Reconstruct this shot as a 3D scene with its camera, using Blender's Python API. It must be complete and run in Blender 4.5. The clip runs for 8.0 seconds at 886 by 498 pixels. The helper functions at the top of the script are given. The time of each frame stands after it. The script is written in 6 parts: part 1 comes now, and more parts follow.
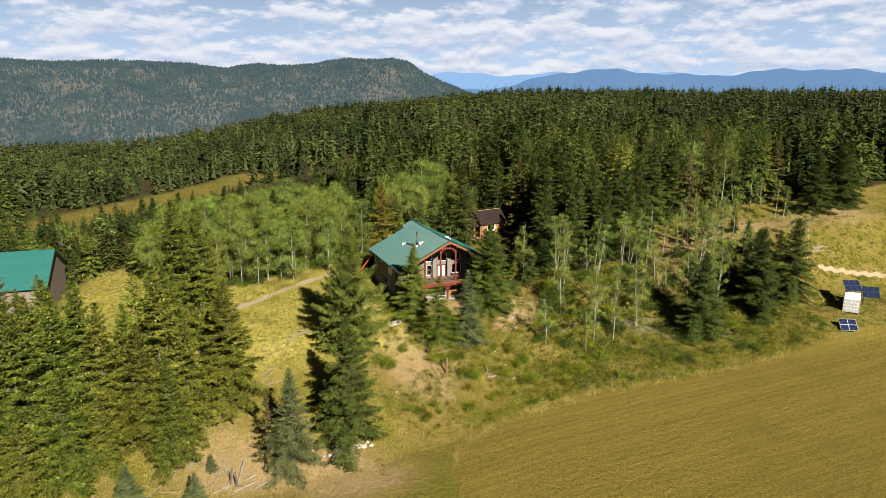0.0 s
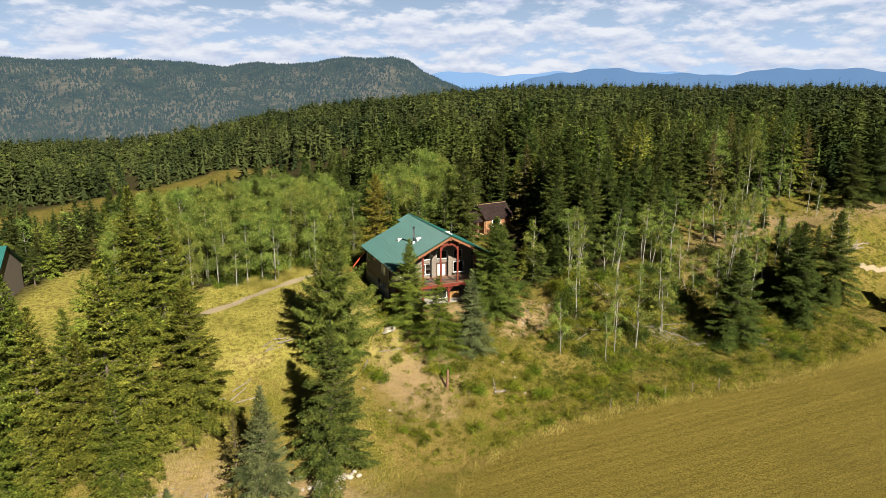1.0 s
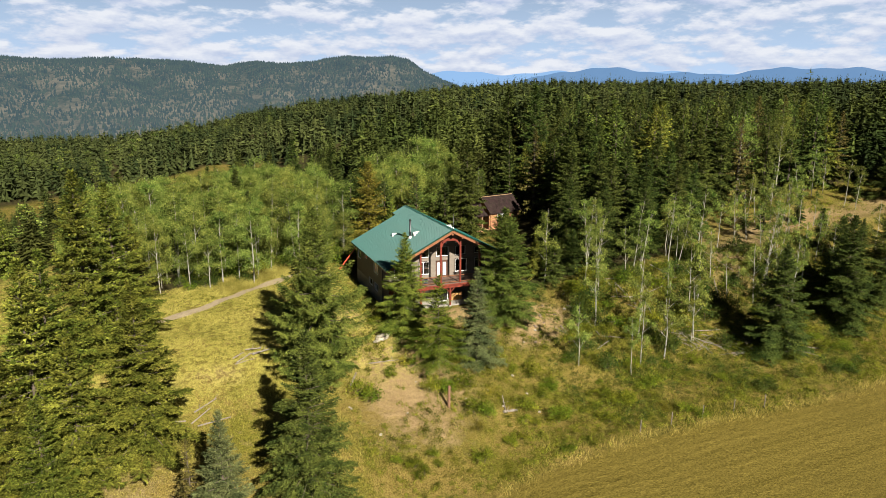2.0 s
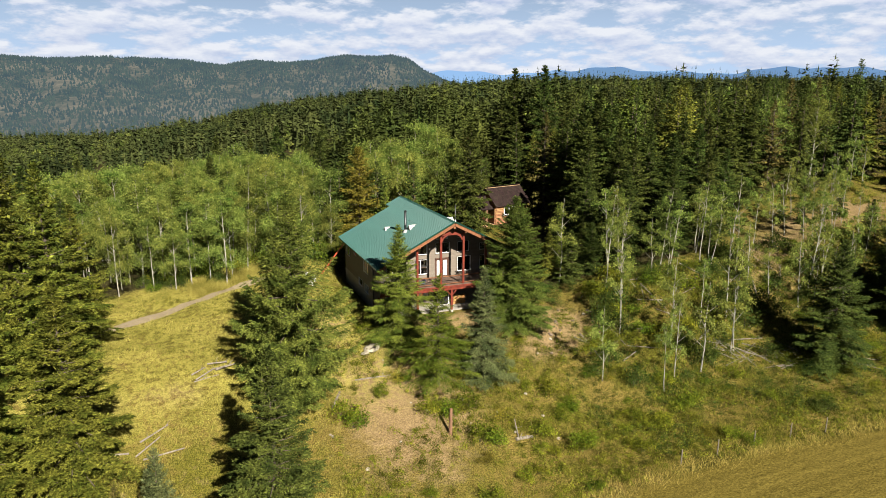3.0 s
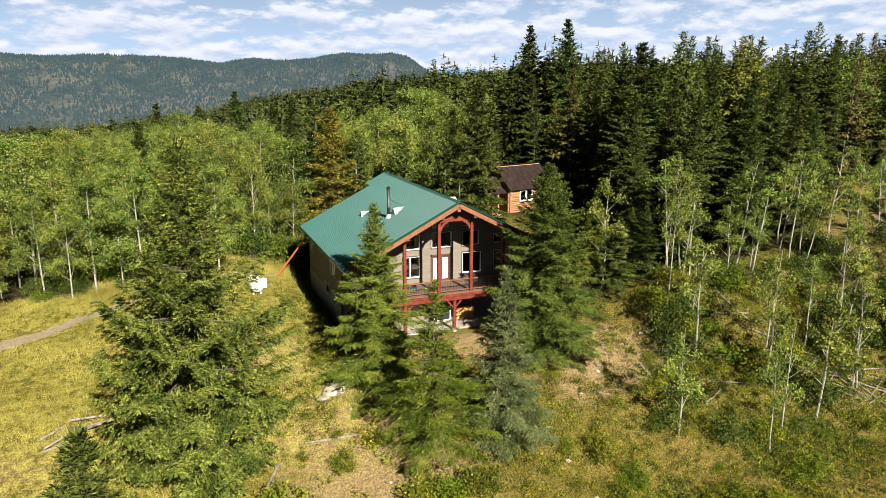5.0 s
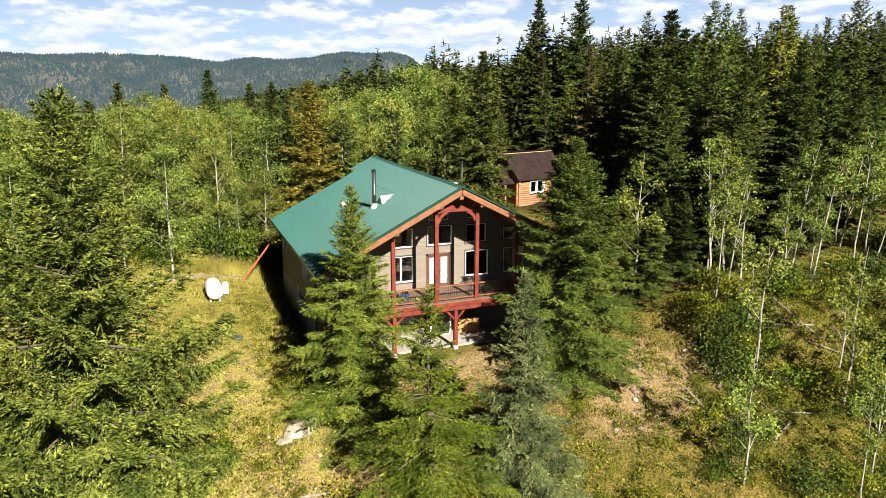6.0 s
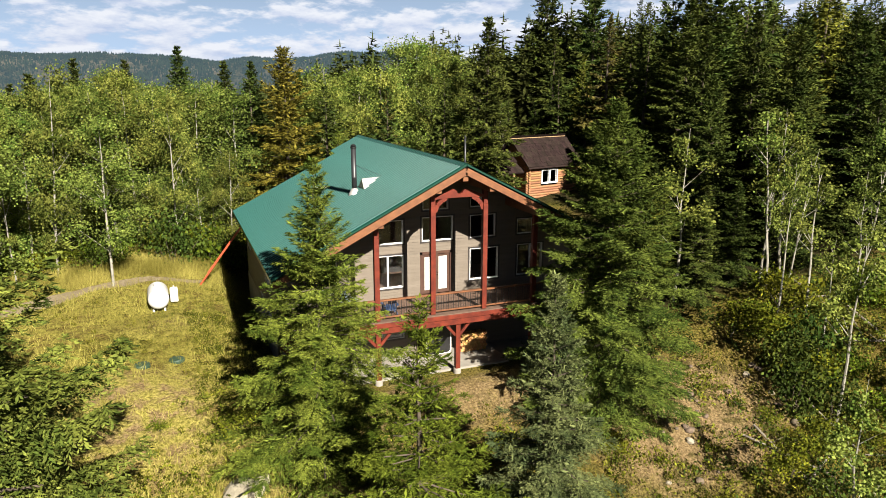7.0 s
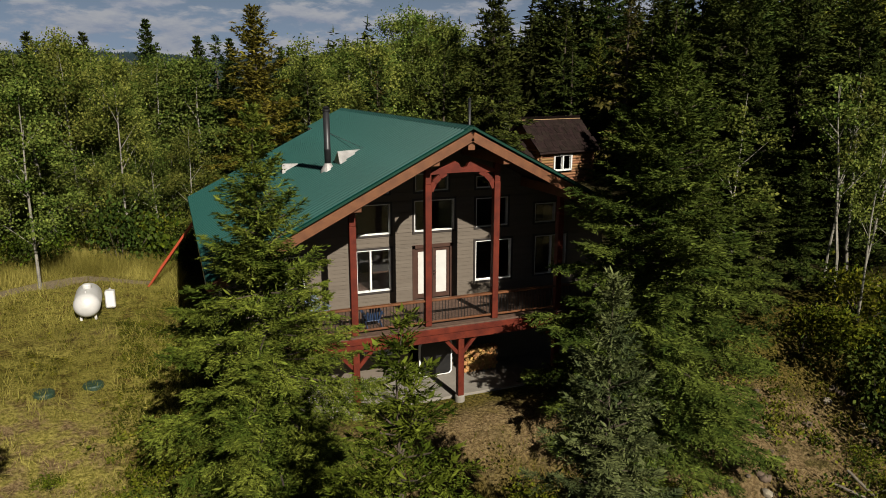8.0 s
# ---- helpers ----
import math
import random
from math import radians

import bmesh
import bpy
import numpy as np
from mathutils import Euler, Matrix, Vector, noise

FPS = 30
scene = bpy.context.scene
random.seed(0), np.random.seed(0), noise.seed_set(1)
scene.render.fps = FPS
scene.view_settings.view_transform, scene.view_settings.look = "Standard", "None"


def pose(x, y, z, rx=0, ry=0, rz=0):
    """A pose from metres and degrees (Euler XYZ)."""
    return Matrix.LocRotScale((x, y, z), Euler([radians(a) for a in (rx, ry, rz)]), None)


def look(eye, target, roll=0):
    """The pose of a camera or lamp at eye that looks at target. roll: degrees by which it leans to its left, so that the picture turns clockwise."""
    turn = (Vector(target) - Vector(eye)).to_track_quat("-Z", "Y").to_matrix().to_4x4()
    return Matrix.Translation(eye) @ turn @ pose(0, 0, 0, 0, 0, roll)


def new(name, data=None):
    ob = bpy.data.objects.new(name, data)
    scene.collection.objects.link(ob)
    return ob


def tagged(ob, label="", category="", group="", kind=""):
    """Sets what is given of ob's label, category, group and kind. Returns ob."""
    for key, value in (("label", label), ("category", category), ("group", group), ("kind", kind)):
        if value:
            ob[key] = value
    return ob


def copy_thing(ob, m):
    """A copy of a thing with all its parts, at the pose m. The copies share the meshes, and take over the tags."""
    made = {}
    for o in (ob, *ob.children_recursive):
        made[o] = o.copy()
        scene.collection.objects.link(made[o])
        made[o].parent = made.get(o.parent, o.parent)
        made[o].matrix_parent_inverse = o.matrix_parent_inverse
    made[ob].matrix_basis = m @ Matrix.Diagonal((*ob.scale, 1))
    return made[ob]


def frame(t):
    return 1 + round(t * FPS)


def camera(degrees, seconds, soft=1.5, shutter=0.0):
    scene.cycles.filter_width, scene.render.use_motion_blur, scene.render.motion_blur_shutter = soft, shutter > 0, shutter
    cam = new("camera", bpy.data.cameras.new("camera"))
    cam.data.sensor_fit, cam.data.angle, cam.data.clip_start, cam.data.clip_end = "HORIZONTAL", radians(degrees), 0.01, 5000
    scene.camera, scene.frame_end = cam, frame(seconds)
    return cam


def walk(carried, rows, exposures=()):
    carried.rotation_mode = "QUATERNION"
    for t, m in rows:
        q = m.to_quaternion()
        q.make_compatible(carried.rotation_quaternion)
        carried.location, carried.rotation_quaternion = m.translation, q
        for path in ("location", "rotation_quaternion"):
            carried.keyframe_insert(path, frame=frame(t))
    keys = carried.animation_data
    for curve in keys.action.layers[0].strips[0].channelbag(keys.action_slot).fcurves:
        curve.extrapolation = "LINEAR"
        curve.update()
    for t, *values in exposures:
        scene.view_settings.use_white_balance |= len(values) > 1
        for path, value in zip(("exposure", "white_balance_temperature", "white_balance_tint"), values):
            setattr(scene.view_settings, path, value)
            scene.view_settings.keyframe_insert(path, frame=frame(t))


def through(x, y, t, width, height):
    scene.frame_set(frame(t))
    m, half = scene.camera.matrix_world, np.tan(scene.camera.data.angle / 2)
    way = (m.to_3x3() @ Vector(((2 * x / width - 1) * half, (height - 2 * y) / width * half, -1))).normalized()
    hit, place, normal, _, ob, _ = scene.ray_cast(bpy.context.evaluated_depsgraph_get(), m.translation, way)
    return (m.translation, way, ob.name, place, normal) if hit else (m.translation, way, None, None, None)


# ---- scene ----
cam = camera(65.44, 8.0, soft=0.55)
YAW, PITCH, ROLL = -21.54, -13.44, -0.13
ROWS = [
    (0.0, -40.05, -102.38, 32.00),
    (0.5, -37.72, -96.43, 30.20),
    (1.0, -35.45, -90.61, 28.43),
    (1.5, -33.22, -84.89, 26.67),
    (2.0, -31.04, -79.26, 24.96),
    (2.5, -28.87, -73.72, 23.28),
    (3.0, -26.73, -68.25, 21.65),
    (3.5, -24.61, -62.87, 20.07),
    (4.0, -22.50, -57.58, 18.54),
    (4.5, -20.43, -52.41, 17.08),
    (5.0, -18.40, -47.38, 15.68),
    (5.5, -16.43, -42.53, 14.34),
    (6.0, -14.54, -37.88, 13.07),
    (6.5, -12.76, -33.50, 11.87),
    (7.0, -11.11, -29.43, 10.73),
    (7.5, -9.61, -25.75, 9.66),
    (8.0, -8.31, -22.51, 8.63),
]
walk(cam, [(t, pose(x, y, z, 90 + PITCH, ROLL, YAW)) for t, x, y, z in ROWS],
     exposures=[(0.0, 1.97), (4.5, 2.04), (6.0, 2.34), (6.6, 2.34), (7.0, 2.04), (7.5, 1.45), (8.0, 0.71)])

# ---- light ----
SUN_AZ, SUN_EL = 7.0, 33.0  # degrees from -y towards +x, and above the horizon
to_sun = Vector((math.sin(radians(SUN_AZ)) * math.cos(radians(SUN_EL)), -math.cos(radians(SUN_AZ)) * math.cos(radians(SUN_EL)), math.sin(radians(SUN_EL))))
sun = new("sun", bpy.data.lights.new("sun", "SUN"))
sun.data.energy, sun.data.angle, sun.data.color = 5.0, radians(0.5), (1.0, 0.92, 0.80)
sun.matrix_world = look(to_sun * 300, (0, 0, 0))

world = bpy.data.worlds.new("sky")
scene.world = world
world.use_nodes = True
wn, wl = world.node_tree.nodes, world.node_tree.links
wn.clear()


def wnode(kind, **kw):
    n = wn.new(kind)
    for k, v in kw.items():
        n.inputs[k].default_value = v
    return n


sky = wn.new("ShaderNodeTexSky")
sky.sky_type, sky.sun_disc = "NISHITA", False
sky.sun_elevation, sky.sun_rotation = radians(SUN_EL), radians(180 - SUN_AZ)
sky.air_density, sky.dust_density, sky.ozone_density = 1.0, 0.3, 1.5
coord = wn.new("ShaderNodeTexCoord")
low, high = wn.new("ShaderNodeMapping"), wn.new("ShaderNodeMapping")
low.inputs["Scale"].default_value = (15, 15, 46)
high.inputs["Scale"].default_value = (15, 15, 46)
low.inputs["Location"].default_value = (3.1, 0.4, 0.2)
high.inputs["Location"].default_value = (3.1, 0.4, 0.55)
puffs = []
for m in (low, high):
    wl.new(coord.outputs["Generated"], m.inputs["Vector"])
    t = wnode("ShaderNodeTexNoise", Scale=1.0, Detail=10.0, Roughness=0.57, Distortion=0.0)
    wl.new(m.outputs["Vector"], t.inputs["Vector"])
    puffs.append(t)
cover = wn.new("ShaderNodeMapRange")
cover.interpolation_type = "SMOOTHSTEP"
cover.inputs["From Min"].default_value, cover.inputs["From Max"].default_value = 0.36, 0.50
rise = wn.new("ShaderNodeSeparateXYZ")
wl.new(coord.outputs["Generated"], rise.inputs[0])
thin = wn.new("ShaderNodeMath")  # broken cloud: overhead its gaps show, towards the horizon it closes up
thin.operation = "MULTIPLY_ADD"
thin.inputs[1].default_value = -0.55
wl.new(rise.outputs["Z"], thin.inputs[0])
wl.new(puffs[0].outputs["Fac"], thin.inputs[2])
wl.new(thin.outputs[0], cover.inputs["Value"])
lit = wn.new("ShaderNodeMath")
lit.operation = "SUBTRACT"
wl.new(puffs[0].outputs["Fac"], lit.inputs[0])
wl.new(puffs[1].outputs["Fac"], lit.inputs[1])
tone = wn.new("ShaderNodeMapRange")
tone.inputs["From Min"].default_value, tone.inputs["From Max"].default_value = -0.17, 0.13
wl.new(lit.outputs[0], tone.inputs["Value"])
cloud = wn.new("ShaderNodeMix")
cloud.data_type = "RGBA"
cloud.inputs["A"].default_value, cloud.inputs["B"].default_value = (0.31, 0.37, 0.505, 1), (0.54, 0.56, 0.605, 1)
wl.new(tone.outputs["Result"], cloud.inputs["Factor"])
dim = wn.new("ShaderNodeVectorMath")
dim.operation = "SCALE"
dim.inputs["Scale"].default_value = 0.008
tint = wn.new("ShaderNodeVectorMath")  # clear mountain air
tint.operation = "MULTIPLY"
tint.inputs[1].default_value = (0.82, 0.96, 1.30)
wl.new(sky.outputs["Color"], tint.inputs[0])
wl.new(tint.outputs["Vector"], dim.inputs["Vector"])
blend = wn.new("ShaderNodeMix")
blend.data_type = "RGBA"
wl.new(cover.outputs["Result"], blend.inputs["Factor"])
band = wn.new("ShaderNodeMapRange")  # the air whitens towards the horizon
band.interpolation_type = "SMOOTHSTEP"
band.inputs["From Min"].default_value, band.inputs["From Max"].default_value = 0.32, -0.02
wl.new(rise.outputs["Z"], band.inputs["Value"])
air = wn.new("ShaderNodeMix")
air.data_type = "RGBA"
air.inputs["B"].default_value = (0.34, 0.45, 0.61, 1)
wl.new(band.outputs["Result"], air.inputs["Factor"])
wl.new(dim.outputs["Vector"], air.inputs["A"])
wl.new(air.outputs["Result"], blend.inputs["A"])
wl.new(cloud.outputs["Result"], blend.inputs["B"])
back = wn.new("ShaderNodeBackground")
back.inputs["Strength"].default_value = 0.39
wl.new(blend.outputs["Result"], back.inputs["Color"])
wl.new(back.outputs[0], wn.new("ShaderNodeOutputWorld").inputs["Surface"])

def sm(a, b, x):
    u = np.clip((x - a) / (b - a), 0, 1)
    return u * u * (3 - 2 * u)


def ground(x, y):
    """Height of the land: hayfield below, bank, terrace of the house, wooded hill, valley beyond."""
    x, y = np.asarray(x, float), np.asarray(y, float)
    field = -10.9 + 0.035 * (np.clip(x, -70, 90) - 10) - 0.06 * np.clip(-x, 0, 30)
    foot = field + 0.10 * np.clip(y + 28, 0, 15)
    up = -3.15 + 1.6 * np.exp(-((x + 15) / 9) ** 2) * sm(-5, 9, y)
    up = up + 0.085 * np.clip(x - 6, 0, 90) + 0.09 * np.clip(y - 4, 0, 40) * sm(5, 18, x)
    up = up - 0.03 * np.clip(-24 - x, 0, 60)
    start = -26 + 13 * sm(-10, 12, x)
    end = 1.0 - 3 * sm(-12, -22, x)
    rise = 0.5 * sm(start - 3, end, y) + 0.5 * np.clip((y - start + 3) / (end - start + 3), 0, 1)
    z = foot + (up - foot) * rise
    # the patio shelf in front of the house
    shelf = sm(13, 10, np.abs(x - 1)) * sm(-3.5, -1.2, y) * sm(24, 18, y)
    z = z + (-3.2 - z) * shelf * sm(-8.4, -6.6, x)
    # wooded land behind, falling to the left and rising to the right
    a, d = np.degrees(np.arctan2(x + 40, y + 102)), np.hypot(x + 40, y + 102)
    k = np.clip(-0.040 + 0.0021 * a, -0.045, 0.017)
    z = z + k * np.clip(d - 150, 0, 650) * sm(-30, 30, y)
    z = z - 120 * sm(700, 1500, d) * sm(60, 22, a)
    z = z + 1.6 * np.exp(-((x - 66) / 14) ** 2 - ((y + 20) / 6) ** 2)
    near = sm(160, 60, np.hypot(x, y + 20))
    bumps = 0.16 * np.sin(x * 0.9 + 1.3 * np.sin(y * 0.4)) * np.sin(y * 0.8 + 1.1 * np.sin(x * 0.5)) + 0.3 * np.sin(x * 0.23 + 2) * np.sin(y * 0.27 + x * 0.1)
    return z + bumps * sm(-29, -20, y) * (1 - shelf) * (0.4 + 0.6 * near)


# ---- materials ----
def surface(name, c1, c2, scale=4.0, rough=0.8, bump=0.3, fine=60.0, metal=0.0, vary=0.0, stretch=(1, 1, 1), low=0.35, high=0.65, dist=0.02, spec=0.5):
    """A two-scale material: broad patches from c1 to c2, fine grain, relief, and a change from piece to piece."""
    m = bpy.data.materials.new(name)
    m.use_nodes = True
    n, l = m.node_tree.nodes, m.node_tree.links
    p = n["Principled BSDF"]
    p.inputs["Roughness"].default_value, p.inputs["Metallic"].default_value = rough, metal
    p.inputs["Specular IOR Level"].default_value = spec
    co, mp = n.new("ShaderNodeTexCoord"), n.new("ShaderNodeMapping")
    mp.inputs["Scale"].default_value = stretch
    l.new(co.outputs["Object"], mp.inputs["Vector"])
    broad, grain = n.new("ShaderNodeTexNoise"), n.new("ShaderNodeTexNoise")
    for t, s in ((broad, scale), (grain, fine)):
        t.inputs["Scale"].default_value, t.inputs["Detail"].default_value = s, 5.0
        l.new(mp.outputs["Vector"], t.inputs["Vector"])
    mixed = n.new("ShaderNodeMath")
    mixed.operation = "MULTIPLY_ADD"
    mixed.inputs[1].default_value = 0.35
    l.new(grain.outputs["Fac"], mixed.inputs[0])
    half = n.new("ShaderNodeMath")
    half.operation = "MULTIPLY"
    half.inputs[1].default_value = 0.65
    l.new(broad.outputs["Fac"], half.inputs[0])
    l.new(half.outputs[0], mixed.inputs[2])
    span = n.new("ShaderNodeMapRange")
    span.inputs["From Min"].default_value, span.inputs["From Max"].default_value = low, high
    l.new(mixed.outputs[0], span.inputs["Value"])
    ramp = n.new("ShaderNodeMix")
    ramp.data_type = "RGBA"
    ramp.inputs["A"].default_value, ramp.inputs["B"].default_value = (*c1, 1), (*c2, 1)
    l.new(span.outputs["Result"], ramp.inputs["Factor"])
    colour = ramp.outputs["Result"]
    if vary:
        info, hue = n.new("ShaderNodeObjectInfo"), n.new("ShaderNodeHueSaturation")
        v, h = n.new("ShaderNodeMapRange"), n.new("ShaderNodeMapRange")
        v.inputs["To Min"].default_value, v.inputs["To Max"].default_value = 1 - vary, 1 + vary
        h.inputs["To Min"].default_value, h.inputs["To Max"].default_value = 0.5 - vary * 0.08, 0.5 + vary * 0.08
        again = n.new("ShaderNodeMath")
        again.operation = "FRACT"
        seven = n.new("ShaderNodeMath")
        seven.operation = "MULTIPLY"
        seven.inputs[1].default_value = 7.31
        l.new(info.outputs["Random"], seven.inputs[0])
        l.new(seven.outputs[0], again.inputs[0])
        l.new(info.outputs["Random"], v.inputs["Value"])
        l.new(again.outputs[0], h.inputs["Value"])
        l.new(v.outputs["Result"], hue.inputs["Value"])
        l.new(h.outputs["Result"], hue.inputs["Hue"])
        l.new(colour, hue.inputs["Color"])
        colour = hue.outputs["Color"]
    l.new(colour, p.inputs["Base Color"])
    if bump:
        b = n.new("ShaderNodeBump")
        b.inputs["Strength"].default_value, b.inputs["Distance"].default_value = bump, dist
        l.new(mixed.outputs[0], b.inputs["Height"])
        l.new(b.outputs["Normal"], p.inputs["Normal"])
    return m


def foliage(name, c1, c2, scale=1.2, vary=0.25, through=0.06, islands=0.52):
    """Leaves: colour changes over the crown, from leaf to leaf and from plant to plant, and some light comes through."""
    m = surface(name, c1, c2, scale, 0.7, 0.0, 9.0, vary=vary, spec=0.04, low=0.42, high=0.58)
    n, l = m.node_tree.nodes, m.node_tree.links
    p, out = n["Principled BSDF"], n["Material Output"]
    base = p.inputs["Base Color"].links[0].from_socket
    geo, span, mul = n.new("ShaderNodeNewGeometry"), n.new("ShaderNodeMapRange"), n.new("ShaderNodeHueSaturation")
    span.inputs["To Min"].default_value, span.inputs["To Max"].default_value = 1 - islands, 1 + islands
    l.new(geo.outputs["Random Per Island"], span.inputs["Value"])
    l.new(span.outputs["Result"], mul.inputs["Value"])
    l.new(base, mul.inputs["Color"])
    l.new(mul.outputs["Color"], p.inputs["Base Color"])
    tr, mix = n.new("ShaderNodeBsdfTranslucent"), n.new("ShaderNodeMixShader")
    mix.inputs[0].default_value = through
    l.new(mul.outputs["Color"], tr.inputs["Color"])
    l.new(p.outputs[0], mix.inputs[1])
    l.new(tr.outputs[0], mix.inputs[2])
    l.new(mix.outputs[0], out.inputs["Surface"])
    return m


NEEDLE = foliage("needles", (0.033, 0.047, 0.0062), (0.102, 0.114, 0.0170))
NEEDLE_FRESH = foliage("needles_fresh_green", (0.030, 0.047, 0.0045), (0.086, 0.106, 0.0120), vary=0.1)
NEEDLE_BLUE = foliage("needles_mid_green", (0.030, 0.044, 0.0075), (0.098, 0.112, 0.0205), vary=0.1)
NEEDLE_DARK = foliage("needles_dark", (0.01704, 0.02641, 0.005538), (0.04899, 0.06177, 0.01193))
NEEDLE_CORNER = foliage("needles_deep_green", (0.024, 0.037, 0.0062), (0.072, 0.089, 0.0155), vary=0.1)
NEEDLE_WOOD = foliage("needles_wood_edge", (0.0165, 0.0265, 0.0052), (0.052, 0.066, 0.0128))
NEEDLE_GREY = foliage("needles_grey", (0.032, 0.044, 0.0165), (0.092, 0.104, 0.0380), vary=0.1)
NEEDLE_GOLD = foliage("needles_golden", (0.0639, 0.06106, 0.00781), (0.1384, 0.1172, 0.01846), vary=0.1)
NEEDLE_RUST = foliage("needles_rusty", (0.030, 0.028, 0.0075), (0.072, 0.060, 0.015), vary=0.1)
ASPEN_LEAF = foliage("aspen_leaves", (0.033, 0.055, 0.0080), (0.142, 0.164, 0.034), through=0.22, islands=0.34)
SHRUB_LEAF = foliage("shrub_leaves", (0.044, 0.050, 0.0050), (0.132, 0.124, 0.0140), through=0.18, vary=0.4, islands=0.36)
BUSH_LEAF = foliage("bush_leaves", (0.030, 0.046, 0.0035), (0.112, 0.128, 0.0105), through=0.18, vary=0.35)
DARK_LEAF = foliage("dark_shrub_leaves", (0.01491, 0.02641, 0.00426), (0.04473, 0.06177, 0.01022), through=0.12)
DRY_GRASS = foliage("dry_grass_blades", (0.170, 0.146, 0.032), (0.360, 0.308, 0.086), scale=0.3, through=0.45, islands=0.26)
GREEN_GRASS = foliage("green_grass_blades", (0.06035, 0.07242, 0.00852), (0.1562, 0.1455, 0.0213), scale=0.3, through=0.4, islands=0.28)
FOREST_LEAF = foliage("forest_needles", (0.0075, 0.0145, 0.0035), (0.038, 0.048, 0.0105), scale=0.05, vary=0.35, islands=0.45)
NEEDLE_OLIVE = foliage("needles_olive", (0.030, 0.042, 0.0055), (0.098, 0.106, 0.0155))
FAR_LEAF = foliage("far_needles", (0.0120, 0.0215, 0.0070), (0.0440, 0.0560, 0.0165), scale=0.03, islands=0.45)
FAR_ASPEN = foliage("far_aspen_leaves", (0.034, 0.046, 0.0090), (0.098, 0.104, 0.0230), scale=0.05, islands=0.4)
BARK = surface("bark", (0.02982, 0.02215, 0.01534), (0.06816, 0.05112, 0.03621), 6, 0.95, 0.6, 40, stretch=(1, 1, 0.25))
ASPEN_BARK = surface("aspen_bark", (0.066, 0.058, 0.042), (0.215, 0.205, 0.168), 3, 0.85, 0.3, 30, stretch=(1, 1, 0.6), low=0.3, high=0.6)
DEADWOOD = surface("weathered_deadwood", (0.058, 0.048, 0.036), (0.165, 0.142, 0.108), 5, 0.9, 0.5, 50, stretch=(1, 1, 0.3))
RED_WOOD = surface("red_stained_timber", (0.048, 0.0062, 0.0026), (0.112, 0.0165, 0.0062), 2.5, 0.6, 0.25, 40, stretch=(1, 1, 1), spec=0.25)
CEDAR = surface("honey_stained_cedar", (0.075, 0.0250, 0.0080), (0.140, 0.0535, 0.0175), 3, 0.5, 0.2, 45)
DECKING = surface("grey_brown_decking", (0.05538, 0.02982, 0.01917), (0.09798, 0.05751, 0.03749), 5, 0.8, 0.3, 60)
SIDING = surface("taupe_siding", (0.07455, 0.05964, 0.04345), (0.1001, 0.08179, 0.06177), 2.0, 0.75, 0.15, 40, stretch=(0.3, 0.3, 3))
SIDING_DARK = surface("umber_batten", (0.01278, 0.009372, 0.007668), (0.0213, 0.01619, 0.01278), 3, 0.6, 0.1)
WHITE = surface("white_paint", (0.52, 0.52, 0.50), (0.62, 0.62, 0.60), 3, 0.45, 0.05)
BLIND = surface("white_blind", (0.40, 0.40, 0.375), (0.46, 0.455, 0.43), 3, 0.7, 0.05)
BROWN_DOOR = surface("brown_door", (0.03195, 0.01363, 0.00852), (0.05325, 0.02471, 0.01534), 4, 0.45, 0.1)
CONCRETE = surface("concrete", (0.1448, 0.1321, 0.1108), (0.2215, 0.2023, 0.1704), 1.2, 0.9, 0.25, 30)
# near-black colour in place of the dark inside a room
ROOM = surface("unlit_room_black", (0.01065, 0.009372, 0.00852), (0.0213, 0.01917, 0.01704), 2, 0.9, 0.0)
ROOF = surface("green_metal_roof", (0.0022, 0.037, 0.031), (0.0042, 0.050, 0.043), 0.6, 0.42, 0.04, 30, metal=0.0, spec=0.28)
ROOF_TRIM = surface("dark_green_trim", (0.003408, 0.02982, 0.01917), (0.005112, 0.04047, 0.02641), 1, 0.35, 0.03, metal=0.2)
TEAL = surface("teal_shed_roof", (0.010, 0.066, 0.060), (0.017, 0.084, 0.076), 0.6, 0.45, 0.04)
GALV = surface("galvanised_flashing", (0.2414, 0.2343, 0.2272), (0.46, 0.45, 0.44), 4, 0.4, 0.1, metal=0.3)
STEEL = surface("stainless_pipe", (0.2343, 0.2386, 0.2471), (0.3067, 0.311, 0.3195), 6, 0.22, 0.02, metal=1.0)
BLACK = surface("black_metal", (0.005112, 0.005112, 0.005112), (0.01065, 0.01065, 0.01065), 6, 0.4, 0.05)
BLACK_PIPE = surface("dull_black_pipe", (0.01491, 0.01576, 0.01704), (0.03195, 0.03323, 0.03621), 4, 0.45, 0.05, metal=0.4)
BLUE_CHAIR = surface("blue_plastic", (0.01491, 0.03195, 0.07668), (0.02343, 0.04686, 0.1065), 4, 0.5, 0.05)
PALE_CHAIR = surface("pale_blue_plastic", (0.0852, 0.115, 0.1619), (0.1193, 0.1534, 0.2045), 4, 0.5, 0.05)
LOG = surface("cabin_log", (0.1278, 0.05325, 0.01917), (0.2215, 0.115, 0.04686), 2.5, 0.8, 0.4, 40, stretch=(0.4, 2, 2), vary=0.2)
SHAKE = surface("brown_shakes", (0.0085, 0.0055, 0.0050), (0.021, 0.0135, 0.0118), 4, 0.9, 0.4, 40, vary=0.3, spec=0.08)
LUMBER = surface("pale_lumber", (0.1704, 0.09372, 0.05112), (0.2471, 0.1534, 0.0852), 4, 0.8, 0.2, vary=0.2)
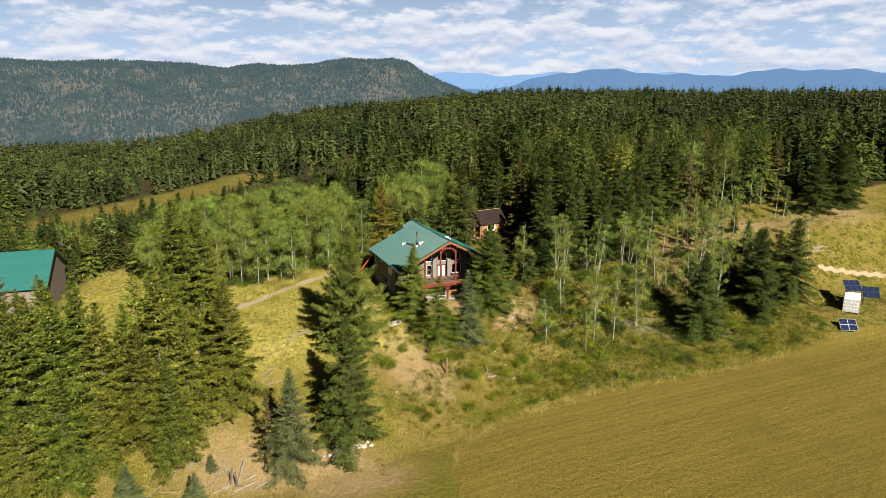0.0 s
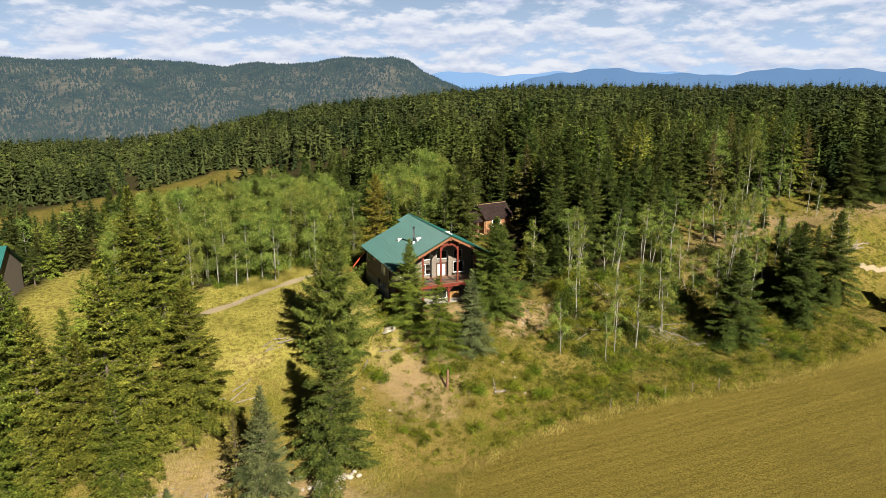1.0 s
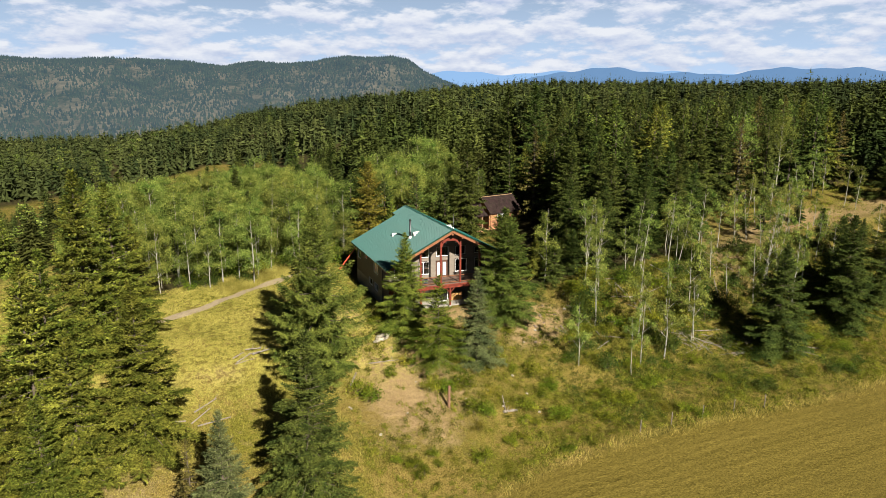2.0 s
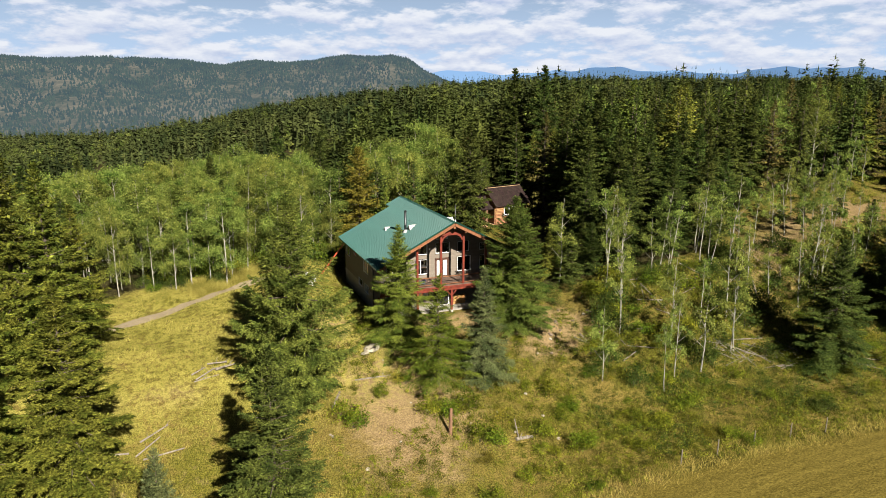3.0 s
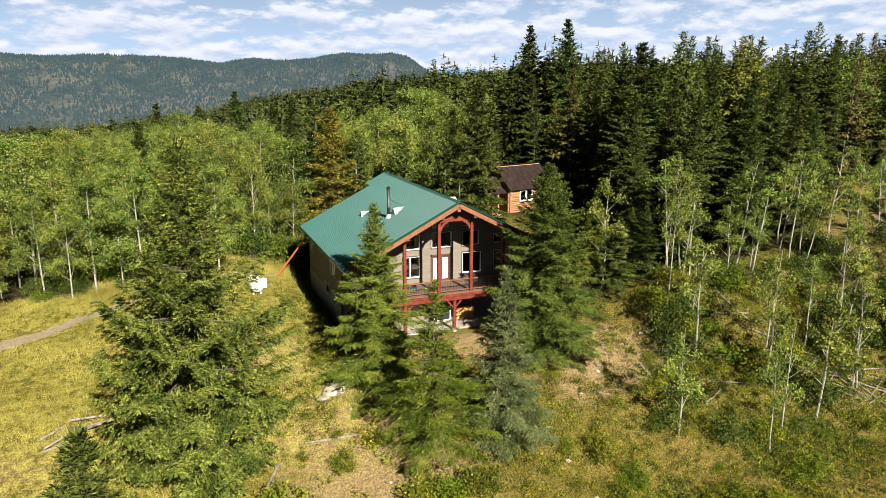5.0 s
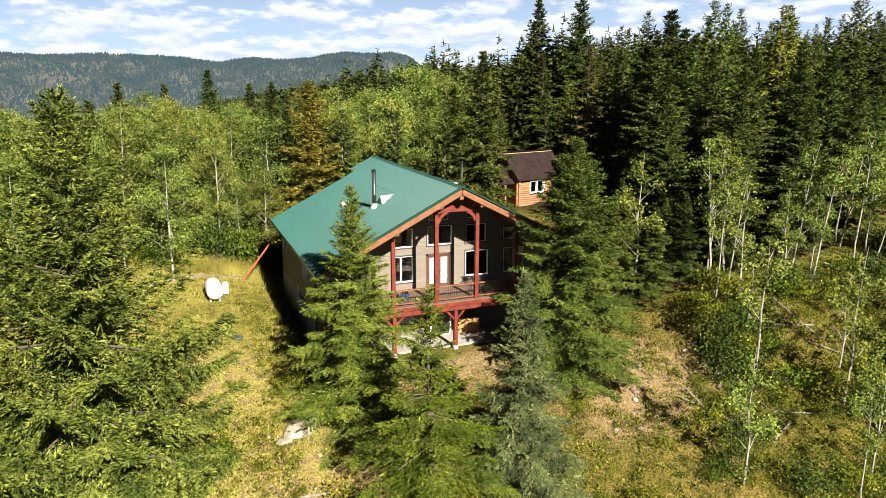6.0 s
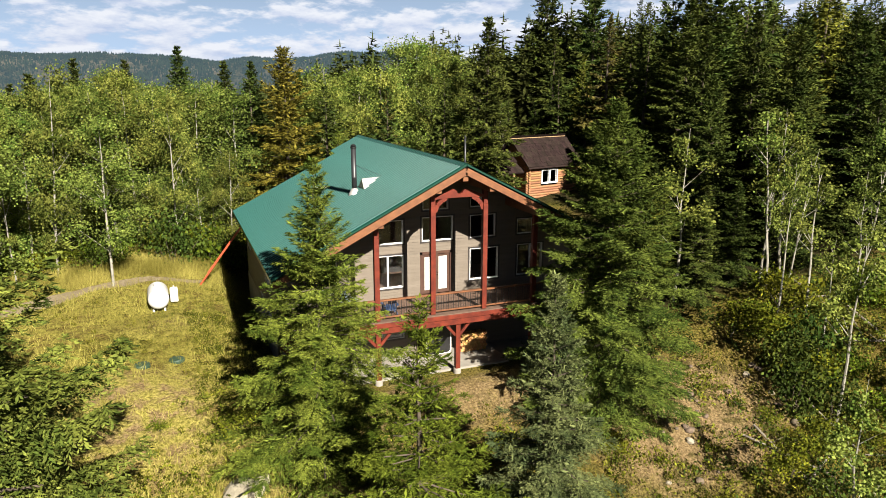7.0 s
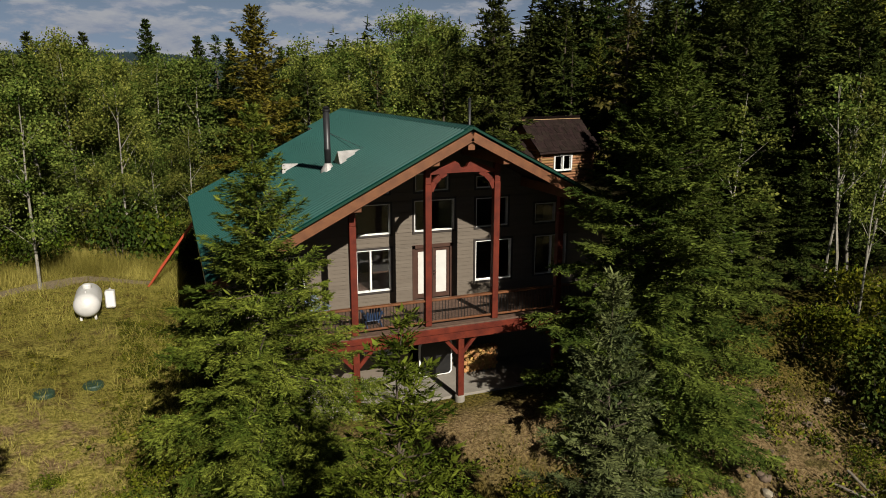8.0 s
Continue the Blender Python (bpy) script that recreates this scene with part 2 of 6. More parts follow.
FIREWOOD = surface("split_firewood", (0.2343, 0.115, 0.02982), (0.48, 0.288, 0.102), 8, 0.8, 0.3, vary=0.25)
ROCK = surface("pale_rock", (0.125, 0.108, 0.078), (0.270, 0.236, 0.176), 2.5, 0.95, 0.6, 25, vary=0.12)
ROCK_DARK = surface("brown_rock", (0.045, 0.032, 0.020), (0.110, 0.082, 0.054), 2.5, 0.95, 0.6, 25, vary=0.15)
LADDER = surface("orange_fibreglass", (0.2641, 0.03621, 0.01278), (0.3195, 0.05538, 0.02343), 5, 0.45, 0.05)
TANK = surface("white_enamel", (0.40, 0.40, 0.39), (0.48, 0.48, 0.47), 2, 0.4, 0.03)
LID = surface("green_plastic_lid", (0.010, 0.028, 0.014), (0.018, 0.040, 0.022), 4, 0.6, 0.1)
PV = surface("solar_cell", (0.005112, 0.00852, 0.02343), (0.00852, 0.01448, 0.03621), 3, 0.2, 0.02)


def glass(name, tint):
    m = bpy.data.materials.new(name)
    m.use_nodes = True
    p = m.node_tree.nodes["Principled BSDF"]
    p.inputs["Base Color"].default_value, p.inputs["Roughness"].default_value = (*tint, 1), 0.03
    p.inputs["Transmission Weight"].default_value, p.inputs["IOR"].default_value = 1.0, 1.45
    return m


PANE = glass("window_glass", (0.75, 0.78, 0.80))


def link_math(n, l, op, a, b=None, c=None):
    q = n.new("ShaderNodeMath")
    q.operation = op
    for i, s in enumerate((a, b, c)):
        if s is None:
            continue
        if isinstance(s, (int, float)):
            q.inputs[i].default_value = s
        else:
            l.new(s, q.inputs[i])
    return q.outputs[0]


def earth():
    """Ground: dry grass, green growth, bare soil, a mown hayfield with swath lines and a gravel track, told apart by attributes of the sheet."""
    m = bpy.data.materials.new("meadow_ground")
    m.use_nodes = True
    n, l = m.node_tree.nodes, m.node_tree.links
    p = n["Principled BSDF"]
    p.inputs["Roughness"].default_value = 0.95
    p.inputs["Specular IOR Level"].default_value = 0.05
    co = n.new("ShaderNodeTexCoord")

    def noise_at(scale, detail=5.0, rough=0.6, stretch=(1, 1, 1)):
        mp, t = n.new("ShaderNodeMapping"), n.new("ShaderNodeTexNoise")
        mp.inputs["Scale"].default_value = stretch
        l.new(co.outputs["Object"], mp.inputs["Vector"])
        l.new(mp.outputs["Vector"], t.inputs["Vector"])
        t.inputs["Scale"].default_value, t.inputs["Detail"].default_value, t.inputs["Roughness"].default_value = scale, detail, rough
        return t.outputs["Fac"]

    def mix(fac, a, b):
        q = n.new("ShaderNodeMix")
        q.data_type = "RGBA"
        for key, s in (("Factor", fac), ("A", a), ("B", b)):
            if isinstance(s, tuple):
                q.inputs[key].default_value = (*s, 1)
            else:
                l.new(s, q.inputs[key])
        return q.outputs["Result"]

    def ramp(s, lo, hi):
        q = n.new("ShaderNodeMapRange")
        q.inputs["From Min"].default_value, q.inputs["From Max"].default_value = lo, hi
        l.new(s, q.inputs["Value"])
        return q.outputs["Result"]

    def attribute(name):
        a = n.new("ShaderNodeAttribute")
        a.attribute_name = name
        return a.outputs["Fac"]

    grain = noise_at(9, 6, 0.7)
    tuft = noise_at(1.6, 6, 0.65)
    patch = noise_at(0.22, 5, 0.6)
    grass = mix(ramp(grain, 0.40, 0.60), (0.05396, 0.03976, 0.00781), (0.1953, 0.1477, 0.0426))
    green = mix(ramp(grain, 0.40, 0.60), (0.02698, 0.02982, 0.00355), (0.125, 0.1136, 0.01704))
    soil = mix(ramp(grain, 0.40, 0.60), (0.1172, 0.0781, 0.0355), (0.2449, 0.1789, 0.09088))
    turf = mix(ramp(link_math(n, l, "MULTIPLY_ADD", patch, 0.6, link_math(n, l, "MULTIPLY", tuft, 0.4)), 0.42, 0.56), grass, green)
    bare = ramp(link_math(n, l, "ADD", attribute("bare"), link_math(n, l, "MULTIPLY_ADD", tuft, 0.9, link_math(n, l, "MULTIPLY", patch, 0.7))), 0.98, 1.30)
    top = mix(bare, turf, soil)
    # weeds and low herbs in clumps over grass and soil
    clump = ramp(link_math(n, l, "MULTIPLY_ADD", noise_at(0.8, 5, 0.7), 0.75, link_math(n, l, "MULTIPLY", noise_at(3.5, 4, 0.7), 0.25)), 0.50, 0.57)
    herb = mix(ramp(grain, 0.40, 0.60), (0.01562, 0.01704, 0.00284), (0.06248, 0.05964, 0.00994))
    top = mix(link_math(n, l, "MULTIPLY", clump, attribute("weeds")), top, herb)
    straw = mix(ramp(grain, 0.40, 0.60), (0.138, 0.128, 0.022), (0.335, 0.298, 0.071))
    top = mix(link_math(n, l, "MULTIPLY", attribute("straw"), ramp(tuft, 0.40, 0.56)), top, straw)
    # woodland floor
    # woodland floor, its colour deepened to add to the shade between the trees
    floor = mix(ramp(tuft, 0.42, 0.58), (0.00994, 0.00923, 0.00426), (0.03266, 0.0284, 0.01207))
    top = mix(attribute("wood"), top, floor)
    # hayfield
    swath = noise_at(0.35, 3, 0.55, (0.07, 1.6, 1))
    rows = n.new("ShaderNodeTexWave")
    rows.bands_direction = "Y"
    rows.inputs["Scale"].default_value, rows.inputs["Distortion"].default_value = 0.27, 1.6
    rows.inputs["Detail"].default_value, rows.inputs["Detail Scale"].default_value = 2.0, 0.4
    l.new(co.outputs["Object"], rows.inputs["Vector"])
    stubble = noise_at(5.5, 8, 0.9, (0.8, 1.3, 1))
    hay_mix = link_math(n, l, "MULTIPLY_ADD", swath, 0.07, link_math(n, l, "MULTIPLY_ADD", rows.outputs["Fac"], 0.018, link_math(n, l, "MULTIPLY", stubble, 0.92)))
    hay = mix(ramp(hay_mix, 0.45, 0.61), (0.061, 0.048, 0.0078), (0.192, 0.152, 0.034))
    worn = mix(ramp(noise_at(0.05, 4, 0.6), 0.50, 0.80), hay, mix(ramp(grain, 0.40, 0.60), (0.05538, 0.04473, 0.00852), (0.1022, 0.07881, 0.01704)))
    edge = link_math(n, l, "ADD", attribute("field"), link_math(n, l, "MULTIPLY", link_math(n, l, "SUBTRACT", tuft, 0.5), 0.9))
    top = mix(ramp(edge, 0.35, 0.65), top, worn)
    gravel = mix(ramp(noise_at(14, 3), 0.3, 0.7), (0.1562, 0.1242, 0.0781), (0.284, 0.2343, 0.1562))
    track = link_math(n, l, "ADD", attribute("track"), link_math(n, l, "MULTIPLY", link_math(n, l, "SUBTRACT", tuft, 0.5), 0.8))
    top = mix(ramp(track, 0.4, 0.6), top, gravel)
    l.new(top, p.inputs["Base Color"])
    b = n.new("ShaderNodeBump")
    b.inputs["Strength"].default_value, b.inputs["Distance"].default_value = 1.0, 0.22
    l.new(link_math(n, l, "MULTIPLY_ADD", tuft, 1.6, grain), b.inputs["Height"])
    l.new(b.outputs["Normal"], p.inputs["Normal"])
    return m


EARTH = earth()


# ---- building helpers ----
def part(name, bm, material, parent=None, label="", smooth=False):
    """Link a bmesh as one mesh object, under a thing or a part where one is given."""
    me = bpy.data.meshes.new(name)
    bm.to_mesh(me)
    bm.free()
    me.materials.append(material)
    if smooth:
        me.shade_smooth()
    ob = new(name, me)
    ob.parent = parent
    return tagged(ob, label)


def share(name, me, parent, m, label=""):
    ob = new(name, me)
    ob.parent, ob.matrix_basis = parent, m
    return tagged(ob, label)


def empty(name, x, y, z, turn=0.0):
    ob = new(name)
    ob.empty_display_size = 0.2
    ob.matrix_basis = pose(x, y, z, 0, 0, turn)
    return ob


def box(bm, x0, x1, y0, y1, z0, z1):
    v = [bm.verts.new((x, y, z)) for x in (x0, x1) for y in (y0, y1) for z in (z0, z1)]
    for f in ((0, 1, 3, 2), (4, 6, 7, 5), (0, 4, 5, 1), (2, 3, 7, 6), (0, 2, 6, 4), (1, 5, 7, 3)):
        bm.faces.new([v[i] for i in f])
    return bm


def block(x0, x1, y0, y1, z0, z1, soft=0.012):
    bm = box(bmesh.new(), x0, x1, y0, y1, z0, z1)
    if soft:
        bmesh.ops.bevel(bm, geom=bm.edges[:], offset=soft, segments=1, affect="EDGES")
    return bm


def beam(p, q, w, h, soft=0.012, bm=None, up=(0, 0, 1)):
    """A squared timber from p to q, w across and h deep."""
    p, q = Vector(p), Vector(q)
    d = (q - p).normalized()
    side = d.cross(Vector(up)).normalized() if abs(d.dot(Vector(up))) < 0.99 else Vector((1, 0, 0))
    top = side.cross(d)
    b = box(bmesh.new(), -w / 2, w / 2, 0, (q - p).length, -h / 2, h / 2)
    if soft:
        bmesh.ops.bevel(b, geom=b.edges[:], offset=soft, segments=1, affect="EDGES")
    m = Matrix((side, d, top)).transposed().to_4x4()
    m.translation = p
    b.transform(m)
    if bm is None:
        return b
    join(bm, b)
    return bm


def join(bm, other):
    me = bpy.data.meshes.new("join")
    other.to_mesh(me)
    other.free()
    bm.from_mesh(me)
    bpy.data.meshes.remove(me)
    return bm


def lathe(profile, sides=16, closed=True):
    """A turned shape round z from (radius, height) pairs."""
    bm = bmesh.new()
    rings = [[bm.verts.new((r * math.cos(6.28318 * i / sides), r * math.sin(6.28318 * i / sides), z)) for i in range(sides)] for r, z in profile]
    for a, b in zip(rings, rings[1:]):
        for i in range(sides):
            bm.faces.new((a[i], a[(i + 1) % sides], b[(i + 1) % sides], b[i]))
    if closed:
        bm.faces.new(rings[0][::-1])
        bm.faces.new(rings[-1])
    return bm


def pole(p, q, r0, r1, sides=8):
    p, q = Vector(p), Vector(q)
    bm = lathe([(r0, 0), (r1, (q - p).length)], sides)
    m = (q - p).to_track_quat("Z", "Y").to_matrix().to_4x4()
    m.translation = p
    bm.transform(m)
    return bm


def quad_mesh(name, verts, material):
    """A mesh of loose leaves, from an array of leaves x corners x 3."""
    n, k = verts.shape[:2]
    me = bpy.data.meshes.new(name)
    me.vertices.add(n * k)
    me.vertices.foreach_set("co", np.ascontiguousarray(verts, np.float32).ravel())
    me.loops.add(n * k)
    me.loops.foreach_set("vertex_index", np.arange(n * k, dtype=np.int32))
    me.polygons.add(n)
    me.polygons.foreach_set("loop_start", np.arange(0, n * k, k, dtype=np.int32))
    me.update(calc_edges=True)
    me.materials.append(material)
    return me


def rock_mesh(name, seed, material, rough=0.28):
    rng = random.Random(seed)
    bm = bmesh.new()
    bmesh.ops.create_icosphere(bm, subdivisions=2, radius=0.5)
    off = Vector((rng.uniform(0, 50), rng.uniform(0, 50), rng.uniform(0, 50)))
    for v in bm.verts:
        k = 1 + rough * noise.noise(v.co * 2.2 + off) + 0.5 * rough * noise.noise(v.co * 5 + off)
        v.co = Vector((v.co.x * 1.15, v.co.y * 0.95, v.co.z * 0.72)) * k
    me = bpy.data.meshes.new(name)
    bm.to_mesh(me)
    bm.free()
    me.materials.append(material)
    return me


# ---- land ----
def spaced(stops):
    out = []
    for (a, b, step) in stops:
        out += list(np.arange(a, b, step))
    return np.array(out + [stops[-1][1]])


gx = np.unique(np.concatenate([-np.geomspace(95, 4000, 34)[::-1], spaced([(-95, -50, 1.5), (-50, 75, 0.7), (75, 100, 0.8), (100, 130, 1.8)]), np.geomspace(135, 4000, 34)]))
gy = np.unique(np.concatenate([-np.geomspace(75, 3500, 24)[::-1], spaced([(-75, -50, 1.6), (-50, 35, 0.7), (35, 130, 2.4)]), np.geomspace(133, 2200, 40)]))
X, Y = np.meshgrid(gx, gy, indexing="ij")
Z = ground(X, Y)
me = bpy.data.meshes.new("ground")
nx, ny = X.shape
me.vertices.add(nx * ny)
me.vertices.foreach_set("co", np.stack([X, Y, Z], -1).astype(np.float32).ravel())
idx = np.arange(nx * ny).reshape(nx, ny)
quads = np.stack([idx[:-1, :-1], idx[1:, :-1], idx[1:, 1:], idx[:-1, 1:]], -1).reshape(-1, 4)
me.loops.add(quads.size)
me.loops.foreach_set("vertex_index", quads.astype(np.int32).ravel())
me.polygons.add(len(quads))
me.polygons.foreach_set("loop_start", np.arange(0, quads.size, 4, dtype=np.int32))
me.update(calc_edges=True)
me.shade_smooth()
me.materials.append(EARTH)


def field_edge(x):
    """The y at which the hayfield begins, and its rounded corner beside the rock pile."""
    return -28.0 + 0.02 * x - 2 * sm(-3, -10, x) - 40 * sm(-9, -19, x) ** 1.2 + 1.0 * np.sin(x * 0.12)


def track_way(x, y):
    """Nearness to the gravel track that crosses the meadow behind the tank, and to the one beyond the container."""
    a = np.abs(y - (17.2 - 0.0125 * (x + 10) ** 2 - 0.09 * (-10 - x)) - 0.4 * np.sin(x * 0.3)) / 0.85
    a = np.where((x < -9.5) & (x > -60), a * (1 + 0.8 * sm(-18, -13, x)), 9)
    b = np.abs(y - (-9.2 - 0.28 * (x - 80)) - 0.3 * np.sin(x * 0.2)) / 0.5
    return np.maximum(sm(1.5, 0.5, a), np.where(x > 76, sm(1.5, 0.6, b), 0))


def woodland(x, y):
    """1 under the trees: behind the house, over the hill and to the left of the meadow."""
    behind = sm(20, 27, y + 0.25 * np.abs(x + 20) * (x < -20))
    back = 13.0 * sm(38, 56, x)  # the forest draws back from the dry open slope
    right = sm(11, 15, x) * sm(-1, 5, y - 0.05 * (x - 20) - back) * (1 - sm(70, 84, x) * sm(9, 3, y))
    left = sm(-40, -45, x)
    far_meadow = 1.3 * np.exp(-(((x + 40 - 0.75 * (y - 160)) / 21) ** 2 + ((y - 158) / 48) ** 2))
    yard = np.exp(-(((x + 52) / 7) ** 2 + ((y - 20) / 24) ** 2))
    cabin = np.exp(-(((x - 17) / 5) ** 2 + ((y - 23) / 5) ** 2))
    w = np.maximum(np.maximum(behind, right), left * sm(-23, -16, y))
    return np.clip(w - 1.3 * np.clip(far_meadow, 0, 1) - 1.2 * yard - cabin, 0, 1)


def attribute(name, values):
    me.attributes.new(name, "FLOAT", "POINT").data.foreach_set("value", np.ascontiguousarray(values, np.float32).ravel())


attribute("field", sm(1.6, -1.6, Y - field_edge(X)))
attribute("track", track_way(X, Y))
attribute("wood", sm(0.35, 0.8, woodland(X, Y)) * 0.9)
bare = 0.85 * np.exp(-(((X + 8.5) / 6.5) ** 2 + ((Y + 12) / 9) ** 2)) + 0.5 * np.exp(-(((X + 35) / 9) ** 2 + ((Y + 24) / 7) ** 2)) + 0.45 * np.exp(-(((X + 24) / 6) ** 2 + ((Y + 29) / 5) ** 2))
bare += 1.0 * np.exp(-(((X - 11.0) / 5.5) ** 2 + ((Y + 5.3) / 3.6) ** 2)) + 0.30 * np.exp(-(((X + 13) / 3) ** 2 + ((Y + 1) / 5) ** 2)) + 0.5 * np.exp(-(((X - 2) / 7) ** 2 + ((Y + 2.2) / 2) ** 2))
bare += 0.30 * np.exp(-(((X + 20) / 7) ** 2 + ((Y + 33) / 4) ** 2))
bare += 0.35 * np.exp(-(((X - 45) / 12) ** 2 + ((Y + 6) / 6) ** 2)) - 0.25 * np.exp(-(((X - 20) / 18) ** 2 + ((Y + 21) / 6) ** 2))
bare += 0.50 * np.exp(-(((X + 14) / 3.2) ** 2 + ((Y - 0.5) / 2.6) ** 2)) + 0.40 * np.exp(-(((X + 29) / 5) ** 2 + ((Y + 8) / 2.5) ** 2)) + 0.35 * np.exp(-(((X + 12) / 4) ** 2 + ((Y - 9) / 2) ** 2))
bare += 0.45 * np.exp(-(((X - 96) / 12) ** 2 + ((Y - 4) / 6) ** 2)) + 0.48 * np.exp(-(((X - 68) / 20) ** 2 + ((Y - 6) / 6.5) ** 2)) + 0.6 * np.exp(-(((X - 49) / 6) ** 2 + (Y / 3) ** 2))
attribute("bare", bare)
attribute("straw", 0.85 * sm(-80, -70, X) * sm(-6.5, -9, X) * sm(-16, -6, Y) * sm(24, 21, Y - 30 * sm(-40, -48, X)))
attribute("weeds", 0.10 + 0.84 * sm(-4, 12, X) * sm(2, -3, Y) - 0.25 * np.exp(-(((X - 12.5) / 5) ** 2 + ((Y + 5) / 4) ** 2)))
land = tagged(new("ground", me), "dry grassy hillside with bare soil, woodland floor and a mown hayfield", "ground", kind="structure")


# ---- distance: wooded hills across the valley and blue ranges behind them ----
def hills(a, d):
    """Height of the far country by bearing (degrees) and distance: a long ridge with a saddle, and a rounded hill that falls away to the east."""
    def swell(at, width):
        return np.exp(-((a - at) / width) ** 2)

    rise = 1.30 + 0.25 * swell(-3.2, 2.6) + 0.20 * swell(-10.5, 3.0) + 0.10 * swell(0.6, 1.8) - 0.25 * swell(4.4, 1.3) + 0.08 * swell(7.0, 1.5) + 0.52 * swell(13.9, 2.3) + 0.50 * swell(17.6, 1.9)
    rise = rise - 0.42 * np.clip(a - 18.6, 0, 30) * sm(18.0, 19.6, a) + 0.02 * np.sin(a * 3.7)
    crest = 32 + 2750 * np.tan(np.radians(np.maximum(rise, -3.2)))
    up = sm(1500, 2750, d) * (0.55 + 0.45 * sm(4300, 2950, d)) * sm(-32, -14, a)
    folds = 16 * np.sin(a * 0.55 + 0.6 + d * 0.0011) * np.sin(d * 0.0046 + a * 0.33) + 7 * np.sin(a * 1.7) * np.sin(d * 0.009)
    return -135 + (crest + 135) * up + folds * sm(1300, 1700, d) * sm(2700, 2350, d)


def polar(name, a0, a1, na, d0, d1, nd, height, material):
    A, D = np.meshgrid(np.linspace(a0, a1, na), np.linspace(d0, d1, nd), indexing="ij")
    P = np.stack([-40 + D * np.sin(np.radians(A)), -102 + D * np.cos(np.radians(A)), height(A, D)], -1)
    m = bpy.data.meshes.new(name)
    m.vertices.add(na * nd)
    m.vertices.foreach_set("co", P.astype(np.float32).ravel())
    i = np.arange(na * nd).reshape(na, nd)
    q = np.stack([i[:-1, :-1], i[:-1, 1:], i[1:, 1:], i[1:, :-1]], -1).reshape(-1, 4)
    m.loops.add(q.size)
    m.loops.foreach_set("vertex_index", q.astype(np.int32).ravel())
    m.polygons.add(len(q))
    m.polygons.foreach_set("loop_start", np.arange(0, q.size, 4, dtype=np.int32))
    m.update(calc_edges=True)
    m.shade_smooth()
    m.materials.append(material)
    return new(name, m)


def haze_glow_material(name, c1, c2, glow, amount, scale):
    """Far country: its own colour, mixed with a blue glow that stands in for the haze of the air before it."""
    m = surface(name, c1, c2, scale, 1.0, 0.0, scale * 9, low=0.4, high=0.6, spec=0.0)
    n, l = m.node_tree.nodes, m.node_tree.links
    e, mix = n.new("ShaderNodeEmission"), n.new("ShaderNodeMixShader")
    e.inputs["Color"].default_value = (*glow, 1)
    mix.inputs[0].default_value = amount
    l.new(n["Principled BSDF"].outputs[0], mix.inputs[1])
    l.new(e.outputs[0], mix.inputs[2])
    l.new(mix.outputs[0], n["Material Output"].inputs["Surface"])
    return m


# last colour and share: blue glow painted in as haze
HILL_FLOOR = haze_glow_material("far_hillside", (0.010, 0.016, 0.008), (0.070, 0.062, 0.042), (0.0426, 0.0639, 0.0895), 0.30, 0.008)
HILL_TREE = haze_glow_material("far_conifers", (0.0045, 0.0100, 0.0055), (0.0140, 0.0215, 0.0100), (0.0470, 0.0690, 0.0970), 0.30, 0.02)
BLUE_NEAR = haze_glow_material("blue_haze_range", (0.0213, 0.03408, 0.0426), (0.02982, 0.0426, 0.05112), (0.05112, 0.09798, 0.1789), 0.72, 0.004)
BLUE_FAR = haze_glow_material("pale_blue_haze_range", (0.03408, 0.0426, 0.05964), (0.0426, 0.05538, 0.06816), (0.0852, 0.1491, 0.2471), 0.85, 0.004)

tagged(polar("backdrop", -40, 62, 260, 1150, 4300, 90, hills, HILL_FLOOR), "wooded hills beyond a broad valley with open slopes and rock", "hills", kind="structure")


def range_near(a, d):
    top = 32 + 4650 * np.tan(np.radians(0.92 + 0.22 * np.sin(a * 0.42 - 0.1) + 0.10 * np.sin(a * 1.1 + 1) + 0.05 * np.sin(a * 2.7) - 1.5 * sm(33, 21, a)))
    return -150 + (top + 150) * sm(4450, 4650, d)


def range_far(a, d):
    top = 32 + 4850 * np.tan(np.radians(0.80 + 0.14 * np.sin(a * 0.8 + 2.2) + 0.06 * np.sin(a * 2.1)))
    return -150 + (top + 150) * sm(4700, 4850, d)


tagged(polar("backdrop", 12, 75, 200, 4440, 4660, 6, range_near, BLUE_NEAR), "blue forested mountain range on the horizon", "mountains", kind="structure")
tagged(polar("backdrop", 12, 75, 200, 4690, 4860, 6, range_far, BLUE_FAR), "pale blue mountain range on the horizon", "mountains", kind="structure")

# conifers on the far hills: one joined mass of small cones
rng = np.random.default_rng(5)
n = 62000
ca = rng.uniform(-14, 34, n)
cd = np.sqrt(rng.uniform(1150 ** 2, 4000 ** 2, n))
open_slope = np.sin(ca * 0.8 + 0.4 + 0.0013 * cd) * np.sin(cd * 0.0031 + ca * 0.25) + 0.4 * np.sin(ca * 3.3) * np.sin(cd * 0.011)
keep = (open_slope < 0.66) | (rng.random(n) < 0.30) | (cd < 2050)
ca, cd = ca[keep], cd[keep]
n = len(ca)
base = np.stack([-40 + cd * np.sin(np.radians(ca)), -102 + cd * np.cos(np.radians(ca)), hills(ca, cd) - 1.5], -1)
ht, wd = rng.uniform(7, 14, n), rng.uniform(2.6, 4.6, n)
ang = rng.uniform(0, 6.28, n)
tri = []
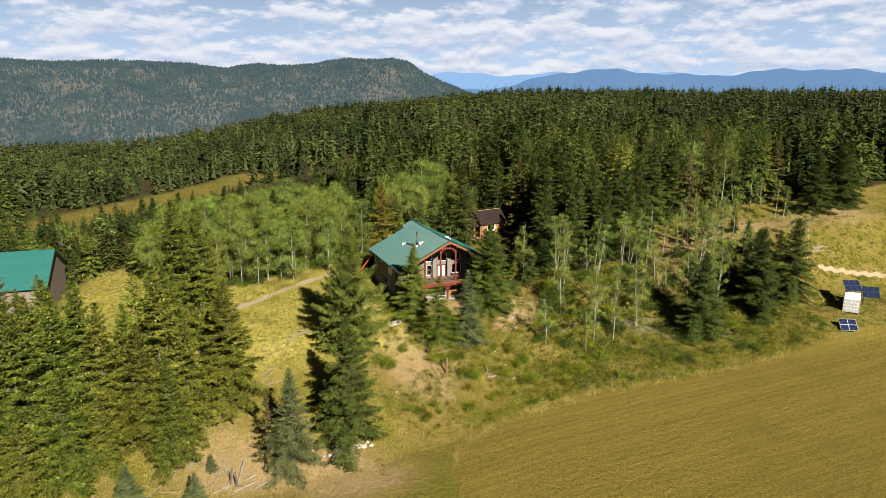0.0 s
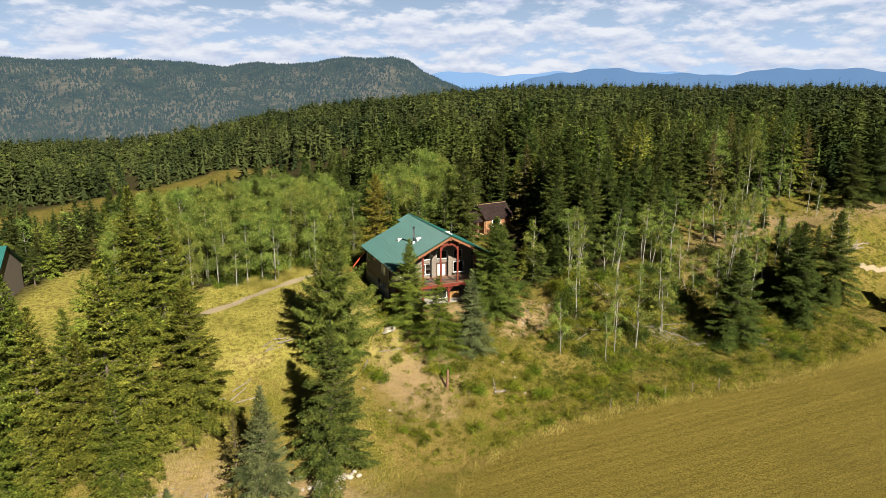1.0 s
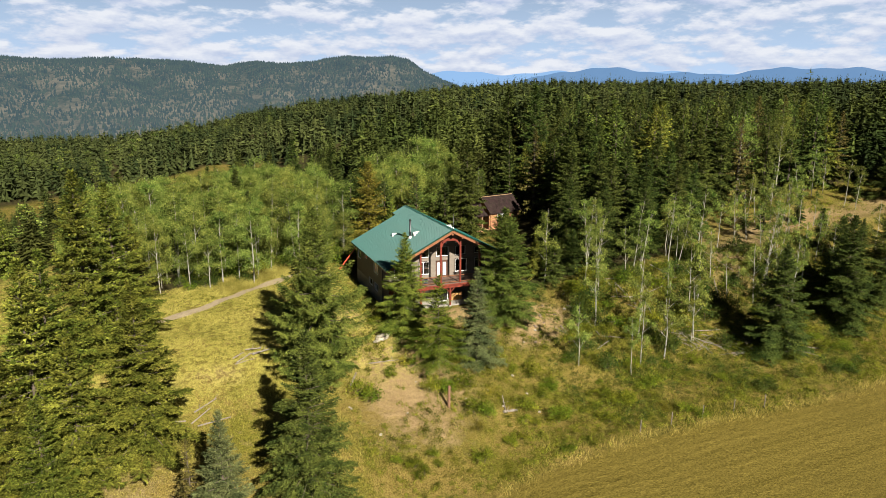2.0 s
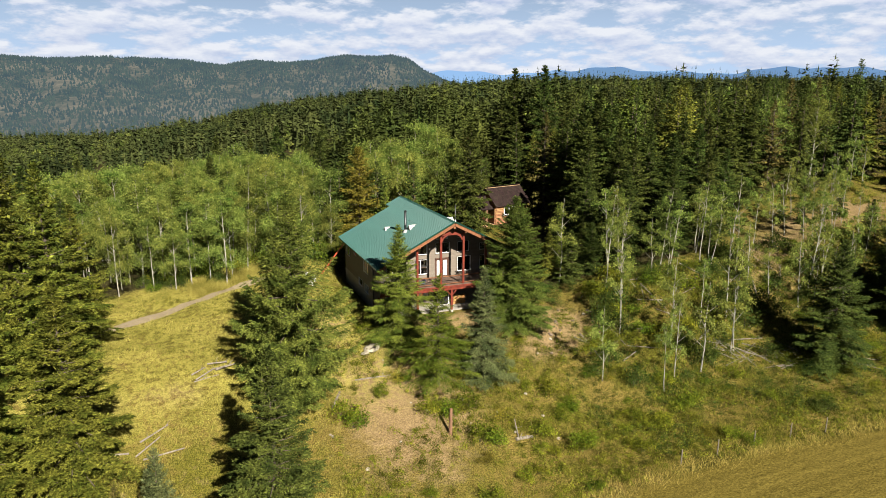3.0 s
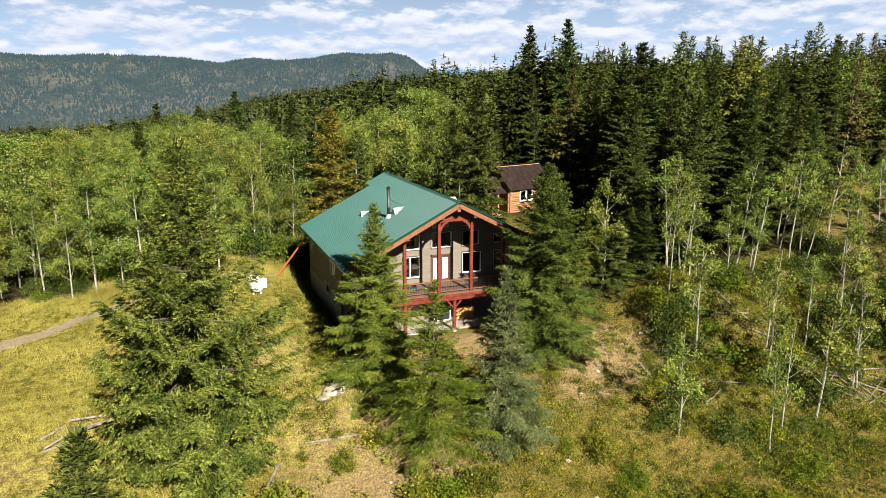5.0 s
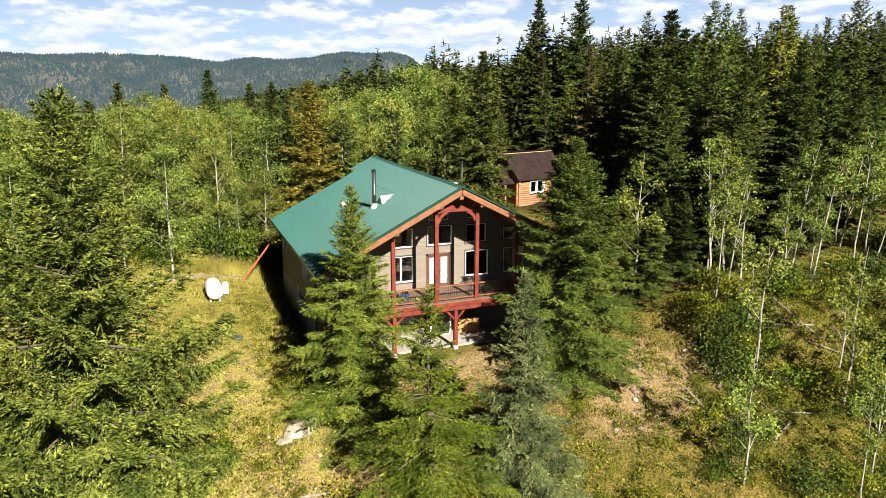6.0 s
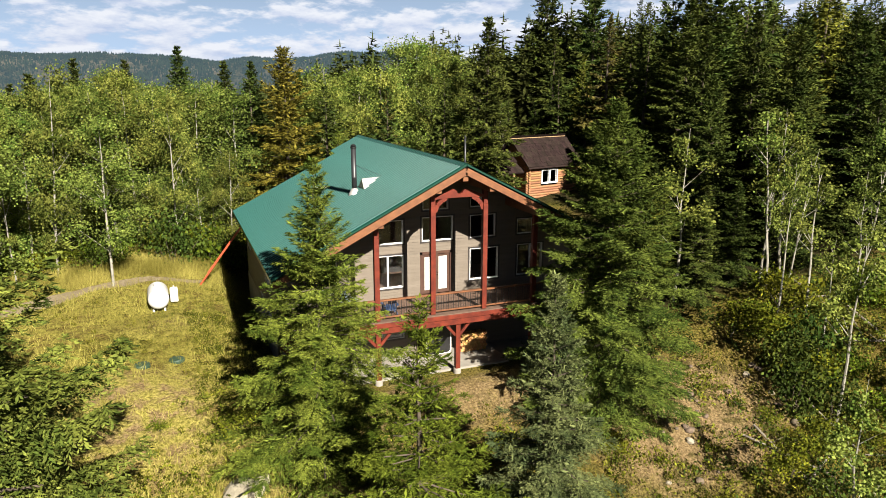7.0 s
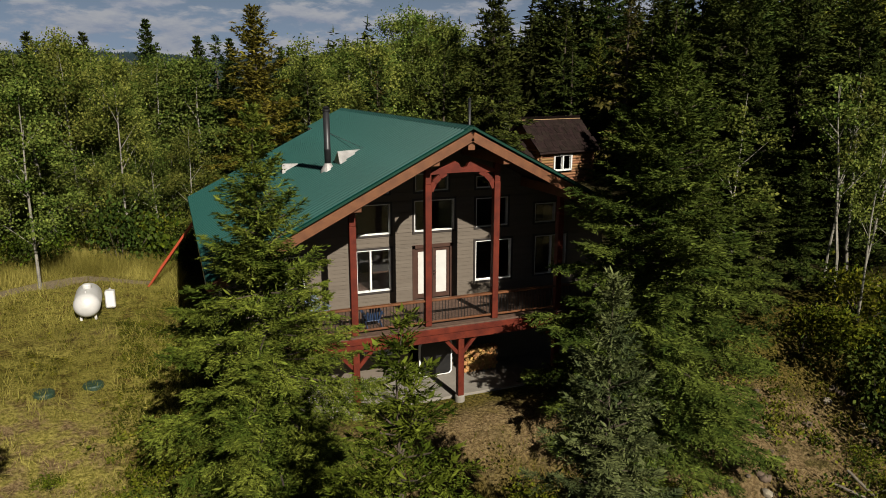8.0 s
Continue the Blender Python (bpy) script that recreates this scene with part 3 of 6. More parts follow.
for k in range(4):
    a0, a1 = ang + k * 1.5708, ang + (k + 1) * 1.5708
    p0 = base + np.stack([wd * np.cos(a0), wd * np.sin(a0), 0 * a0], -1)
    p1 = base + np.stack([wd * np.cos(a1), wd * np.sin(a1), 0 * a0], -1)
    top = base + np.stack([0 * ht, 0 * ht, ht], -1)
    tri.append(np.stack([p0, p1, top], 1))
tri = np.concatenate(tri, 1).reshape(-1, 3)
me = bpy.data.meshes.new("far_forest")
me.vertices.add(len(tri))
me.vertices.foreach_set("co", tri.astype(np.float32).ravel())
me.loops.add(len(tri))
me.loops.foreach_set("vertex_index", np.arange(len(tri), dtype=np.int32))
me.polygons.add(len(tri) // 3)
me.polygons.foreach_set("loop_start", np.arange(0, len(tri), 3, dtype=np.int32))
me.update(calc_edges=True)
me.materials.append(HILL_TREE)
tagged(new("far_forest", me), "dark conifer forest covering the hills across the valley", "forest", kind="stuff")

# ---- the house ----
RIDGE_X, RIDGE_Z, SLOPE = 1.3, 7.22, 0.509
EAVE_L, EAVE_R = -7.58, 10.18
FRONT, BACK, BACK_LOW = -0.94, 18.04, 16.4
WALL_L, WALL_R, WALL_F, WALL_B = -6.9, 9.5, 3.05, 15.8
PATIO = -3.1


def roof_z(x):
    return RIDGE_Z - SLOPE * abs(x - RIDGE_X)


def lapped_wall(name, parent, material, span, z0, z1, holes, put, lap=0.16, thick=0.2, roofed=None, label=""):
    """A wall of lapped boards with real openings. span: (u0, u1) along the wall; holes: (u0, u1, z0, z1); put: (u, depth, z) to a place; roofed: u range at z."""
    bm = bmesh.new()
    cuts = sorted({round(z0 + i * lap, 3) for i in range(int((z1 - z0) / lap) + 1)} | {z1} | {z for h in holes for z in h[2:] if z0 < z < z1})
    for a, b in zip(cuts, cuts[1:]):
        if b - a < 0.004:
            continue
        mid = (a + b) / 2
        ua0, ub0 = roofed(a) if roofed else span
        ua1, ub1 = roofed(b) if roofed else span
        ends = sorted((h[0], h[1]) for h in holes if h[2] < mid < h[3])
        runs, at = [], None
        pieces = []
        left = (ua0, ua1)
        for h0, h1 in ends:
            pieces.append((left, (h0, h0)))
            left = (h1, h1)
        pieces.append((left, (ub0, ub1)))
        for (l0, l1), (r0, r1) in pieces:
            if r0 - l0 < 0.01:
                continue
            r1, l1 = max(r1, l1 + 0.001), l1
            for dep0, dep1, flip in ((-0.018, 0.0, False), (thick, thick, True)):
                v = [bm.verts.new(put(*c)) for c in ((l0, dep0, a), (r0, dep0, a), (r1, dep1, b), (l1, dep1, b))]
                bm.faces.new(v[::-1] if flip else v)
            v = [bm.verts.new(put(*c)) for c in ((l0, -0.018, a), (l0, 0.0, a), (r0, 0.0, a), (r0, -0.018, a))]
            bm.faces.new(v)
    return part(name, bm, material, parent, label)


def window(parent, u0, u1, z0, z1, put, bars=(), trim=WHITE, surround=True, blind=False, name="window"):
    """A window in an opening: dark surround, white frame, bars, pane and, where drawn, a blind."""
    w = empty(name, 0, 0, 0)
    w.parent = parent

    def slab(nm, a0, a1, b0, b1, d0, d1, mat, par=w, label=""):
        bm = bmesh.new()
        vs = [bm.verts.new(put(a, d, b)) for a in (a0, a1) for d in (d0, d1) for b in (b0, b1)]
        for f in ((0, 1, 3, 2), (4, 6, 7, 5), (0, 4, 5, 1), (2, 3, 7, 6), (0, 2, 6, 4), (1, 5, 7, 3)):
            bm.faces.new([vs[i] for i in f])
        bmesh.ops.recalc_face_normals(bm, faces=bm.faces[:])
        return part(nm, bm, mat, par, label)

    f, s = 0.036, 0.085
    if surround:
        for nm, a in (("casing", (u0 - s, u0, z0 - s, z1 + s)), ("casing", (u1, u1 + s, z0 - s, z1 + s)), ("casing", (u0, u1, z1, z1 + s)), ("casing", (u0, u1, z0 - s, z0))):
            slab(nm, *a, -0.045, 0.02, SIDING_DARK, w, "dark umber casing board")
    for nm, a in (("frame", (u0, u0 + f, z0, z1)), ("frame", (u1 - f, u1, z0, z1)), ("frame", (u0 + f, u1 - f, z1 - f, z1)), ("frame", (u0 + f, u1 - f, z0, z0 + f))):
        slab(nm, *a, -0.035, 0.16, trim)
    edges = [u0 + f, *bars, u1 - f]
    for b in bars:
        slab("mullion", b - 0.035, b + 0.035, z0 + f, z1 - f, -0.025, 0.09, trim)
    for a, b in zip(edges, edges[1:]):
        pane = slab("pane", a + (0.035 if a != edges[0] else 0), b - (0.035 if b != edges[-1] else 0), z0 + f, z1 - f, 0.05, 0.058, PANE)
        pane.visible_shadow = False
        if blind:
            slab("blind", a + 0.04, b - 0.04, z0 + f, z1 - f, 0.08, 0.088, BLIND, w, "drawn white blind")
    return w


house = tagged(empty("house", RIDGE_X, WALL_F, PATIO), "two-storey timber house with taupe siding and green metal roof", "house")
HP = Matrix.Translation((-RIDGE_X, -WALL_F, -PATIO))


def hpart(name, bm, material, label="", parent=None):
    """A part of the house, from world coordinates."""
    if parent is None:
        bm.transform(HP)
    return part(name, bm, material, parent or house, label)


def front(u, d, z):
    return (u - RIDGE_X, d, z - PATIO)


def leftside(u, d, z):
    return (WALL_L + d - RIDGE_X, u - WALL_F, z - PATIO)


def rightside(u, d, z):
    return (WALL_R - d - RIDGE_X, u - WALL_F, z - PATIO)


def rear(u, d, z):
    return (u - RIDGE_X, WALL_B - d - WALL_F, z - PATIO)


front_windows = [(-1.86, -0.45, 0.56, 2.28, (-1.28,)), (3.24, 4.9, 0.56, 2.28, (4.05,)), (6.05, 7.6, 0.56, 2.28, (6.85,)),
                 (-5.3, -3.9, 0.56, 2.28, (-4.6,)),
                 (0.55, 2.27, 2.87, 4.13, ()), (-1.9, -0.45, 2.87, 4.08, ()), (3.24, 4.7, 2.87, 4.08, ()),
                 (0.6, 2.0, 4.5, 5.2, ()), (3.24, 3.9, 4.5, 5.0, ()), (-1.3, -0.5, 4.5, 5.0, ()), (6.0, 7.0, 2.87, 3.7, ())]
low_windows = [(-3.2, -1.9, -2.2, -0.9, ()), (-1.65, -0.45, -2.2, -0.9, ())]
door_hole = (0.48, 2.2, 0.02, 2.28)
gable = lambda z: (max(WALL_L, RIDGE_X - (RIDGE_Z - 0.22 - z) / SLOPE), min(WALL_R, RIDGE_X + (RIDGE_Z - 0.22 - z) / SLOPE))
lapped_wall("wall", house, SIDING, (WALL_L, WALL_R), 0.0, 6.85, [w[:4] for w in front_windows] + [door_hole], front, roofed=gable, label="taupe lapped siding on the gable wall")
lapped_wall("wall", house, SIDING, (WALL_L, WALL_R), PATIO - 0.3, 0.0, [w[:4] for w in low_windows] + [(0.3, 2.1, PATIO, -1.0)], front, lap=0.2, label="lower storey wall of lapped siding")
left_up = [(5.0, 6.9, 0.55, 2.1, (5.95,)), (13.5, 15.0, 0.7, 2.1, ()), (10.2, 11.3, 1.5, 2.15, ())]
left_low = [(4.9, 6.6, -1.75, -0.75, (5.75,)), (7.6, 9.2, -1.6, -0.7, ())]
lapped_wall("wall", house, SIDING, (WALL_F + 0.2, WALL_B), -0.25, 2.75, [w[:4] for w in left_up], leftside, label="taupe siding on the long side wall")
lapped_wall("wall", house, SIDING, (WALL_F + 0.2, WALL_B), -1.15, -0.25, [(w[0], w[1], max(w[2], -1.15), w[3]) for w in left_low], leftside)
lapped_wall("foundation", house, CONCRETE, (WALL_F + 0.2, WALL_B), PATIO - 0.4, -1.15, [(w[0], w[1], w[2], -1.15) for w in left_low], lambda u, d, z: leftside(u, d - 0.03, z), lap=1.0, label="grey concrete foundation wall")
lapped_wall("wall", house, SIDING, (WALL_F + 0.2, WALL_B), PATIO - 0.4, 2.75, [], rightside)
lapped_wall("wall", house, SIDING, (WALL_L, WALL_R), PATIO - 0.4, 6.85, [], rear, roofed=gable)
hpart("corner_board", block(WALL_L - 0.03, WALL_L + 0.12, WALL_F - 0.03, WALL_F + 0.12, PATIO, 2.7, 0), SIDING_DARK, "dark corner board")
for w in front_windows:
    window(house, *w[:4], front, w[4])
for w in low_windows:
    window(house, *w[:4], front, w[4], blind=True)
for w in left_up + left_low:
    window(house, *w[:4], leftside, w[4], surround=False)
# rooms behind the windows; the partition's near-black colour stands in for an unlit room
hpart("floor", block(WALL_L + 0.22, WALL_R - 0.22, WALL_F + 0.22, WALL_B - 0.22, -0.25, -0.02, 0), DECKING, "dark wooden floor between the storeys")
hpart("partition", block(WALL_L + 0.22, WALL_R - 0.22, 8.0, 8.12, PATIO, 3.2, 0), ROOM, "inner wall coloured near-black for an unlit room")
# doors
doors = empty("double_door", 0, 0, 0)
doors.parent = house
for i, (u0, u1) in enumerate(((0.58, 1.32), (1.36, 2.1))):
    for nm, a in (("stile", (u0, u0 + 0.14, 0.05, 2.16)), ("stile", (u1 - 0.14, u1, 0.05, 2.16)), ("rail", (u0 + 0.14, u1 - 0.14, 2.02, 2.16)), ("rail", (u0 + 0.14, u1 - 0.14, 0.05, 0.24))):
        bm = bmesh.new()
        p, q = front(a[0], 0.04, a[2]), front(a[1], 0.09, a[3])
        part(nm, box(bm, p[0], q[0], p[1], q[1], p[2], q[2]), BROWN_DOOR, doors, "dark brown door frame")
    p, q = front(u0 + 0.14, 0.055, 0.24), front(u1 - 0.14, 0.062, 2.02)
    part("blind", box(bmesh.new(), p[0], q[0], p[1], q[1], p[2], q[2]), BLIND, doors, "white blind behind the door glass")
for u0, u1, z0, z1 in ((0.46, 0.58, 0.0, 2.30), (2.1, 2.22, 0.0, 2.30), (0.46, 2.22, 2.17, 2.32), (1.32, 1.36, 0.0, 2.17)):
    p, q = front(u0, -0.03, z0), front(u1, 0.12, z1)
    part("door_frame", box(bmesh.new(), p[0], q[0], p[1], q[1], p[2], q[2]), BROWN_DOOR, doors, "brown door frame")
for z in (1.05, 1.18):
    part("handle", pole(front(1.41, 0.03, z), front(1.41, -0.03, z), 0.028, 0.028, 8), STEEL, doors, "steel door handle")

# roof: ribbed metal panels, each its own piece
roof = empty("roof", 0, 0, 0)
roof.parent = house
tagged(roof, "dark green ribbed metal roof")


def ribbed_panel(name, length, width, ribs, material):
    """A metal sheet lying along x (down the slope) with trapezoid ribs across y."""
    bm = bmesh.new()
    prof, pitch = [], width / ribs
    for i in range(ribs):
        y = i * pitch
        prof += [(y, 0.06), (y + 0.045, 0.06), (y + 0.085, 0.0), (y + pitch - 0.04, 0.0)]
    prof.append((width, 0.06))
    rows = [[bm.verts.new((x, y, z)) for y, z in prof] for x in (0, length)]
    low = [[bm.verts.new((x, y, -0.04)) for y in (0, width)] for x in (0, length)]
    for i in range(len(prof) - 1):
        bm.faces.new((rows[0][i], rows[1][i], rows[1][i + 1], rows[0][i + 1]))
    bm.faces.new((low[0][0], low[0][1], low[1][1], low[1][0]))
    bm.faces.new([rows[1][0], low[1][0], low[1][1], *rows[1][::-1][:-1]])
    me = bpy.data.meshes.new(name)
    bm.to_mesh(me)
    bm.free()
    me.materials.append(material)
    return me


ang = math.degrees(math.atan(SLOPE))
run_l = (RIDGE_X - EAVE_L) / math.cos(math.radians(ang))
run_top = (RIDGE_X + 0.72) / math.cos(math.radians(ang))
count = 19
pw = (BACK_LOW - FRONT) / count
sheet = ribbed_panel("roof_panel", run_l, pw, 3, ROOF)
sheet_short = ribbed_panel("roof_panel", run_top, (BACK - BACK_LOW) / 2, 3, ROOF)
for i in range(count):
    share("roof_panel", sheet, roof, HP @ pose(RIDGE_X, FRONT + i * pw, RIDGE_Z) @ Matrix.Rotation(math.pi, 4, "Z") @ pose(0, -pw, 0) @ pose(0, 0, 0, 0, ang, 0))
    share("roof_panel", sheet, roof, HP @ pose(RIDGE_X, FRONT + i * pw, RIDGE_Z, 0, ang, 0))
for i in range(2):
    w2 = (BACK - BACK_LOW) / 2
    share("roof_panel", sheet_short, roof, HP @ pose(RIDGE_X, BACK_LOW + i * w2, RIDGE_Z) @ Matrix.Rotation(math.pi, 4, "Z") @ pose(0, -w2, 0) @ pose(0, 0, 0, 0, ang, 0))
    share("roof_panel", sheet_short, roof, HP @ pose(RIDGE_X, BACK_LOW + i * w2, RIDGE_Z, 0, ang, 0))
# ridge cap, verge trim, soffit, fascia
bm = bmesh.new()
for s in (-1, 1):
    beam((RIDGE_X + s * 0.10, FRONT - 0.02, RIDGE_Z - 0.005), (RIDGE_X + s * 0.10, BACK, RIDGE_Z - 0.005), 0.26, 0.012, 0, bm, up=(s * math.sin(radians(ang)), 0, math.cos(radians(ang))))
hpart("ridge_cap", bm, ROOF_TRIM, "dark green ridge cap", None)
for x_end in (EAVE_L, EAVE_R):
    ze = roof_z(x_end)
    hpart("verge_trim", beam((RIDGE_X, FRONT - 0.03, RIDGE_Z - 0.015), (x_end, FRONT - 0.03, ze - 0.015), 0.06, 0.075, 0), ROOF_TRIM, "green metal verge trim")
    hpart("barge_board", beam((RIDGE_X, FRONT + 0.04, RIDGE_Z - 0.31), (x_end, FRONT + 0.04, ze - 0.31), 0.09, 0.32, 0.008), CEDAR, "honey-coloured cedar barge board")
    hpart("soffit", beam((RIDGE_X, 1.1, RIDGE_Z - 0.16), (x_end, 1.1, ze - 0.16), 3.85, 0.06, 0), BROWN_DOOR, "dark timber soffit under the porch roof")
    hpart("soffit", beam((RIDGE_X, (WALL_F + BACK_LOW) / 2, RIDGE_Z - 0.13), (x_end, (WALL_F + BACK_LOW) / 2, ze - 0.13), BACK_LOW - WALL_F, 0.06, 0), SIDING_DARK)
    hpart("gutter", beam((x_end, FRONT, ze - 0.08), (x_end, BACK_LOW, ze - 0.08), 0.05, 0.16, 0), ROOF_TRIM, "dark green eave trim")

# porch frame of red-stained timber
for x in (-2.75, 0.0, 2.67, 5.4):
    z = roof_z(x) - 0.62
    zt = 3.93 if x == -2.75 else (5.22 if x in (0.0, 2.67) else 3.93)
    hpart("post", block(x - 0.12, x + 0.12, -0.12, 0.12, 0.0, min(zt, z) - 0.002), RED_WOOD, "red-stained timber post")
    hpart("purlin", block(x - 0.14, x + 0.14, FRONT + 0.1, WALL_F - 0.03, roof_z(x) - 0.62 - 0.0, roof_z(x) - 0.24), CEDAR, "cedar purlin end under the eaves")
    hpart("post_cap", block(x - 0.11, x + 0.11, -0.11, 0.11, min(zt, z), z), RED_WOOD)
hpart("ridge_beam", block(RIDGE_X - 0.13, RIDGE_X + 0.13, FRONT + 0.1, WALL_F - 0.03, RIDGE_Z - 0.78, RIDGE_Z - 0.24), CEDAR, "cedar ridge beam end")


def arched_tie():
    """The collar beam between the middle posts, with shaped shoulders and a notch in its upper edge."""
    bm = bmesh.new()
    top = [(0.1, 5.66), (0.55, 5.83), (1.02, 6.0), (1.15, 5.93), (1.22, 5.80), (1.34, 5.76), (1.46, 5.80), (1.53, 5.93), (1.66, 6.0), (2.13, 5.83), (2.57, 5.66)]
    low = [(2.57, 5.55), (2.1, 5.58), (1.33, 5.60), (0.57, 5.58), (0.1, 5.55)]
    ring = [bm.verts.new((x, -0.08, z)) for x, z in top + low]
    bm.faces.new(ring)
    geo = bmesh.ops.extrude_face_region(bm, geom=bm.faces[:])
    bmesh.ops.translate(bm, vec=(0, 0.16, 0), verts=[v for v in geo["geom"] if isinstance(v, bmesh.types.BMVert)])
    bmesh.ops.recalc_face_normals(bm, faces=bm.faces[:])
    return bm


hpart("collar_beam", arched_tie(), RED_WOOD, "shaped red timber collar beam")
for x, s in ((0.0, 1), (2.67, -1)):
    bm = bmesh.new()
    pts = [(x + s * 0.10, 4.98), (x + s * 0.24, 5.28), (x + s * 0.45, 5.48), (x + s * 0.68, 5.60)]
    for a, b in zip(pts, pts[1:]):
        beam((a[0], 0, a[1]), (b[0], 0, b[1]), 0.13, 0.20, 0, bm)
    hpart("knee_brace", bm, RED_WOOD, "curved red knee brace")

# deck
DX0, DX1, DY0 = -7.0, 8.6, -0.22
for i in range(22):
    y0 = DY0 + 0.02 + i * 0.146
    if y0 + 0.14 < WALL_F:
        hpart("deck_board", block(DX0, DX1, y0, y0 + 0.138, -0.06, -0.015, 0), DECKING)
hpart("rim_beam", block(DX0, DX1, DY0 - 0.06, DY0 + 0.02, -0.30, -0.07), RED_WOOD, "red-stained deck rim board")
hpart("rim_beam", block(DX0 - 0.03, DX1 + 0.03, DY0 - 0.02, DY0 + 0.16, -0.60, -0.31), RED_WOOD, "heavy red deck beam")
for i in range(14):
    x = DX0 + 0.4 + i * 1.1
    hpart("joist", block(x, x + 0.05, DY0 + 0.17, WALL_F - 0.03, -0.29, -0.07, 0), RED_WOOD)
hpart("deck_edge", block(DX0, DX1, DY0 - 0.05, DY0 + 0.03, -0.06, -0.005, 0), DECKING, "grey deck edge board")
for x in (-6.6, -2.75, 1.28, 5.4):
    hpart("deck_post", block(x - 0.12, x + 0.12, -0.16, 0.08, PATIO + 0.16, -0.605), RED_WOOD, "red deck post")
    foot = lathe([(0.19, -0.35), (0.19, 0.13), (0.165, 0.17)], 14)
    foot.transform(pose(x, -0.04, PATIO))
    hpart("post_footing", foot, CONCRETE, "round concrete footing")
    for s in (-1, 1):
        hpart("knee_brace", beam((x + s * 0.10, -0.04, -1.22), (x + s * 0.62, -0.04, -0.62), 0.11, 0.14), RED_WOOD, "red knee brace under the deck")
rail_posts = [-7.0, -2.75, 0.0, 2.67, 5.4, 8.5]
for a, b in zip(rail_posts, rail_posts[1:]):
    hpart("top_rail", block(a + 0.121, b - 0.121, -0.09, 0.09, 0.93, 1.0), CEDAR, "honey-coloured top rail")
    hpart("bottom_rail", block(a + 0.121, b - 0.121, -0.05, 0.05, 0.10, 0.17), CEDAR, "honey-coloured bottom rail")
    n = int((b - a - 0.24) / 0.125)
    for i in range(n):
        x = a + 0.12 + (i + 0.5) * (b - a - 0.24) / n
        hpart("baluster", block(x - 0.009, x + 0.009, -0.009, 0.009, 0.17, 0.93, 0), BLACK)
for a in (-7.0, 8.5):
    hpart("rail_post", block(a - 0.12, a + 0.12, -0.12, 0.12, 0.0, 1.05), RED_WOOD)

# chimney pipe with cone, braces and cricket
def pipe(x, y, h, r, name, label):
    z = roof_z(x)
    ch = tagged(empty(name, x, y, z), label, "chimney")
    part("pipe", lathe([(r, -0.1), (r, h * 0.32), (r * 1.05, h * 0.325), (r * 1.05, h * 0.345), (r, h * 0.35), (r, h * 0.93)], 16), BLACK_PIPE, ch, "", True)
    part("cap", lathe([(r * 0.7, h * 0.93), (r * 1.25, h * 0.935), (r * 1.25, h * 0.965), (r * 0.85, h * 0.975), (r * 1.2, h * 0.985), (r * 0.4, h * 1.02)], 16), BLACK, ch, "black rain cap")
    part("cone", lathe([(r * 2.6, -0.22), (r * 2.1, 0.02), (r * 1.12, 0.24), (r * 1.1, 0.28)], 16), GALV, ch, "pale flashing cone")
    return ch


ch = pipe(-2.48, 4.71, 2.45, 0.13, "chimney_pipe", "steel stove pipe with cap and braces on the roof")
for p in ((1.5, 1.6, 0.6), (1.7, 0.3, 0.72)):
    part("brace", pole((0.1, 0, 1.45), p, 0.012, 0.012, 5), STEEL, ch, "thin steel brace")
cr = bmesh.new()
vs = [cr.verts.new(c) for c in ((0.38, -0.55, 0.17), (0.38, 0.75, 0.17), (1.55, 0.30, 0.76), (0.42, 0.10, 0.72))]
for f in ((0, 1, 3), (1, 2, 3), (0, 3, 2), (0, 2, 1)):
    cr.faces.new([vs[i] for i in f])
part("cricket", cr, GALV, ch, "pale metal snow cricket")
flue = pipe(3.6, 4.6, 2.0, 0.055, "chimney_pipe", "thin steel flue on the far roof slope")
cr = bmesh.new()
vs = [cr.verts.new(c) for c in ((-0.3, -0.5, 0.15), (-0.3, 0.5, 0.15), (-1.2, 0.0, 0.62), (-0.35, 0.0, 0.62))]
for f in ((0, 1, 3), (1, 2, 3), (0, 3, 2), (0, 2, 1)):
    cr.faces.new([vs[i] for i in f])
part("cricket", cr, GALV, flue, "pale metal snow cricket")
vent = tagged(empty("roof_vent", -3.6, 9.0, roof_z(-3.6)), "small pale metal snow cricket on the roof", "roof vent")
cr = bmesh.new()
vs = [cr.verts.new(c) for c in ((-0.1, -0.38, -0.05), (-0.1, 0.38, -0.05), (0.75, 0.05, 0.39), (-0.05, 0.0, 0.42))]
for f in ((0, 1, 3), (1, 2, 3), (0, 3, 2), (0, 2, 1)):
    cr.faces.new([vs[i] for i in f])
part("hood", cr, GALV, vent)

# patio slab
patio = tagged(new("patio"), "pale concrete patio slab under the deck", "patio", kind="structure")
patio.matrix_basis = pose(0, 0, PATIO)
part("slab", block(-6.8, 4.3, 0.28, WALL_F - 0.03, -0.3, 0.0), CONCRETE, patio)
part("slab", block(4.31, 9.0, 0.45, WALL_F - 0.03, -0.3, -0.01), CONCRETE, patio)

# ---- log cabin ----
cabin = tagged(empty("log_cabin", 20.1, 27.75, 0.15, 13.0), "small log cabin with brown shake roof and white window", "cabin")
CW, CD, CH = 6.1, 4.4, 3.2  # width, depth, wall height
win = (1.55, 3.65, 1.35, 2.75)


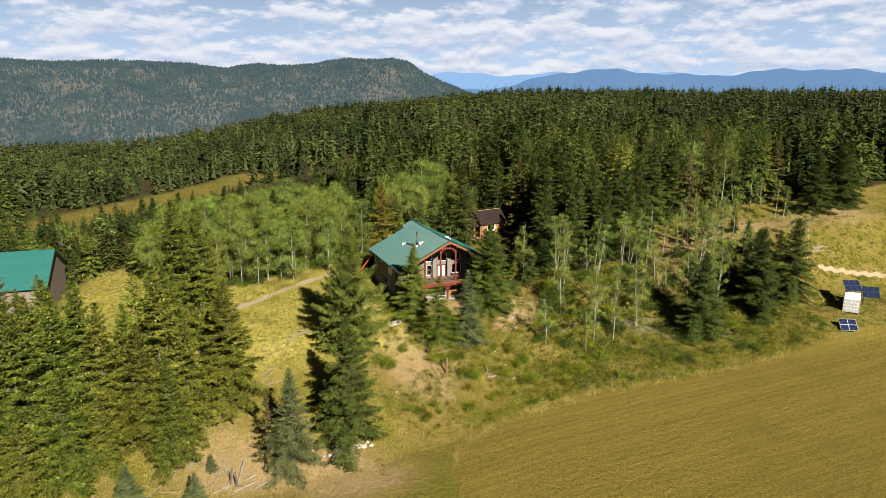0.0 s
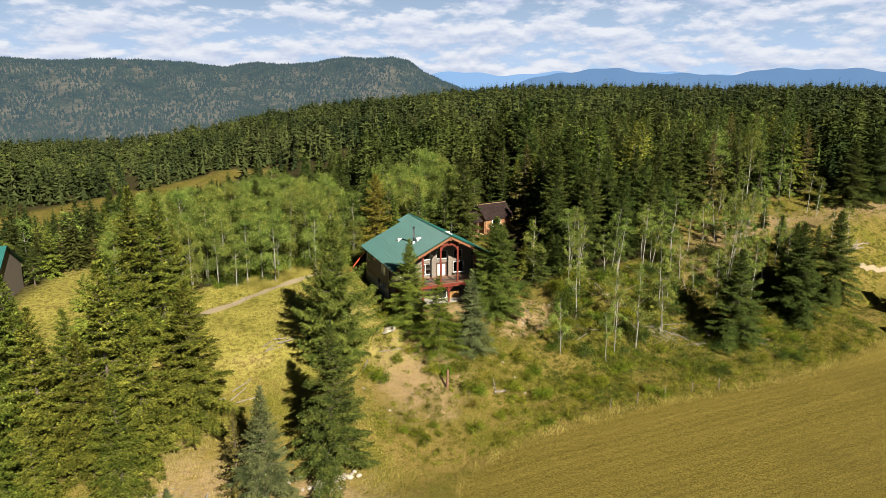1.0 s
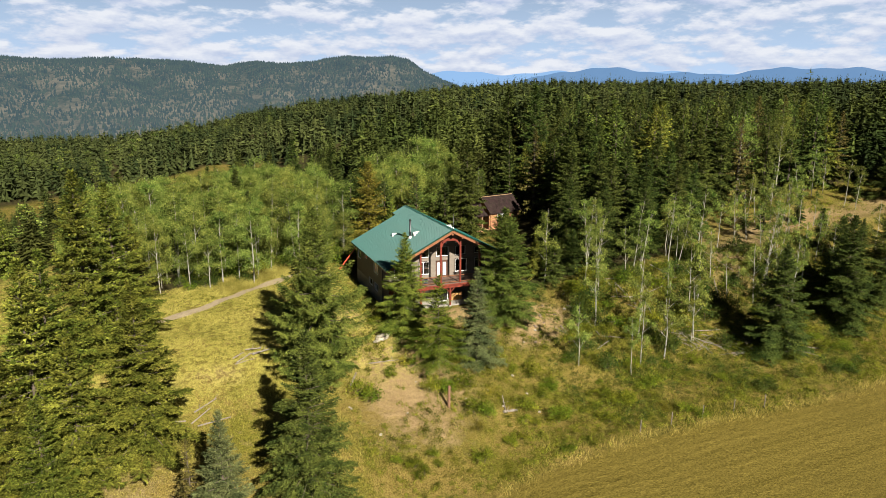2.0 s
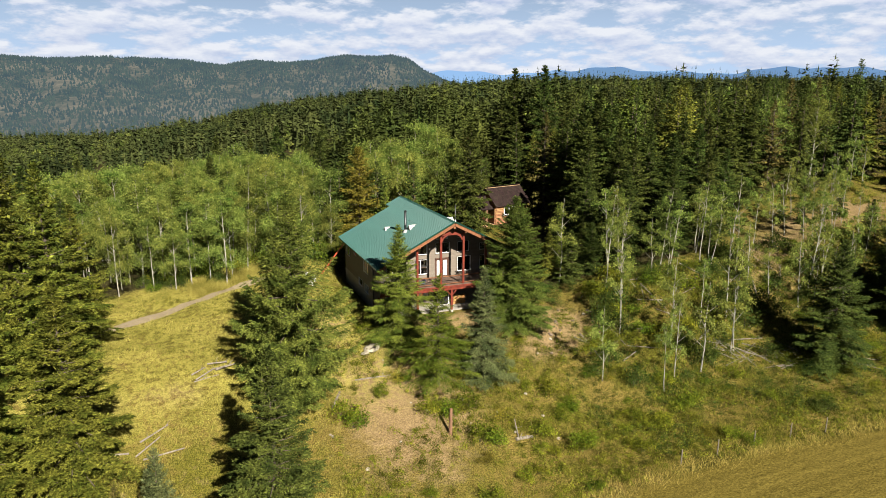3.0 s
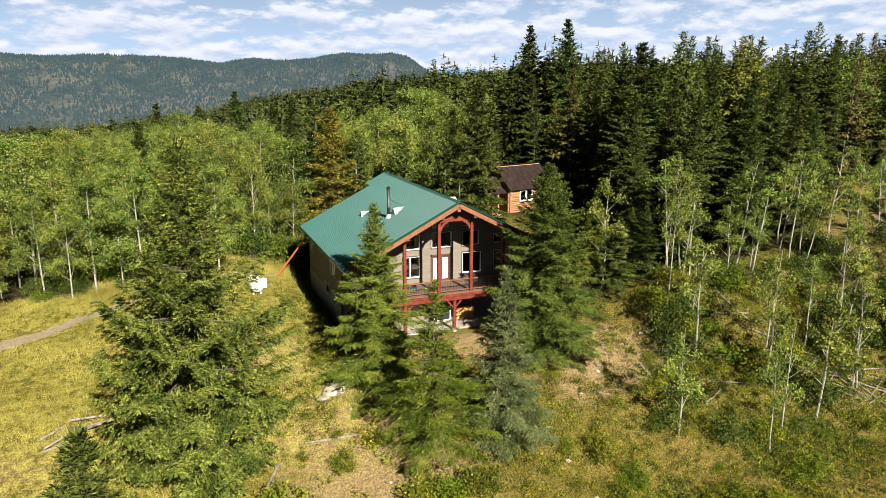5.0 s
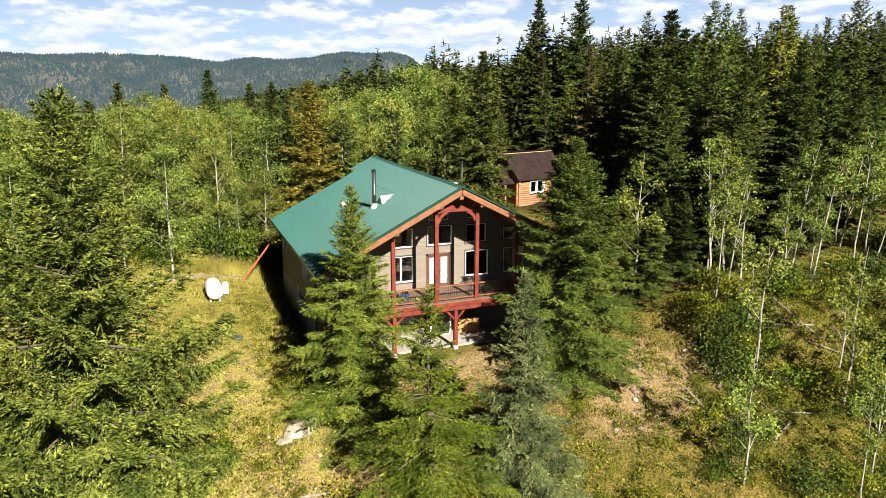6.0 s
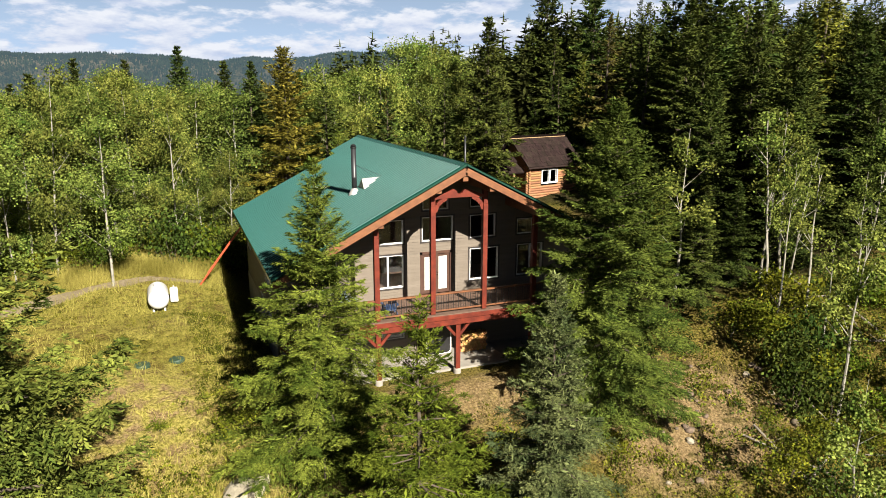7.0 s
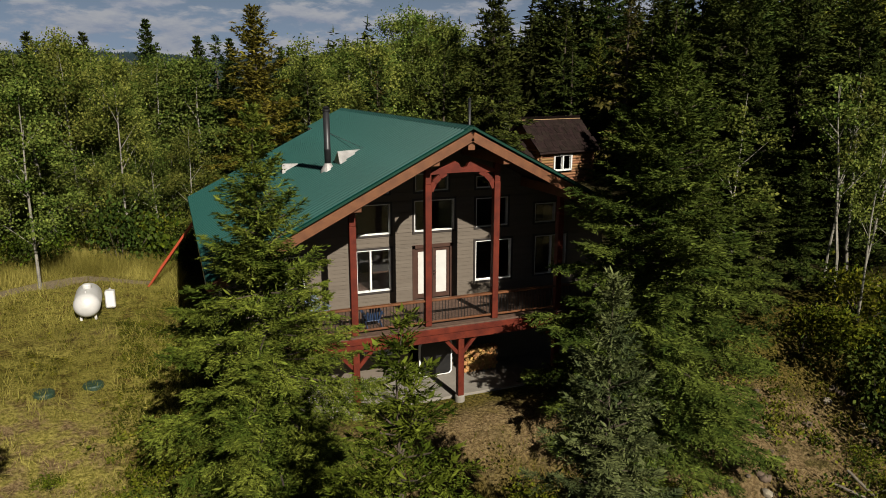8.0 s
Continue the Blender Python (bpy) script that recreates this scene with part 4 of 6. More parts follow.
def log_run(x0, x1, y, z, r, along="x"):
    bm = lathe([(r * 0.82, 0), (r, 0.04), (r * 0.97, (x1 - x0) * 0.5), (r, x1 - x0 - 0.04), (r * 0.82, x1 - x0)], 8)
    bm.transform(pose(x0, y, z, 0, 90, 0) if along == "x" else pose(y, x0, z, -90, 0, 0))
    return bm


for i in range(14):
    z = 0.12 + i * 0.228
    runs = [(-0.28, CW + 0.28)]
    if win[2] - 0.1 < z < win[3] + 0.1:
        runs = [(-0.28, win[0]), (win[1], CW + 0.28)]
    for a, b in runs:
        part("log", log_run(a, b, 0, z, 0.125), LOG, cabin)
    part("log", log_run(-0.28, CW + 0.28, CD, z, 0.125), LOG, cabin)
    for x in (0, CW):
        part("log", log_run(-0.28, CD + 0.28, x, z + 0.11, 0.125, "y"), LOG, cabin)
cwin = empty("window", 0, 0, 0)
cwin.parent = cabin
x0, x1, z0, z1 = win
for a in ((x0, x0 + 0.13, z0, z1), (x1 - 0.13, x1, z0, z1), (x0, x1, z1 - 0.13, z1), (x0, x1, z0, z0 + 0.13), (2.53, 2.67, z0, z1)):
    part("frame", block(a[0], a[1], -0.17, 0.06, a[2], a[3], 0), WHITE, cwin, "white painted frame")
for a, b in ((x0 + 0.13, 2.53), (2.67, x1 - 0.13)):
    part("pane", block(a, b, -0.05, -0.042, z0 + 0.13, z1 - 0.13, 0), PANE, cwin).visible_shadow = False
part("floor", block(0, CW, 0, CD, -0.25, 0.02, 0), DECKING, cabin)
part("partition", block(0.1, CW - 0.1, CD * 0.6, CD * 0.6 + 0.06, 0, CH, 0), ROOM, cabin, "inner wall coloured near-black for an unlit room")
# gables and roof of shakes
for x in (0, CW):
    bm = bmesh.new()
    v = [bm.verts.new((x + d, y, z)) for d in (-0.06, 0.06) for y, z in ((-0.1, CH), (CD + 0.1, CH), (CD / 2, CH + 2.2))]
    for f in ((0, 1, 2), (3, 5, 4), (0, 3, 4, 1), (1, 4, 5, 2), (2, 5, 3, 0)):
        bm.faces.new([v[i] for i in f])
    part("gable", bm, LOG, cabin)
shakes_rnd = random.Random(8)


def shake_roof(parent, x0, x1, y0, z0, y1, z1, rows, name="roof"):
    """Rows of split shakes lapped up the slope from (y0, z0) to (y1, z1)."""
    r = empty(name, 0, 0, 0)
    r.parent = parent
    tagged(r, "dark brown shake roof")
    L = math.hypot(y1 - y0, z1 - z0)
    a = math.degrees(math.atan2(z1 - z0, abs(y1 - y0)))
    flip = y1 < y0
    part("roof_deck", beam(((x0 + x1) / 2, y0, z0 - 0.05), ((x0 + x1) / 2, y1, z1 - 0.05), x1 - x0, 0.06, 0), SHAKE, r)
    shapes = []
    for k in range(4):
        w = 0.30 + 0.05 * k
        bm = bmesh.new()
        th = 0.018 + 0.006 * k
        box(bm, 0.005, w - 0.005, 0, L / rows * 1.5, 0, th)
        for vv in bm.verts:
            if vv.co.y > 0.1:
                vv.co.z *= 0.3
        me = bpy.data.meshes.new("shake")
        bm.to_mesh(me)
        bm.free()
        me.materials.append(SHAKE)
        shapes.append((me, w))
    for i in range(rows):
        x = x0 + shakes_rnd.uniform(-0.1, 0.0)
        s = i / rows
        while x < x1 - 0.15:
            me, w = shapes[shakes_rnd.randrange(4)]
            y, z = y0 + (y1 - y0) * s, z0 + (z1 - z0) * s
            j = shakes_rnd.uniform(-0.03, 0.02)
            m = pose(x, y, z + 0.01 + 0.018 * (i % 2), 0, 0, 0) @ (pose(w, 0, 0, 0, 0, 180) if flip else Matrix()) @ pose(0, j, 0, a + 3.0, 0, 0)
            share("shake", me, r, m)
            x += w
    return r


EZ = CH + 0.12
shake_roof(cabin, -0.45, CW + 0.45, -0.55, EZ - 0.25, CD / 2, CH + 2.32, 9)
shake_roof(cabin, -0.45, CW + 0.45, CD + 0.55, EZ - 0.25, CD / 2, CH + 2.32, 5)
part("ridge_board", beam((-0.5, CD / 2, CH + 2.36), (CW + 0.5, CD / 2, CH + 2.36), 0.26, 0.05, 0), LUMBER, cabin, "grey ridge board")
part("eave_board", beam((-0.45, -0.57, EZ - 0.34), (CW + 0.45, -0.57, EZ - 0.34), 0.04, 0.14, 0), SHAKE, cabin)
# porch with its lower roof, posts and rail
shake_roof(cabin, -3.3, -0.47, 0.1, 2.55, CD / 2, 4.2, 6, "porch_roof")
shake_roof(cabin, -3.3, -0.47, CD - 0.1, 2.55, CD / 2, 4.2, 4, "porch_roof")
part("porch_floor", block(-5.0, -0.3, 0.0, CD, -0.2, 0.12, 0), LUMBER, cabin, "bare plank porch floor")
for x, y in ((-3.1, 0.2), (-3.1, CD - 0.2), (-1.6, 0.2)):
    part("porch_post", pole((x, y, 0.1), (x, y, 2.6), 0.09, 0.08), LUMBER, cabin)
for x in (-5.0, -3.9, -2.6):
    part("rail_post", pole((x, -0.6, -0.6), (x, -0.6, 1.0), 0.07, 0.06), LUMBER, cabin)
for z in (0.25, 0.6, 0.95):
    part("rail", beam((-5.1, -0.62, z), (-2.5, -0.62, z + 0.03), 0.05, 0.12, 0), LUMBER, cabin, "bare wooden rail")

# ---- ladder against the eave ----
ladder = tagged(empty("ladder", -9.9, 16.6, float(ground(-9.9, 16.6)), -17), "orange extension ladder leaning on the side wall under the eave", "ladder")
top = Vector((2.95, 0.0, 1.95 - float(ground(-9.9, 16.6))))
for s in (-0.22, 0.22):
    part("rail", beam((0, s, 0), (top.x, s, top.z), 0.045, 0.10, 0.004), LADDER, ladder)
for s in (-0.17, 0.17):
    part("fly_rail", beam((0.55, s, 0.82), (top.x + 0.08, s, top.z + 0.12), 0.04, 0.09, 0.004), LADDER, ladder)
for i in range(15):
    k = 0.05 + i * 0.063
    part("rung", pole((top.x * k, -0.21, top.z * k), (top.x * k, 0.21, top.z * k), 0.02, 0.02, 6), GALV, ladder, "grey metal rung")

# ---- propane tank ----
tx, ty = -12.4, 12.1
tank = tagged(empty("propane_tank", tx, ty, float(ground(tx, ty)), 2.0), "white horizontal propane tank on short legs in grass", "tank")
r = 0.57
bm = lathe([(0.02, -1.35), (r * 0.45, -1.30), (r * 0.75, -1.2), (r * 0.94, -1.05), (r, -0.88), (r, 0.88), (r * 0.94, 1.05), (r * 0.75, 1.2), (r * 0.45, 1.3), (0.02, 1.35)], 28)
bm.transform(pose(0, 0, 0.72, 90, 0, 0))
part("shell", bm, TANK, tank, "", True)
bm = lathe([(0.2, 0), (0.2, 0.14), (0.16, 0.2), (0.05, 0.23)], 16)
bm.transform(pose(0, 0.1, 1.25))
part("dome_lid", bm, TANK, tank, "white valve cover")
for y in (-0.75, 0.75):
    for x in (-0.3, 0.3):
        part("leg", block(x - 0.05, x + 0.05, y - 0.09, y + 0.09, -0.1, 0.42, 0), TANK, tank)
part("lifting_lug", block(-0.02, 0.02, -0.8, -0.6, 1.25, 1.36, 0), TANK, tank)
meter = tagged(empty("meter_box", tx + 0.85, ty + 0.95, float(ground(tx + 0.85, ty + 0.95))), "white upright regulator cabinet beside the tank", "cabinet")
part("body", block(-0.22, 0.22, -0.2, 0.2, 0.1, 0.95, 0.05), TANK, meter)
part("door", block(-0.18, 0.18, -0.225, -0.202, 0.18, 0.88, 0.01), WHITE, meter)
part("post", block(-0.04, 0.04, 0.205, 0.28, -0.1, 1.0, 0), GALV, meter)

# ---- septic lids ----
for x, y in ((-13.1, 3.3), (-11.6, 3.9)):
    lid = tagged(empty("septic_lid", x, y, float(ground(x, y)) + 0.02), "round green plastic septic lid in the grass", "lid", "septic lids")
    part("cover", lathe([(0.36, -0.12), (0.36, 0.05), (0.33, 0.09), (0.12, 0.11), (0.02, 0.11)], 20), LID, lid)
    for k in range(6):
        part("rib", beam((0.10 * math.cos(k), 0.10 * math.sin(k), 0.115), (0.31 * math.cos(k * 1.047), 0.31 * math.sin(k * 1.047), 0.10), 0.02, 0.02, 0), LID, lid)

# ---- firewood under the deck ----
pile = tagged(empty("firewood_stack", 3.15, 2.3, PATIO), "stack of split yellow firewood under the deck", "firewood")
wood_rnd = random.Random(4)
cuts = []
for k in range(4):
    bm = lathe([(0.085 + 0.012 * k, -0.2), (0.09 + 0.012 * k, 0.0), (0.085 + 0.012 * k, 0.2)], 6 + k % 2)
    bm.transform(pose(0, 0, 0, 90, 0, 0))
    me = bpy.data.meshes.new("billet")
    bm.to_mesh(me)
    bm.free()
    me.materials.append(FIREWOOD)
    cuts.append(me)
for row in range(6):
    for i in range(8):
        share("billet", cuts[wood_rnd.randrange(4)], pile, pose(-0.7 + i * 0.185 + 0.09 * (row % 2), wood_rnd.uniform(-0.05, 0.05), 0.1 + row * 0.165, 0, wood_rnd.uniform(0, 90), 0))

# ---- dark arched cover with a pale rim under the deck ----
cover = tagged(empty("tub_cover", 1.15, 2.2, PATIO), "upright dark arched cover with a pale rim", "cover")


def arch(w, h, n=12):
    pts = [(-w, 0.12), (-w + 0.1, 0.0), (w - 0.1, 0.0), (w, 0.12)]
    return pts + [(w * math.cos(math.pi * i / n), h + w * 0.45 * math.sin(math.pi * i / n)) for i in range(n + 1)]


def prism(pts, y0, y1):
    bm = bmesh.new()
    bm.faces.new([bm.verts.new((x, y0, z)) for x, z in pts])
    g = bmesh.ops.extrude_face_region(bm, geom=bm.faces[:])
    bmesh.ops.translate(bm, vec=(0, y1 - y0, 0), verts=[v for v in g["geom"] if isinstance(v, bmesh.types.BMVert)])
    bmesh.ops.recalc_face_normals(bm, faces=bm.faces[:])
    return bm


part("rim", prism([(x, z + 0.05) for x, z in arch(0.72, 1.35)], 0.0, 0.08), WHITE, cover, "pale rim")
part("panel", prism([(x * 0.9, z * 0.93 + 0.11) for x, z in arch(0.72, 1.35)], -0.03, -0.002), BLACK, cover, "dark panel")

# ---- chairs on the deck ----
def deck_chair(mat, label):
    c = tagged(empty("deck_chair", 0, 0, 0), label, "chair", "chairs on the deck")
    part("seat", beam((0, -0.28, 0.36), (0, 0.24, 0.27), 0.52, 0.03), mat, c)
    for i in range(6):
        x = -0.235 + i * 0.094
        part("back_slat", beam((x * 0.9, 0.20, 0.28), (x * 1.12, 0.42, 0.90 - 0.35 * (x / 0.3) ** 2), 0.075, 0.022, 0.004, up=(0, -1, 0.3)), mat, c)
    for s in (-1, 1):
        part("arm", beam((s * 0.33, -0.34, 0.53), (s * 0.33, 0.36, 0.53), 0.11, 0.025), mat, c)
        part("leg", beam((s * 0.30, -0.28, 0.0), (s * 0.30, -0.28, 0.52), 0.05, 0.08, 0.004), mat, c)
        part("leg", beam((s * 0.27, -0.28, 0.34), (s * 0.27, 0.46, 0.03), 0.03, 0.09, 0.004), mat, c)
    return c


blue = deck_chair(BLUE_CHAIR, "blue slatted plastic deck chair behind the railing")
blue.matrix_basis = pose(-1.9, 0.75, -0.015, 0, 0, 178)
pale = deck_chair(PALE_CHAIR, "pale blue slatted deck chair by the wall")
pale.matrix_basis = pose(-3.6, 2.2, -0.015, 0, 0, 20)

# ---- white container with solar panels at the field's edge ----
def upon(x, y):
    return float(ground(x, y))


bx, by = 70.1, -20.6
boxy = tagged(empty("storage_container", bx, by, upon(bx, by), -52), "white storage container with grey streaks at the field edge", "container")
part("body", block(-1.22, 1.22, -1.28, 3.18, 0.05, 2.56, 0.03), WHITE, boxy)
for i in range(17):  # corrugated side walls
    y = -1.14 + i * 0.26
    for x in (-1.26, 1.21):
        part("wall_rib", block(x, x + 0.05, y, y + 0.13, 0.14, 2.48, 0.008), WHITE, boxy)
for x in (-1.27, 1.15):
    part("corner_post", block(x, x + 0.12, -1.34, -1.22, 0.0, 2.6, 0.01), GALV, boxy)
for i in range(4):
    for j in range(4):
        part("door_panel", block(-1.12 + i * 0.57, -0.68 + i * 0.57, -1.345, -1.302, 0.2 + j * 0.58, 0.66 + j * 0.58, 0.02), GALV, boxy)
for x in (-0.56, 0.0, 0.56):
    part("lock_bar", pole((x, -1.37, 0.1), (x, -1.37, 2.5), 0.025, 0.025, 6), GALV, boxy)
for x in (-1.1, 1.1):
    part("foot", block(x - 0.1, x + 0.1, -1.2, 3.1, -0.25, 0.05, 0), BLACK, boxy)


def solar(x, y, z, turn, tilt, cols, rows, w, h, legs, label, rim=None):
    s = tagged(empty("solar_panel", x, y, upon(x, y), turn), label, "solar panel", "solar panels")
    R = pose(0, 0, z, tilt, 0, 0)
    for i in range(cols):
        for j in range(rows):
            a, b = (i - cols / 2) * w, (j - rows / 2) * h
            bm = block(a + 0.03, a + w - 0.03, b + 0.03, b + h - 0.03, 0.0, 0.03, 0)
            bm.transform(R)
            part("module", bm, PV, s, "dark blue solar module")
            for q in ((a, a + w, b, b + 0.03), (a, a + w, b + h - 0.03, b + h), (a, a + 0.03, b, b + h), (a + w - 0.03, a + w, b, b + h)):
                bm = block(*q, -0.01, 0.045, 0)
                bm.transform(R)
                part("frame", bm, rim or GALV, s)
    for lx in legs:
        part("leg", pole((lx, 0.3, -0.3), (lx, 0.1, z), 0.06, 0.06, 6), BLACK, s)
        part("strut", beam((lx, 0.9, -0.2), (lx, 0.25, z + 0.2), 0.06, 0.06, 0), LUMBER, s)
    return s


solar(63.6, -25.4, 0.95, -30, 42, 2, 2, 1.35, 1.1, (-1.0, 1.0), "ground-mounted four-module solar panel at the field edge")
solar(72.6, -18.4, 3.4, -24, 38, 3, 2, 0.95, 1.2, (-0.8, 0.8), "dark solar panel raised behind the container", BLACK_PIPE)
solar(74.6, -20.6, 2.7, -40, 42, 3, 2, 0.9, 1.15, (-1.0, 1.0), "dark solar panel on posts beside the container", BLACK_PIPE)

# ---- shed with the teal roof ----
shed = tagged(empty("shed", -64, 27, upon(-62, 24), -4), "barn with a teal metal roof among the spruces", "shed")
SZ = 4.4 - upon(-62, 24)
for nm, y0, z0, y1, z1 in (("roof_slope", -6.5, SZ - 4.6, 2.0, SZ), ("roof_slope", 10.5, SZ - 4.6, 2.0, SZ)):
    sl = empty(nm, 0, 0, 0)
    sl.parent = shed
    L = math.hypot(y1 - y0, z1 - z0)
    a = math.degrees(math.atan2(z1 - z0, abs(y1 - y0)))
    sheet2 = ribbed_panel("roof_panel", L, 0.95, 4, TEAL)
    for i in range(15):
        base = pose(-10 + i * 0.95, y1, z1, 0, 0, 90 if y0 > y1 else -90) @ pose(0, 0 if y0 < y1 else -0.95, 0, 0, a, 0)
        share("roof_panel", sheet2, sl, base)
part("wall", block(-9.6, 3.6, -5.8, -5.6, -0.5, SZ - 4.5, 0), SIDING, shed)
part("wall", block(-9.6, 3.6, 9.6, 9.8, -0.5, SZ - 4.5, 0), SIDING, shed)
bm = bmesh.new()
v = [bm.verts.new((3.55 + d, y, z)) for d in (0, 0.15) for y, z in ((-5.8, -0.5), (9.8, -0.5), (9.8, SZ - 4.5), (2, SZ - 0.15), (-5.8, SZ - 4.5))]
bm.faces.new(v[:5])
bm.faces.new(v[5:][::-1])
for i in range(5):
    bm.faces.new((v[i], v[i + 5], v[(i + 1) % 5 + 5], v[(i + 1) % 5]))
part("gable_wall", bm, SIDING, shed)

# ---- rocks, logs and dead wood ----
rr = random.Random(6)
STONES = [rock_mesh("boulder", k, ROCK) for k in range(5)]
BROWN_STONES = [rock_mesh("rock", 20 + k, ROCK_DARK) for k in range(4)]


def stone(x, y, s, pale=True, flat=1.0, name="boulder", label="pale rounded boulder in the rock pile", up=0.0):
    ob = new(name, (STONES if pale else BROWN_STONES)[rr.randrange(4)])
    ob.matrix_basis = pose(x, y, upon(x, y) + s * 0.16 * flat + up, rr.uniform(-12, 12), rr.uniform(-12, 12), rr.uniform(0, 360)) @ Matrix.Diagonal((s, s, s * flat, 1))
    return tagged(ob, label, "rock", "rocks")


for i in range(30):
    stone(-22.6 + rr.gauss(0, 1.5), -25.6 + rr.gauss(0, 0.75), rr.uniform(0.35, 0.85), up=rr.uniform(0, 0.15))
for x, y, s in ((-9.5, -5.3, 1.8), (-10.4, -6.0, 0.9)):
    stone(x, y, s, flat=0.5, up=0.12, label="flat pale rock slab in the slope")
for i in range(24):
    x, y = rr.gauss(10.0, 2.0), rr.gauss(-5.4, 1.1)
    stone(x, y, rr.uniform(0.14, 0.42), rr.random() < 0.08, name="rock", label="brown rock in the cut bank beside the house")
for i in range(22):
    x, y = rr.gauss(18, 1.5), rr.gauss(-5, 1.5)
    stone(x, y, rr.uniform(0.15, 0.45), rr.random() < 0.1, name="rock", label="rock on the bank")
for i in range(30):
    x, y = rr.uniform(-16, 6), rr.uniform(-20, -5)
    stone(x, y, rr.uniform(0.12, 0.4), True, name="rock", label="small pale rock on the dry slope")


def log(x, y, length, r, turn, label="bleached fallen log in dry grass", tip=0.0, mat=None, up=0.0):
    a = math.radians(turn)
    dx, dy = math.cos(a) * length / 2, math.sin(a) * length / 2
    p = Vector((-dx, -dy, upon(x - dx, y - dy) - upon(x, y) + r * 0.8))
    q = Vector((dx, dy, upon(x + dx, y + dy) - upon(x, y) + r * 0.8 + tip))
    ob = tagged(empty("log", x, y, upon(x, y) + up), label, "log", "fallen logs")
    part("stem", pole(p, q, r, r * 0.75, 9), mat or DEADWOOD, ob)
    for k in range(rr.randrange(1, 4)):
        c = p.lerp(q, rr.uniform(0.2, 0.9))
        part("stub", pole(c, c + Vector((rr.uniform(-0.5, 0.5), rr.uniform(-0.5, 0.5), rr.uniform(0.1, 0.5))), r * 0.35, r * 0.15, 5), mat or DEADWOOD, ob)
    return ob


for k in range(6):
    log(-24.6 + rr.gauss(0, 0.9), -6.1 + rr.gauss(0, 0.6), rr.uniform(1.2, 2.2), rr.uniform(0.05, 0.10), 25 + rr.uniform(-18, 18), up=0.05 * k)
for k in range(4):
    log(-29.5 + rr.gauss(0, 1.2), -13 + rr.gauss(0, 0.8), rr.uniform(2, 3.5), rr.uniform(0.07, 0.13), 20 + rr.uniform(-30, 30))
log(0.7, -18.8, 1.9, 0.16, 12, "short white weathered log on the slope")
log(0.2, -18.2, 1.4, 0.06, 80, tip=0.7)
log(-10.5, -9.2, 3.4, 0.09, -8)
log(-14.5, -11.0, 2.2, 0.12, 60)
for k in range(16):
    x = rr.uniform(28, 46)
    log(x, -11.0 - (x - 28) * 0.45 + rr.gauss(0, 0.9), rr.uniform(2.2, 5), rr.uniform(0.06, 0.13), -25 + rr.uniform(-25, 25), "dead stem in the brush line below the aspens")
for k in range(24):
    x = rr.uniform(28, 44)
    log(x, -12.0 - (x - 29) * 0.62 + rr.gauss(0, 1.0), rr.uniform(1.2, 3.4), rr.uniform(0.03, 0.065), -30 + rr.uniform(-55, 55), "grey dead stem in the brush line below the aspens", tip=rr.uniform(0, 0.5))
for k in range(40):
    log(rr.uniform(14, 58), rr.uniform(-11, 1), rr.uniform(2, 4.5), rr.uniform(0.04, 0.09), rr.uniform(0, 180), "grey dead stem on the bank", tip=rr.uniform(0, 0.4))
for k in range(7):
    log(-35.5 + rr.gauss(0, 2.2), -26.5 + rr.gauss(0, 1.2), rr.uniform(1.5, 3.5), rr.uniform(0.06, 0.14), rr.uniform(0, 180), "grey driftwood-like dead wood on bare soil", tip=rr.uniform(0, 0.5))
for k in range(6):
    log(77 + rr.gauss(0, 2), -5.5 + rr.gauss(0, 0.8), rr.uniform(3, 5), rr.uniform(0.08, 0.15), rr.uniform(-20, 30), "bleached log in a pile by the far track")

for k in range(26):
    log(rr.uniform(-56, -37), -25.5 + rr.gauss(0, 1.6), rr.uniform(1.2, 3.4), rr.uniform(0.025, 0.07), rr.uniform(-30, 60), "thin grey dead stick on bare soil", tip=rr.uniform(0, 0.9))
snag = tagged(empty("snag", -5.9, -17.4, upon(-5.9, -17.4)), "brown broken snag standing on the slope", "stump")
part("stem", pole((0, 0, -0.3), (0.06, 0, 2.4), 0.17, 0.13, 9), surface("red_brown_snag", (0.070, 0.034, 0.017), (0.150, 0.078, 0.040), 5, 0.9, 0.5, stretch=(1, 1, 0.2)), snag)
for x, y in ((-36.6, -26.4), (-35.9, -26.8)):
    st = tagged(empty("tree_stump", x, y, upon(x, y)), "dark split stump on bare soil", "stump")
    part("stem", pole((0, 0, -0.2), (rr.uniform(-0.2, 0.2), 0, 1.9), 0.18, 0.06, 7), BARK, st)
for x in (20.5, 24.5, 28.5, 12.5, 16.5):
    fp = tagged(empty("fence_post", x, float(field_edge(x)) + 1.2, upon(x, float(field_edge(x)) + 1.2)), "thin weathered fence post at the field edge", "post", "fence posts")
    part("stake", pole((0, 0, -0.3), (0.03, 0, 1.5), 0.06, 0.05, 6), DEADWOOD, fp)

# ---- trees and shrubs ----
def unit(v):
    return v / np.maximum(np.linalg.norm(v, axis=-1, keepdims=True), 1e-9)


TILT = np.random.default_rng(77)


